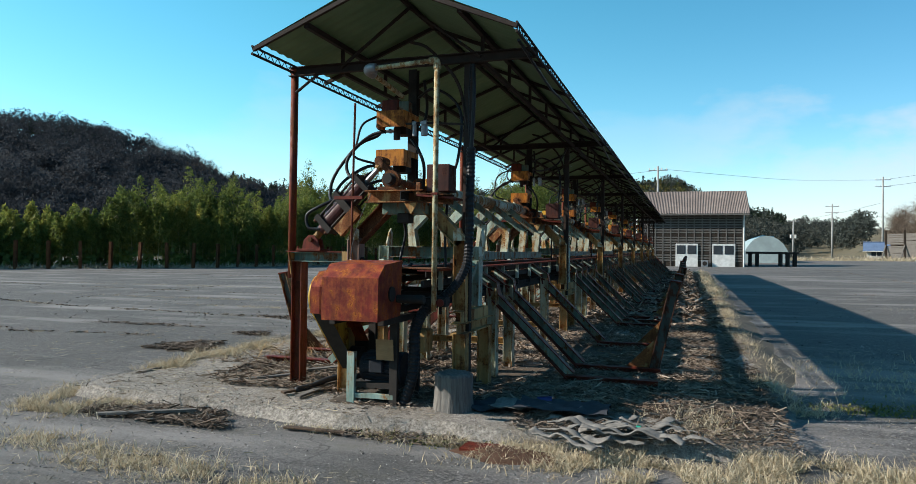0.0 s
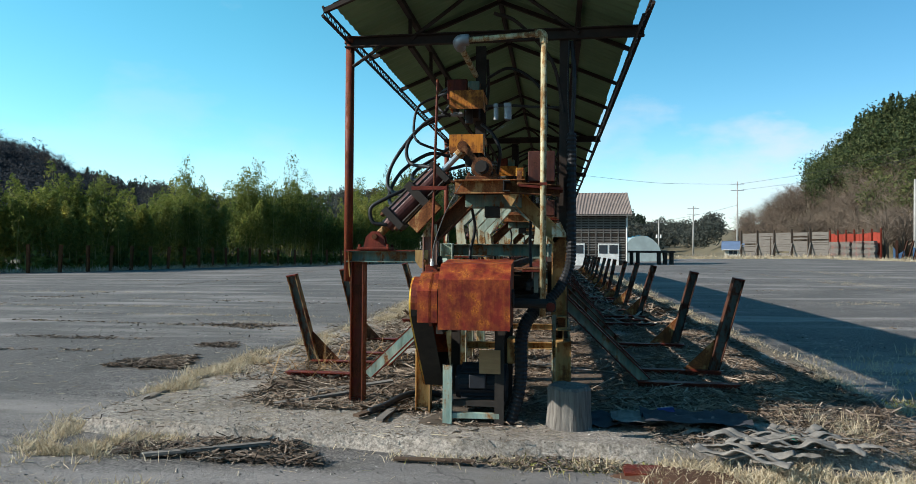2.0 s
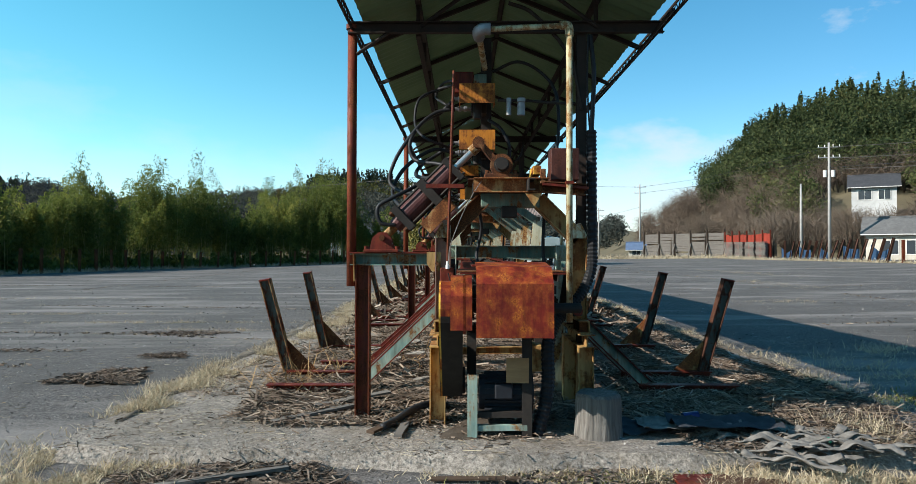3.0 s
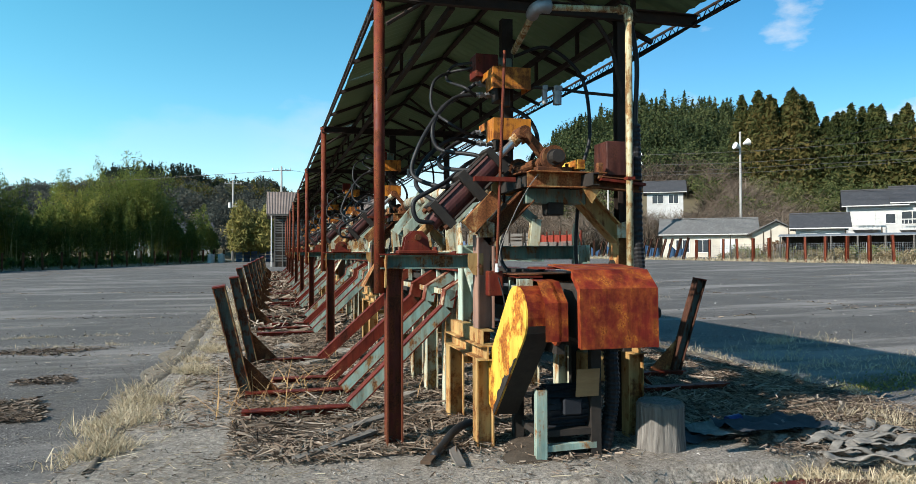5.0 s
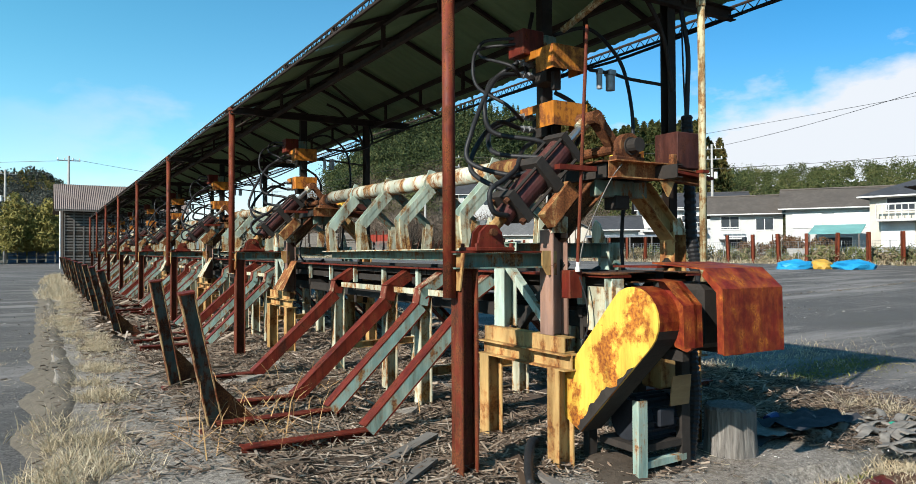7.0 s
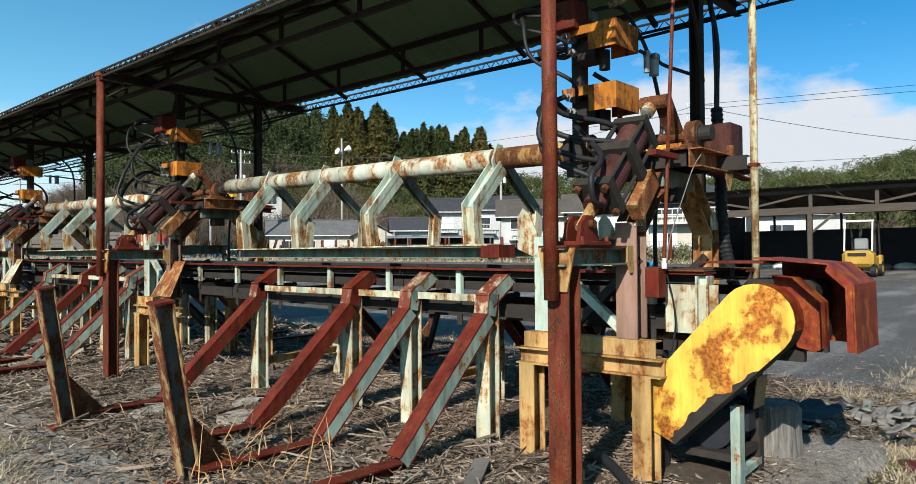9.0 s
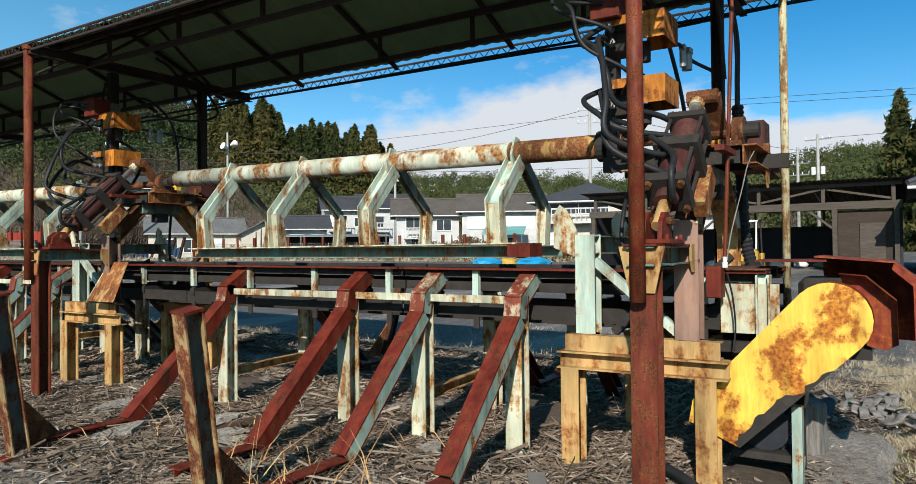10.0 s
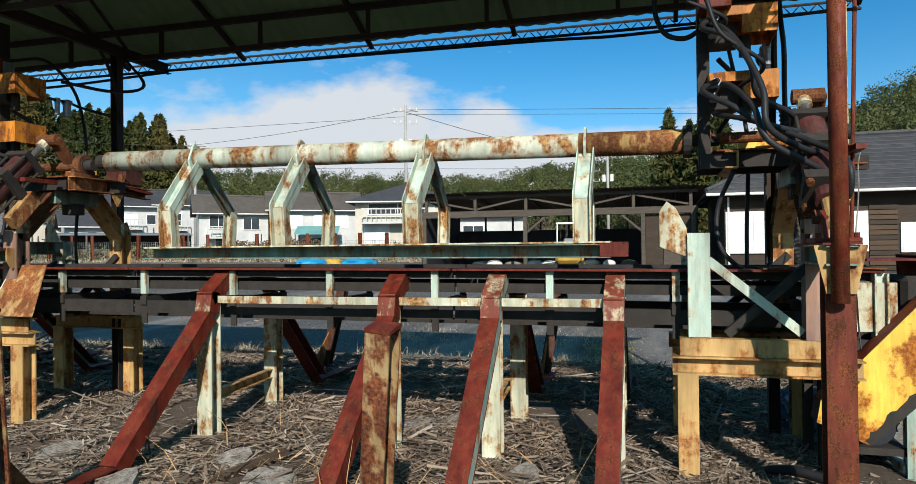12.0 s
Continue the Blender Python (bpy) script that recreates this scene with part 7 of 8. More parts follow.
bare_wood("bare_wood", 36, 88, 260, 80, 5, 9, "leafless trees on the slope behind the houses", -0.1, 0.5)
wood("evergreen_wood", 52, 88, 520, 400, M_WOODS, 6, 11, 0.50, "mixed wood on the low ridge")
wood("evergreen_wood", 86, 112, 330, 620, M_WOODS, 6, 11, 0.42, "dense evergreen wood behind the timber house")
# this slope's shade and haze are put into the leaf colours
wood("hazed_wood", -58, -30, 640, 420, M_DISTANT, 6, 11, 0.52, "dark wooded hillside with shade and haze in its colour")
bare_wood("bare_wood", -42, -34, 110, 90, 8, 12, "leafless trees along the ridge", 0.7, 1.0)
bare_wood("bare_wood", -58, -42, 150, 90, 7, 11, "leafless trees coloured with the slope's shade and haze", 0.0, 0.7, M_DISTANT)
wood("hazed_wood", -32, 13, 900, 210, M_FARHILL, 7, 12, 0.85, "far wooded hills beyond the yard, haze put into their colour")
wood("evergreen_wood", -15, 3, 300, 200, M_CEDAR, 7, 12, 0.75, "far mixed wood on the hill", 0.5, 1.02)



def conifer_wood(name, b0, b1, n, per, hmin, hmax, size, label, f0, f1, mat=None):
    """Far pointed conifers: cones of small sprays."""
    p = land_points(b0, b1, n, f0, f1)
    out = []
    for (x, y, z), h in zip(p, rng.uniform(hmin, hmax, n)):
        f = rng.beta(1.0, 1.3, per)
        an = rng.uniform(0, 2 * math.pi, per)
        rad = (1.0 - f) * h * 0.24 * rng.uniform(0.4, 1.0, per)
        out.append(np.stack([x + np.cos(an) * rad, y + np.sin(an) * rad, z + f * h], axis=1))
    return quads(name, leaf_tris(np.concatenate(out), size, 1.6, 0.3), mat or M_CONIFER, None, label, "woods")


conifer_wood("conifer_wood", -12.5, -5.5, 150, 130, 11, 17, 1.0, "dark conifers on the crest of the far hill", 0.82, 1.0)
conifer_wood("conifer_wood", -5.5, 0.5, 110, 130, 7, 11, 1.0, "dark conifers on the crest of the far hill", 0.75, 1.0)
conifer_wood("conifer_wood", 3.5, 7.5, 130, 130, 8, 12, 1.0, "dark conifer wood on the low hill", 0.4, 1.0)
conifer_wood("conifer_wood", 22, 40, 210, 420, 9, 13, 0.5, "dark pointed conifers on the near hill", 0.45, 1.0, M_HILLWOOD)
conifer_wood("conifer_wood", -50, -45, 26, 150, 6, 9, 0.5, "dark conifers along the shaded ridge", 0.85, 1.0)
conifer_wood("conifer_wood", -36, -32, 30, 130, 7, 11, 0.8, "dark conifers on the far crest", 0.8, 1.0)

# bamboo belt behind the yard posts
LINE = [(-52, 24), (-44, 35.5), (-37.5, 46), (-36.0, 58), (-34.5, 72), (-27.5, 86), (-18.5, 97), (-12, 108)]
HGT = [4.0, 4.2, 6.5, 7.6, 9.6, 10.8, 11.6, 7.5]


def belt(n, d0, d1):
    seg = [math.dist(a, b_) for a, b_ in zip(LINE, LINE[1:])]
    tot = sum(seg)
    out = []
    for _ in range(n):
        s = rng.uniform(0, tot)
        i = 0
        while s > seg[i]:
            s -= seg[i]
            i += 1
        t = s / seg[i]
        a, b_ = LINE[i], LINE[i + 1]
        nx, ny = -(b_[1] - a[1]) / seg[i], (b_[0] - a[0]) / seg[i]
        d = rng.uniform(d0, d1)
        out.append((a[0] + (b_[0] - a[0]) * t + nx * d, a[1] + (b_[1] - a[1]) * t + ny * d, HGT[i] + (HGT[i + 1] - HGT[i]) * t))
    return out


culms, leaves, stems = [], [], belt(1150, 0.3, 6.5)
for x, y, hh in stems:
    clump = 0.78 + 0.50 * noise.noise((x * 0.20, y * 0.20, 0.3)) + 0.22 * noise.noise((x * 0.6, y * 0.6, 2.3))
    h = hh * clump * rng.uniform(0.66, 1.02) * (1.22 if rng.uniform() < 0.16 else 1.0)
    z = ground_z(x, y)
    lean = rng.normal(0, 0.06, 2)
    prev = None
    steps = 5
    for i in range(steps + 1):
        f = i / steps
        p = np.array([x + lean[0] * h * f * f * 1.5, y + lean[1] * h * f * f * 1.5, z + h * f])
        if prev is not None:
            w = 0.05 * (1 - f * 0.8)
            culms.append([prev + (-w, 0, 0), prev + (w, 0, 0), p + (w * 0.85, 0, 0), p + (-w * 0.85, 0, 0)])
            culms.append([prev + (0, -w, 0), prev + (0, w, 0), p + (0, w * 0.85, 0), p + (0, -w * 0.85, 0)])
        prev = p
    nl = 400
    f = rng.beta(2.2, 1.5, nl) * 0.80 + 0.24
    r = 0.25 + 0.75 * np.sin(np.clip(f, 0, 1) * math.pi) ** 0.8
    an = rng.uniform(0, 2 * math.pi, nl)
    rad = r * rng.uniform(0.2, 1.0, nl) * h * 0.15
    leaves.append(np.stack([x + lean[0] * h * f * f * 1.5 + np.cos(an) * rad, y + lean[1] * h * f * f * 1.5 + np.sin(an) * rad, z + h * f - rad * 0.15], axis=1))
quads("bamboo_culms", np.array(culms), M_CULM, None, "pale green and yellow bamboo culms", "bamboo")
quads("bamboo_leaves", leaf_tris(np.concatenate(leaves), 0.115, 3.2, 0.6), M_BAMBOO, None, "drooping green and yellow-green bamboo foliage", "bamboo")
# brushwood under the bamboo and by the barn
br = belt(260, 0.2, 2.2)
c = crowns([(x, y, ground_z(x, y) - 0.4) for x, y, _ in br], rng.uniform(0.8, 2.2, 260), rng.uniform(0.6, 1.4, 260), 60, 0.3)
quads("undergrowth", leaf_quads(c, 0.28, 1.6), M_BAMBOO, None, "low green undergrowth along the yard edge", "undergrowth")
pts = [(rng.uniform(-9.5, -4.5), rng.uniform(96, 112)) for _ in range(90)]
c = crowns([(x, y, 0.5) for x, y in pts], rng.uniform(4.5, 8.5, 90), rng.uniform(1.0, 1.8, 90), 650, 0.4)
M_YBAMB = by_island("yellow_bamboo_leaves", [(0.07, 0.075, 0.018), (0.17, 0.15, 0.04), (0.28, 0.225, 0.07)], 0.65, 0.3, 0.4)
quads("yellow_bamboo", leaf_tris(c, 0.17, 3.0, 0.5), M_YBAMB, None, "yellowing bamboo stand beside the barn", "bamboo")


# cedars: tapered trunk, tiers of drooping sprays


def build_cedar(h, seed):
    r_ = np.random.default_rng(seed)
    c = thing("cedar_tree", (0, 0, 0), "tall brown-green conical cedar", "cedar", "cedars on the hill")
    bm = bmesh.new()
    bmesh.ops.create_cone(bm, cap_ends=True, segments=8, radius1=0.35, radius2=0.04, depth=h * 0.97, matrix=Matrix.Translation((0, 0, h * 0.485)))
    part("trunk", bm, M_TRUNK, c)
    n = 4800
    f = r_.beta(1.1, 1.25, n) * 0.90 + 0.10
    tier = np.round(f * 26) / 26
    rad = (1.01 - tier) ** 0.85 * h * 0.25 * (0.9 + 0.14 * np.sin(tier * 90)) * r_.uniform(0.35, 1.05, n)
    an = r_.uniform(0, 2 * math.pi, n)
    lob = 1 + 0.25 * np.sin(an * 3 + tier * 40)
    cent = np.stack([np.cos(an) * rad * lob, np.sin(an) * rad * lob, f * h - rad * 0.25], axis=1)
    quads("crown", leaf_tris(cent, h * 0.026, 1.9, 0.5), M_CEDAR, c, "", "", "")
    return c


cedars = [build_cedar(20, 1), build_cedar(20, 2)]
spots = []
for i in range(23):
    t = 0.48 + 0.52 * i / 22
    spots.append((78 + 16 * t + rng.uniform(-2, 2), 126 - 12 * t + rng.uniform(-3, 3), 31.5 + rng.uniform(-2.0, 2.0) - (1.5 if i in (4, 9) else 0)))
for i in range(31):
    t = i / 30
    spots.append((95.5 + 14.5 * t + rng.uniform(-2, 2), 113 - 14.5 * t + rng.uniform(-3, 3), 27.5 + rng.uniform(-2.8, 1.6)))
for i in range(26):
    t = 0.36 + 0.64 * i / 25
    spots.append((82 + 32 * t + rng.uniform(-2, 2), 128 - 28 * t + rng.uniform(-3, 3), 29.0 - 4 * t + rng.uniform(-2.5, 1.0)))
for x, y, tp in [(88, 5.0, 19.5), (86, 2.5, 17.5), (83.5, 0.8, 19.5), (82, -0.8, 18.6), (90, 3, 17), (84, -2.5, 15)]:
    spots.append((x, y, tp))
for i, (x, y, tp) in enumerate(spots):
    src = cedars[i % 2]
    r = math.hypot(x - CENTRE[0], y - CENTRE[1])
    zg = land(math.degrees(math.atan2(x - CENTRE[0], y - CENTRE[1])), r)[2] - 1.0
    hgt = max(11.0, tp - zg)
    m = Matrix.Translation((x, y, tp - hgt)) @ Matrix.Rotation(rng.uniform(0, 6), 4, "Z")
    sc = hgt / 20
    if i < 2:
        ob = src
        ob.matrix_basis = m @ Matrix.Scale(sc, 4)
    else:
        ob = copy_thing(src, m)
        ob.scale = (sc * 1.02, sc * 1.02, sc)

# shrubs by the right fence and before the houses
sp_ = [(37.5 + rng.uniform(-0.8, 1.5), rng.uniform(22, 62)) for _ in range(70)]
c = crowns([(x, y, ground_z(x, y) - 0.2) for x, y in sp_], rng.uniform(0.5, 1.3, 70), rng.uniform(0.5, 1.0, 70), 130, 0.2)
quads("fence_weeds", leaf_quads(c, 0.055, 5.0), M_WEED, None, "dry weeds along the wire fence", "weeds")
rb = [(39.5, 55), (40, 54), (44, 37), (45, 36), (46, 37.5), (45.5, 34.5), (43.5, 39)]
for i, (x, y) in enumerate(rb):
    sb = thing("shrub", (x, y, ground_z(x, y)), "reddish brown garden shrub", "shrub", "garden shrubs")
    cc = crowns([(0, 0, -0.2)], [2.0], [1.1], 900, 0.2)
    quads("crown", leaf_quads(cc, 0.11, 1.6), by_island("russet_leaves", [(0.07, 0.035, 0.02), (0.12, 0.065, 0.035), (0.09, 0.08, 0.035)], 0.8, 1.0, 0.3) if i == 0 else bpy.data.materials["russet_leaves"], sb, "", "", "")
    bm = bmesh.new()
    rod((x, y, ground_z(x, y)), (x, y, ground_z(x, y) + 1.2), 0.06, 6, bm)
    part("stem", bm, M_TRUNK, sb)


# bare garden trees before the houses
M_TWIG = plain("grey_twigs", (0.20, 0.165, 0.135), (0.12, 0.095, 0.075), 6, 0.9)


def bare_tree(x, y, h, seed):
    r_ = np.random.default_rng(seed)
    z = ground_z(x, y)
    tr = thing("bare_tree", (x, y, z), "leafless grey garden tree with fine twigs", "tree", "bare garden trees")
    bm = bmesh.new()
    bmesh.ops.create_cone(bm, cap_ends=True, segments=7, radius1=0.13, radius2=0.05, depth=h * 0.5, matrix=Matrix.Translation((x, y, z + h * 0.25)))
    part("trunk", bm, M_TRUNK, tr)
    qs = []

    def limb(p, d, ln, w, lev):
        e = p + d * ln
        s = np.cross(d, r_.normal(size=3))
        s *= w / (np.linalg.norm(s) + 1e-9)
        qs.append([p - s, p + s, e + s * 0.6, e - s * 0.6])
        if lev == 0:
            return
        for k in range(5 if lev > 1 else 4):
            q = p + d * ln * r_.uniform(0.35, 1.0)
            v = d + r_.normal(0, 0.5, 3) + np.array([0, 0, 0.15])
            limb(q, v / np.linalg.norm(v), ln * r_.uniform(0.45, 0.7), w * 0.55, lev - 1)

    for k in range(8):
        a = r_.uniform(0, 2 * math.pi)
        v = np.array([math.cos(a) * 0.7, math.sin(a) * 0.7, 1.0])
        limb(np.array([x, y, z + h * r_.uniform(0.2, 0.5)]), v / np.linalg.norm(v), h * 0.32, 0.04, 3)
    quads("limbs", np.array(qs), M_TWIG, tr, "", "", "stuff")


for k, (x, y, h) in enumerate([(47.5, 51.5, 5.6), (44.0, 62.5, 5.5), (46.5, 64.5, 6.5), (50, 66, 7.0), (41.5, 58.5, 4.2), (49.5, 41.5, 4.2), (43.0, 66.5, 5.0), (53, 70, 7.5), (30.5, 112, 6.5), (34.5, 108, 7.5), (38, 103, 6.5), (41, 99, 7.0)]):
    bare_tree(x, y, h, 40 + k)
# green garden weeds behind the fence
sp_ = [(38.3 + rng.uniform(-0.8, 2.5), rng.uniform(22, 62)) for _ in range(120)]
c = crowns([(x, y, ground_z(x, y) - 0.3) for x, y in sp_], rng.uniform(0.5, 1.6, 120), rng.uniform(0.4, 1.0, 120), 120, 0.2)
quads("garden_weeds", leaf_tris(c, 0.13, 3.0), M_GWEED, None, "green and tan weeds behind the wire fence", "weeds")

# ---- bark litter, grass, loose things on the ground ----


def chips(n, where, lmin, lmax, wmin, wmax, zfun, tilt=0.25, lift=0.03):
    """Flat curled strips of bark: two joined quads each, given as separate four-cornered pieces."""
    p = where(n)
    L = rng.uniform(lmin, lmax, n) ** 1.0
    W = rng.uniform(wmin, wmax, n)
    an = rng.uniform(0, 2 * math.pi, n)
    up = rng.normal(0, tilt, n)
    d = np.stack([np.cos(an) * np.cos(up), np.sin(an) * np.cos(up), np.sin(up)], axis=1)
    roll = rng.normal(0, 0.6, n)
    s = np.stack([-np.sin(an) * np.cos(roll), np.cos(an) * np.cos(roll), np.sin(roll)], axis=1)
    z = np.array([zfun(x, y) for x, y in p]) + rng.uniform(0.004, lift, n) + np.abs(np.sin(up)) * L * 0.5
    c = np.stack([p[:, 0], p[:, 1], z], axis=1)
    a, b_ = d * (L * 0.5)[:, None], s * (W * 0.5)[:, None]
    k = rng.uniform(0.4, 1, (n, 1))
    return np.stack([c - a - b_, c + a - b_ * k, c + a * rng.uniform(0.8, 1.0, (n, 1)) + b_ * k, c - a * rng.uniform(0.8, 1.0, (n, 1)) + b_], axis=1)


def patchy(x0, x1, y0, y1, scale=0.9, cut=0.0, seed=0.0):
    def f(n):
        out = []
        while len(out) < n:
            x, y = rng.uniform(x0, x1), rng.uniform(y0, y1)
            if noise.noise((x * scale, y * scale, seed)) + 0.35 * noise.noise((x * 4, y * 4, seed)) > cut - 0.1 + rng.normal(0, 0.15):
                out.append((x, y))
        return np.array(out)
    return f


def sz_(x, y):
    return slab_z(y)


def gz_(x, y):
    return ground_z(x, y)


def vz_(x, y):
    """The sunken verges beside the strip."""
    return slab_z(y) - 0.045


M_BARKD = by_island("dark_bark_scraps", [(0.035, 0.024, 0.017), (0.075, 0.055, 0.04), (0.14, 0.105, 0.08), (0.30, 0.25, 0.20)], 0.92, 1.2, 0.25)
near = patchy(-4.75, 0.45, 5.95, 13.5, 0.9, -0.08, 1.0)
quads("bark_litter", chips(70000, near, 0.02, 0.13, 0.003, 0.013, sz_, 0.22, 0.035), M_BARK, None, "grey-brown bark strips and chips littering the concrete", "bark")
quads("bark_litter", chips(2100, near, 0.12, 0.40, 0.006, 0.024, sz_, 0.10, 0.05), M_BARK, None, "long curled bark strips lying on the litter", "bark")
quads("bark_litter", chips(1300, patchy(-4.75, -2.6, 5.95, 10.5, 1.1, 0.0, 21.0), 0.08, 0.30, 0.006, 0.020, sz_, 0.12, 0.06), M_BARKD, None, "dark flat bark slabs on the litter", "bark")
farp = patchy(-4.9, 0.5, 13, 46, 0.5, -0.1, 3.0)
quads("bark_litter", chips(22000, farp, 0.08, 0.40, 0.015, 0.06, sz_, 0.2, 0.04), M_BARK, None, "bark litter further along the line", "bark")


def blob(cx, cy, rx, ry):
    def f(n):
        a = rng.uniform(0, 2 * math.pi, n)
        r = np.sqrt(rng.uniform(0, 1, n)) * (1 + 0.25 * np.sin(a * 3 + cx * 5) + 0.15 * np.sin(a * 7))
        return np.stack([cx + np.cos(a) * r * rx, cy + np.sin(a) * r * ry], axis=1)
    return f


for cx, cy, rx, ry, n, zf, ln in [(-4.25, 4.93, 0.68, 0.24, 1300, gz_, 0.26), (-3.25, 6.35, 1.0, 0.55, 3200, sz_, 0.30), (-6.86, 8.42, 0.45, 0.46, 1700, gz_, 0.16), (-6.85, 10.05, 0.30, 0.25, 350, gz_, 0.12), (-0.9, 6.6, 0.9, 0.6, 1800, sz_, 0.25), (-2.55, 5.75, 0.5, 0.3, 350, sz_, 0.10), (-2.0, 4.98, 0.7, 0.14, 260, gz_, 0.12), (-7.6, 12.6, 0.8, 0.25, 500, gz_, 0.14), (-9.5, 10.5, 1.2, 0.12, 350, gz_, 0.10)]:
    quads("bark_heap", chips(int(n * 2.4), blob(cx, cy, rx, ry), 0.02, ln * 0.7, 0.004, 0.015, zf, 0.16, 0.035), M_BARK if zf is sz_ else M_BARKD, None, "heap of dark bark scraps on the yard", "bark")
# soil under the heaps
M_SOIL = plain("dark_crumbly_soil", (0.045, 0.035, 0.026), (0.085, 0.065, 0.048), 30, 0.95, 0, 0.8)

M_MULCH = plain("bark_mulch", (0.15, 0.11, 0.08), (0.06, 0.043, 0.031), 60, 0.95, 0, 1.0)


def soil(name, cx, cy, rx, ry, h, zf, label, mat):
    bm = bmesh.new()
    rings = []
    for j in range(7):
        f = j / 6
        ring = []
        for i in range(40):
            a = 2 * math.pi * i / 40
            k = f * (1 + 0.5 * noise.noise((math.cos(a) * 1.9 + cx, math.sin(a) * 1.6 + cy, 0)))
            x, y = cx + math.cos(a) * rx * k, cy + math.sin(a) * ry * k
            ring.append(bm.verts.new((x, y, zf(x, y) + h * (1 - f ** 1.6) - 0.012 * (f == 1) + 0.35 * h * noise.noise((x * 6, y * 6, 0)) * (1 - f))))
        rings.append(ring)
    for ra, rb in zip(rings, rings[1:]):
        for i in range(40):
            try:
                bm.faces.new((ra[i], ra[(i + 1) % 40], rb[(i + 1) % 40], rb[i]))
            except ValueError:
                pass
    bmesh.ops.remove_doubles(bm, verts=bm.verts[:], dist=0.0005)
    bmesh.ops.recalc_face_normals(bm, faces=bm.faces[:])
    return solo(name, bm, mat, label, "soil", "structure", smooth=True)


soil("soil", -2.68, 5.82, 0.40, 0.34, 0.06, sz_, "dark crumbly soil heap under the drive", M_SOIL)
soil("soil", -6.86, 8.42, 0.47, 0.48, 0.02, gz_, "dark soil filling a hollow in the asphalt", M_SOIL)
soil("soil", -4.25, 4.93, 0.62, 0.20, 0.03, gz_, "dark soil along the broken kerb", M_SOIL)
for cx, cy, rx, ry in [(-3.7, 6.7, 1.0, 0.75), (-2.3, 7.3, 1.3, 1.1), (-3.6, 8.5, 0.9, 1.1), (-1.2, 7.2, 0.95, 0.9), (-1.4, 9.4, 1.1, 1.4), (-2.9, 10.2, 1.2, 1.2), (-3.8, 11.8, 0.9, 1.3), (-2.0, 12.6, 1.5, 1.5), (-3.2, 15.5, 1.6, 2.2), (-1.2, 16.5, 1.0, 2.5), (-2.6, 21, 2.0, 3.5), (-2.5, 29, 2.1, 5.0), (-2.5, 39, 2.1, 5.5), (-0.1, 7.9, 0.5, 0.8), (0.05, 9.6, 0.45, 1.1), (0.0, 12.2, 0.5, 1.6), (0.0, 16, 0.5, 2.2), (0.0, 21, 0.5, 3.0), (0.0, 28, 0.5, 4.5), (0.0, 38, 0.5, 6.0)]:
    soil("soil", cx, cy, rx, ry, 0.014, sz_, "brown crumbled bark mulch on the concrete", M_MULCH)
for k in range(12):
    soil("soil", 0.32 + 0.08 * math.sin(k * 2.1), 7.8 + 3.1 * k, 0.44, 1.9, 0.012, sz_, "brown crumbled bark mulch on the concrete", M_MULCH)
quads("bark_litter", chips(7000, patchy(-0.1, 0.75, 6.8, 26, 1.3, -0.1, 31.0), 0.02, 0.12, 0.004, 0.016, sz_, 0.2, 0.03), M_BARKD, None, "dark bark scraps along the east edge", "bark")
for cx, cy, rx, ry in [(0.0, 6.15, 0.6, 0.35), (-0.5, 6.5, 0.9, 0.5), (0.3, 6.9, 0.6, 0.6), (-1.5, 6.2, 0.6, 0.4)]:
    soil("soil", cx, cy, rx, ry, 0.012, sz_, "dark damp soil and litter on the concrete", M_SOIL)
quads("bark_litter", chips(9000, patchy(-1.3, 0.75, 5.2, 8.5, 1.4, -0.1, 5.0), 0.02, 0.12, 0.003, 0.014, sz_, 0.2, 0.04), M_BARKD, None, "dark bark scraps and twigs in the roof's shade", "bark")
soil("soil", -1.2, 4.85, 0.45, 0.2, 0.05, gz_, "rusty brown soil by the kerb", plain("rusty_soil", (0.11, 0.055, 0.032), (0.06, 0.035, 0.024), 40, 0.95, 0, 0.8))


def grass(name, pts, hmin, hmax, label, zf, mat=M_STRAW, flat=0.8, w=0.0030):
    n = len(pts)
    h = rng.uniform(hmin, hmax, n)
    lean = rng.normal(0, flat, (n, 2))
    z = np.array([zf(x, y) for x, y in pts])
    b_ = np.stack([pts[:, 0], pts[:, 1], z - 0.005], axis=1)
    d = np.stack([lean[:, 0], lean[:, 1], np.ones(n)], axis=1)
    d /= np.linalg.norm(d, axis=1, keepdims=True)
    mid = b_ + d * (h * 0.55)[:, None]
    d2 = d + np.stack([lean[:, 0] * 0.6, lean[:, 1] * 0.6, -np.abs(rng.normal(0, 0.5, n))], axis=1)
    d2 /= np.linalg.norm(d2, axis=1, keepdims=True)
    tip = mid + d2 * (h * 0.5)[:, None]
    an = rng.uniform(0, math.pi, n)
    s = np.stack([np.cos(an), np.sin(an), np.zeros(n)], axis=1) * (w * rng.uniform(0.6, 1.5, n))[:, None]
    q1 = np.stack([b_ - s, b_ + s, mid + s * 0.8, mid - s * 0.8], axis=1)
    q2 = np.stack([mid - s * 0.8, mid + s * 0.8, tip + s * 0.15, tip - s * 0.15], axis=1)
    return quads(name, np.concatenate([q1, q2]), mat, None, label, "grass")


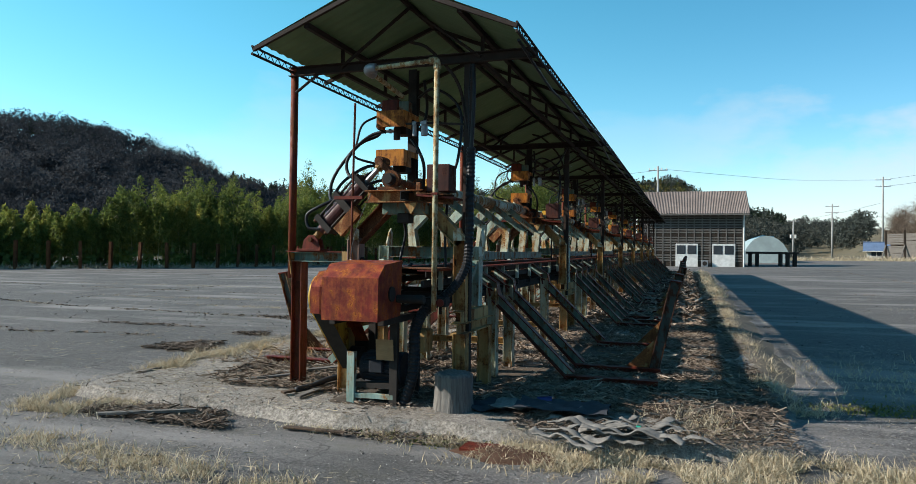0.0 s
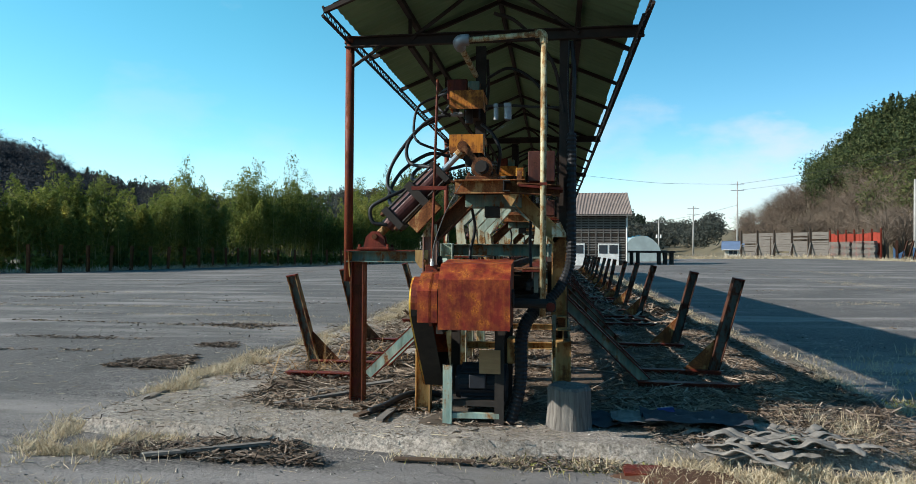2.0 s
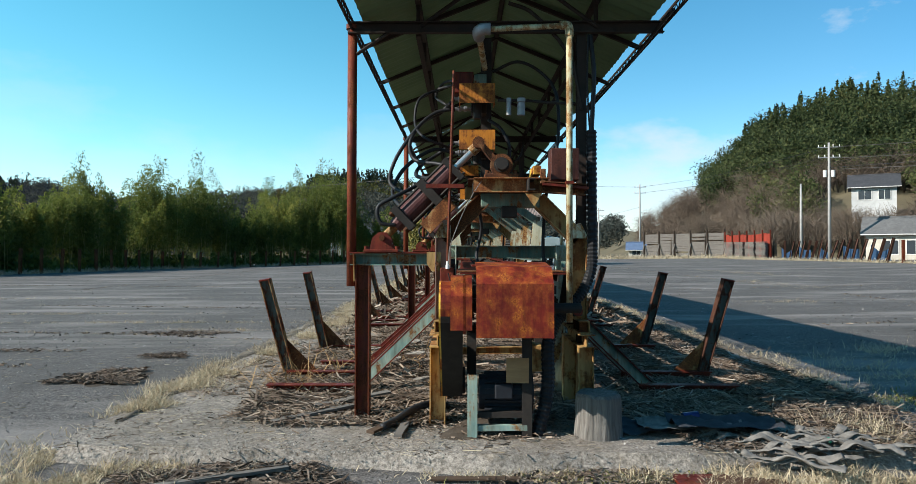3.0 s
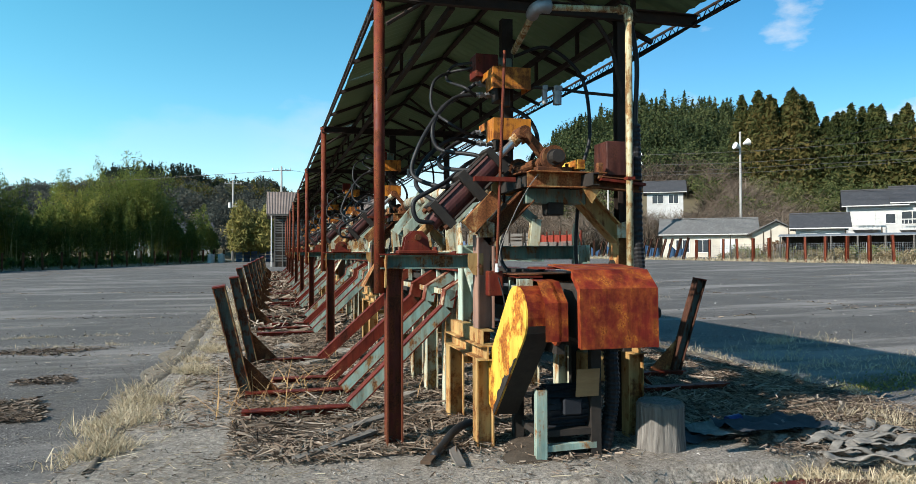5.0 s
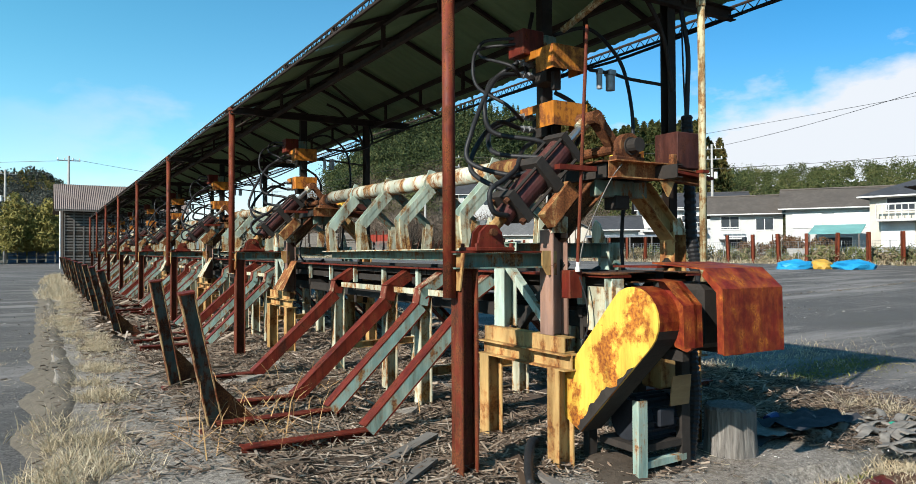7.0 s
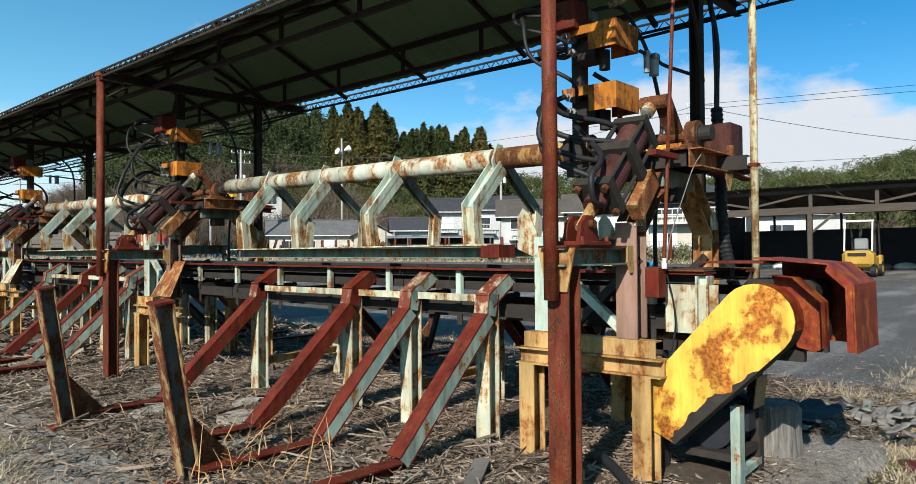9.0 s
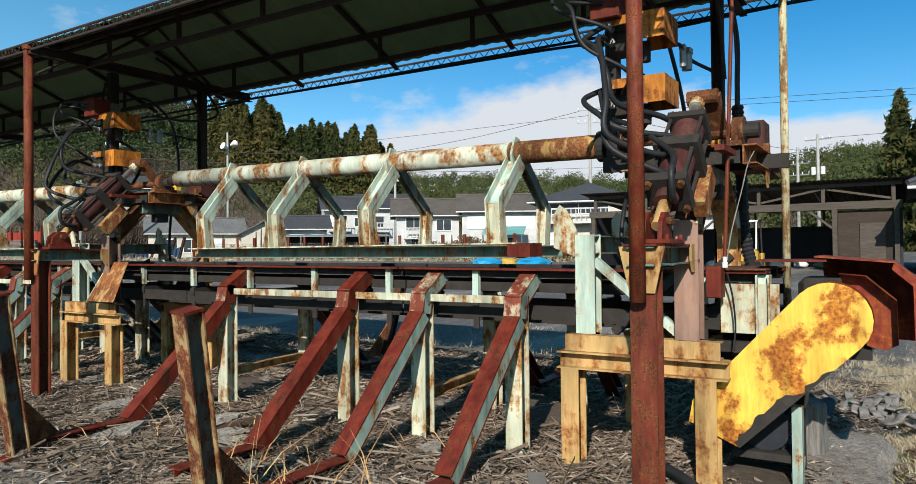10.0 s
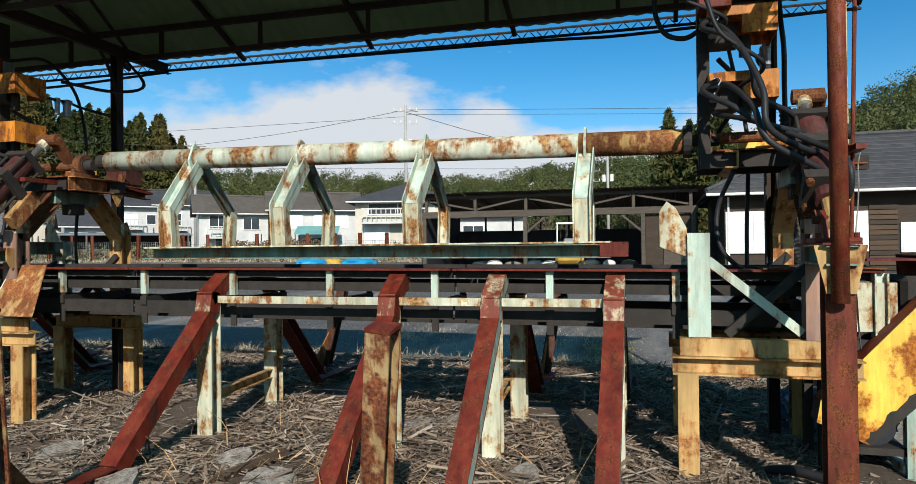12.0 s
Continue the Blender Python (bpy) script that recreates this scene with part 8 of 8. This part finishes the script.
def strip(xf, y0, y1, half, n, seed, cut=-0.05, sc=1.1):
    out = []
    while len(out) < n:
        y = y0 + (y1 - y0) * rng.uniform(0, 1) ** 1.1
        x = xf(y) + rng.normal(0, half)
        if noise.noise((x * sc, y * sc, seed)) + 0.5 * noise.noise((x * 3.5, y * 3.5, seed)) > cut + rng.normal(0, 0.12):
            out.append((x, y))
    return np.array(out)


lx = lambda y: -5.43 + 0.10 * math.sin(y * 0.6) + (0.15 if y > 9 else 0)
grass("dry_grass", strip(lx, 6.3, 26, 0.15, 54000, 5, 0.12, 1.7), 0.04, 0.18, "strip of dry straw-coloured grass along the concrete", vz_)
grass("dry_grass", strip(lx, 24, 46, 0.22, 7000, 5), 0.10, 0.35, "strip of dry grass further along", vz_, w=0.008)
rx_ = lambda y: 0.76 + 0.06 * math.sin(y * 0.8)
grass("dry_grass", strip(rx_, 6.8, 24, 0.085, 9500, 6, 0.0), 0.05, 0.20, "strip of dry straw-coloured grass along the concrete", vz_)
grass("dry_grass", strip(rx_, 22, 48, 0.15, 6000, 6, -0.3), 0.08, 0.3, "strip of dry grass further along", vz_, w=0.008)


def cloud(cx, cy, rx, ry, n):
    a = rng.normal(0, 1, (n, 2))
    return np.stack([cx + a[:, 0] * rx, cy + a[:, 1] * ry], axis=1)


for cx, cy, rx, ry, n, h in [(0.06, 5.80, 0.17, 0.20, 4600, 0.34), (0.55, 5.2, 0.45, 0.12, 3600, 0.20), (1.3, 5.0, 0.5, 0.14, 3000, 0.20), (-0.9, 4.95, 0.5, 0.12, 3400, 0.16), (-2.1, 5.02, 0.6, 0.07, 1500, 0.10), (-0.3, 4.75, 0.5, 0.15, 3200, 0.16), (0.8, 4.6, 0.7, 0.15, 3600, 0.18), (2.2, 5.2, 0.6, 0.25, 2500, 0.18),
                             (-5.6, 5.5, 0.22, 0.3, 1900, 0.16), (-5.35, 4.80, 0.28, 0.13, 1700, 0.15), (-4.95, 5.12, 0.22, 0.12, 1100, 0.13), (-4.6, 5.15, 0.4, 0.12, 900, 0.12), (-3.3, 3.75, 0.5, 0.12, 1700, 0.16), (-2.2, 3.62, 0.3, 0.10, 900, 0.14), (-4.4, 4.0, 0.35, 0.1, 900, 0.14), (1.05, 7.3, 0.12, 0.2, 900, 0.2), (0.6, 7.0, 0.1, 0.1, 500, 0.15),
                             (-4.5, 8.2, 0.25, 0.3, 1600, 0.26), (-4.3, 7.3, 0.3, 0.25, 1100, 0.24), (-4.2, 9.6, 0.3, 0.4, 900, 0.22), (3.4, 10.6, 0.4, 0.2, 500, 0.25), (1.8, 9.6, 0.7, 0.5, 900, 0.18), (2.8, 8.5, 0.8, 0.5, 1300, 0.16),
                             (-9.0, 14.5, 1.6, 0.08, 900, 0.12), (-13.0, 16.5, 2.2, 0.08, 900, 0.10), (-7.2, 13.2, 0.5, 0.1, 500, 0.12), (-18, 22, 4, 0.12, 900, 0.14), (10, 30, 0.4, 2.5, 700, 0.16), (14, 42, 0.5, 3.5, 700, 0.2), (6, 20, 0.6, 0.3, 300, 0.14)]:
    pt = cloud(cx, cy, rx, ry, int(n * 1.45))
    pt = pt[[noise.noise((x * 3.2, y * 3.2, 8.0)) + 0.4 * noise.noise((x * 9, y * 9, 3.0)) > -0.05 for x, y in pt]]
    grass("grass_tuft", pt, 0.03, h * 0.8, "tuft of dry bent grass on the yard", gz_)
M_MOSS = by_island("green_weeds", [(0.06, 0.07, 0.02), (0.14, 0.14, 0.04), (0.24, 0.21, 0.07)], 0.8, 3.0, 0.3)
for cx, cy, rx, ry, n, h in [(2.6, 7.6, 0.5, 0.22, 1300, 0.06), (1.6, 7.4, 0.3, 0.12, 700, 0.06), (-1.9, 5.0, 0.4, 0.08, 500, 0.06), (0.45, 7.4, 0.1, 0.3, 400, 0.06), (-2.66, 5.6, 0.1, 0.1, 150, 0.05)]:
    grass("green_weeds", cloud(cx, cy, rx, ry, n), 0.02, h, "low yellow-green weeds on the asphalt", gz_, M_MOSS, 0.9, 0.006)
# edge vegetation at the far sides of the yard
grass("verge_grass", np.array([(x + rng.normal(0, 0.6) + 0.8, y + rng.normal(0, 0.6)) for x, y, _ in belt(9000, -0.9, 0.6)]), 0.15, 0.6, "dry verge grass before the bamboo", gz_, w=0.02)
grass("verge_grass", np.array([(37.2 + rng.normal(0, 0.5) - (y - 22) * 0.055 + 0.3, y) for y in rng.uniform(20, 95, 6000)]), 0.15, 0.6, "dry verge grass along the fence", gz_, w=0.02)
grass("verge_grass", np.array([(x, 118 - (x - 4) * 0.45 + rng.normal(0, 2.2)) for x in rng.uniform(4, 40, 6000)]), 0.2, 0.9, "dry brown grass beyond the yard", gz_, w=0.03)

# straw stalks and dry weeds about the stanchion
M_STALK = by_island("dry_stalks", [(0.30, 0.16, 0.07), (0.45, 0.30, 0.14)], 0.85, 2, 0.2)
grass("dry_stalks", cloud(-4.45, 7.6, 0.25, 0.35, 90), 0.25, 0.6, "long bent dry stalks by the stanchion", sz_, M_STALK, 1.1, 0.0035)
grass("dry_stalks", cloud(-3.4, 8.6, 0.6, 0.8, 90), 0.15, 0.4, "thin bent dry stalks between the arms", sz_, M_STALK, 1.2, 0.003)

# planks lying about the outer leg


def slab_board(name, a, b_, w, t, label, mat=M_BOARD):
    bm = rbar(a, b_, w, t)
    bmesh.ops.subdivide_edges(bm, edges=bm.edges[:], cuts=3)
    for v in bm.verts:
        v.co += Vector((noise.noise(v.co * 9), noise.noise(v.co * 9 + Vector((5, 0, 0))), 0.4 * noise.noise(v.co * 7))) * 0.012
    return solo(name, bm, mat, label, "board")


slab_board("bark_board", (-3.52, 5.62, 0.19), (-3.15, 6.35, 0.23), 0.07, 0.02, "dark split board lying by the leg", M_DKWOOD2)
slab_board("bark_board", (-3.32, 5.55, 0.185), (-3.28, 6.0, 0.20), 0.06, 0.02, "grey split board lying on the concrete")
slab_board("bark_board", (-4.75, 4.70, 0.09), (-3.95, 4.98, 0.13), 0.05, 0.02, "long grey bark slab on the asphalt")
slab_board("bark_board", (-4.3, 5.9, 0.20), (-3.75, 6.3, 0.24), 0.07, 0.02, "grey bark slab on the litter")
slab_board("bark_board", (-3.05, 4.92, 0.08), (-2.5, 4.90, 0.09), 0.05, 0.015, "dark thin slab along the kerb", M_DKWOOD2)
slab_board("bark_board", (-3.72, 3.9, 0.07), (-3.45, 3.95, 0.08), 0.04, 0.012, "small pale bark chip on the asphalt")
slab_board("bark_board", (-4.1, 6.4, 0.21), (-3.5, 6.75, 0.26), 0.09, 0.02, "grey bark slab on the litter")
slab_board("bark_board", (-3.95, 9.3, 0.20), (-3.3, 9.1, 0.24), 0.06, 0.04, "dark branch on the litter", M_DKWOOD2)
solo("rubber_strip", hose([(-3.45, 5.72, 0.20), (-3.36, 5.86, 0.22), (-3.24, 6.02, 0.27), (-3.10, 6.18, 0.28), (-2.98, 6.30, 0.24)], 0.028, 8, 6), M_RUBBER, "bent black rubber strip lying on the litter", "rubber strip", smooth=True)
rb_ = solo("rust_plate", bx(-1.55, -1.12, 4.80, 5.0, 0.075, 0.092), M_RED, "flat rusted plate lying on the asphalt", "plate")

# heap of old flat canvas hoses
for i in range(22):
    x, y = -0.98 + (i % 8) * 0.10 + rng.uniform(-0.10, 0.10), 5.32 + rng.uniform(-0.34, 0.26)
    an, bend = rng.uniform(-0.6, 0.5), rng.uniform(-1.0, 1.0)
    pts, px_, py_ = [], 0.0, 0.0
    for k in range(8):
        pts.append((x + px_ - 0.15, y + py_ * 0.8, 0.168 + 0.040 * max(0.0, math.sin(k * 1.3 + i)) + 0.014 * (i // 6)))
        px_, py_ = px_ + 0.085 * math.cos(an), py_ + 0.085 * math.sin(an)
        an += bend * rng.uniform(-0.3, 0.6)
    bm = hose(pts, 0.034, 10, 5)
    line = smooth_line(pts, 5)
    for q, v in enumerate(bm.verts):
        c_ = line[min(q // 10, len(line) - 1)]
        ph = i * 1.7 + q * 0.012
        lift = 0.30 * ((v.co.x - c_.x) * math.cos(ph) + (v.co.y - c_.y) * math.sin(ph))
        v.co.z = max(0.158, c_.z + (v.co.z - c_.z) * 0.22 + lift + 0.012 * noise.noise((v.co.x * 22, v.co.y * 22, i)))
    solo("canvas_hose", bm, M_CLOTH, "flattened crumpled grey canvas hose lying in a heap", "hose", group="canvas hoses", smooth=True)
tg = solo("green_band", rod((-0.36, 5.43, 0.185), (-0.325, 5.43, 0.185), 0.03, 10), plain("green_band", (0.02, 0.30, 0.20), (0.02, 0.22, 0.15), 9), "green plastic band round a hose", "band")
for i in range(3):
    bm = bmesh.new()
    bmesh.ops.create_grid(bm, x_segments=14, y_segments=8, size=0.5)
    for v in bm.verts:
        px_, py_ = v.co.x, v.co.y
        v.co = Vector((-1.40 + 0.22 * i + px_ * 0.75, 5.80 + py_ * 0.38 - 0.05 * i, 0.20 + 0.03 * i + 0.055 * noise.noise((px_ * 5 + i * 3, py_ * 6, i))))
    solo("canvas_sheet", bm, M_DKCLOTH if i != 1 else M_CLOTH, "dark rumpled canvas sheet lying by the stump", "sheet", smooth=True)
bl_ = solo("drink_can", rod((-1.20, 5.86, 0.25), (-1.08, 5.88, 0.26), 0.033, 14), plain("blue_can", (0.03, 0.045, 0.16), (0.02, 0.03, 0.11), 10, 0.35, 0.3), "small blue can on the canvas", "can")

# weeds and grit along the old paving seams
seams = []
for (xa, ya), (xb, yb), n in [((-24, 15.5), (-6.2, 11.8), 700), ((-40, 24), (-6.5, 17.5), 700), ((-36, 36), (-6.5, 27), 600), ((3.5, 14), (30, 17), 500), ((4.2, 26), (32, 30), 500), ((-14, 9.5), (-8, 9.0), 260), ((5, 44), (30, 52), 400), ((9, 12), (10, 60), 500), ((-16, 12), (-20, 60), 500)]:
    for t in rng.uniform(0, 1, n):
        if noise.noise((t * 14, xa, 0)) > -0.12:
            seams.append((xa + (xb - xa) * t + rng.normal(0, 0.04), ya + (yb - ya) * t + rng.normal(0, 0.04) + 0.25 * math.sin(t * 9)))
seams = np.array(seams)
quads("seam_dirt", chips(5000, lambda n: seams[rng.integers(0, len(seams), n)] + rng.normal(0, 0.07, (n, 2)), 0.02, 0.09, 0.008, 0.03, gz_, 0.08, 0.010), M_BARKD, None, "dirt and scraps lodged in the paving seams", "dirt")
grass("seam_grass", seams[::3], 0.02, 0.09, "sparse dry grass in the paving seams", gz_, w=0.006)

# loose grit, chips and small stones over the asphalt and concrete
M_GRIT = by_island("loose_grit", [(0.03, 0.027, 0.024), (0.10, 0.095, 0.088), (0.24, 0.23, 0.215), (0.40, 0.38, 0.35)], 0.9, 2.0, 0.2)


def grit_at(n, x0, x1, y0, y1, seed):
    out = []
    while len(out) < n:
        x, y = rng.uniform(x0, x1), y0 + (y1 - y0) * rng.uniform(0, 1) ** 1.5
        if -5.75 < x < 0.95 and y > 5.0:
            continue
        if noise.noise((x * 0.7, y * 0.7, seed)) + 0.6 * noise.noise((x * 3, y * 3, seed)) > rng.normal(0.05, 0.35):
            out.append((x, y))
    return np.array(out)


quads("loose_grit", chips(26000, lambda n: grit_at(n, -11, 5.5, 1.5, 14, 2.0), 0.004, 0.022, 0.003, 0.012, gz_, 0.35, 0.004), M_GRIT, None, "loose grit and tiny stones on the worn asphalt", "grit")
quads("loose_grit", chips(5000, lambda n: grit_at(n, -24, 20, 11, 45, 4.0), 0.015, 0.06, 0.01, 0.03, gz_, 0.25, 0.006), M_GRIT, None, "scattered grit and scraps across the yard", "grit")
quads("straw_bits", chips(2600, lambda n: grit_at(n, -9, 4, 2.5, 12, 7.0), 0.03, 0.12, 0.002, 0.005, gz_, 0.06, 0.006), M_STRAW, None, "loose straw and twig bits strewn on the asphalt", "straw")
quads("bark_litter", chips(1600, patchy(-5.7, -2.0, 5.1, 7.5, 1.6, 0.05, 11.0), 0.01, 0.07, 0.003, 0.010, sz_, 0.15, 0.012), M_BARKD, None, "fine bark crumbs strewn over the concrete edge", "bark")
quads("bark_litter", chips(2500, patchy(-5.8, -4.5, 7.0, 22.0, 1.2, 0.0, 12.0), 0.015, 0.09, 0.003, 0.014, sz_, 0.15, 0.014), M_BARKD, None, "fine bark crumbs along the concrete strip", "bark")
quads("loose_grit", chips(5000, patchy(-5.7, 0.6, 5.1, 6.6, 1.8, -0.1, 13.0), 0.004, 0.018, 0.003, 0.012, sz_, 0.35, 0.004), M_GRIT, None, "loose grit on the concrete edge", "grit")
quads("bark_litter", chips(6500, patchy(-5.35, -4.4, 6.9, 24.0, 0.8, -0.15, 15.0), 0.02, 0.13, 0.004, 0.016, sz_, 0.2, 0.02), M_BARK, None, "bark scraps and straw between the grass and the bunks", "bark")
quads("straw_bits", chips(1300, patchy(-5.8, 0.6, 5.1, 8.0, 1.5, 0.0, 14.0), 0.03, 0.14, 0.002, 0.005, sz_, 0.08, 0.01), M_STRAW, None, "loose straw strewn on the concrete", "straw")

# broken pieces of concrete showing through the litter
for cx, cy, r0, tw in [(-3.75, 8.95, 0.20, 0.3), (-3.45, 9.35, 0.15, 1.1), (-4.05, 9.75, 0.22, 2.0), (-3.6, 10.5, 0.17, 0.8), (-4.2, 8.3, 0.16, 2.6), (-3.3, 7.6, 0.13, 1.6), (-4.25, 11.2, 0.2, 0.1)]:
    bm = bmesh.new()
    low, top = [], []
    for i in range(9):
        a = 2 * math.pi * i / 9 + tw
        rr = r0 * (0.8 + 0.5 * abs(noise.noise((cx + math.cos(a) * 2, cy + math.sin(a) * 2, tw))))
        low.append(bm.verts.new((cx + math.cos(a) * rr * 1.05, cy + math.sin(a) * rr * 0.75, slab_z(cy) - 0.02)))
        top.append(bm.verts.new((cx + math.cos(a) * rr, cy + math.sin(a) * rr * 0.7, slab_z(cy) + 0.05 + 0.02 * math.sin(a + tw))))
    for i in range(9):
        bm.faces.new((low[i], low[(i + 1) % 9], top[(i + 1) % 9], top[i]))
    bm.faces.new(top)
    solo("concrete_lump", bm, m_slab, "flat broken lump of grey concrete lying in the bark", "rubble", group="concrete lumps")
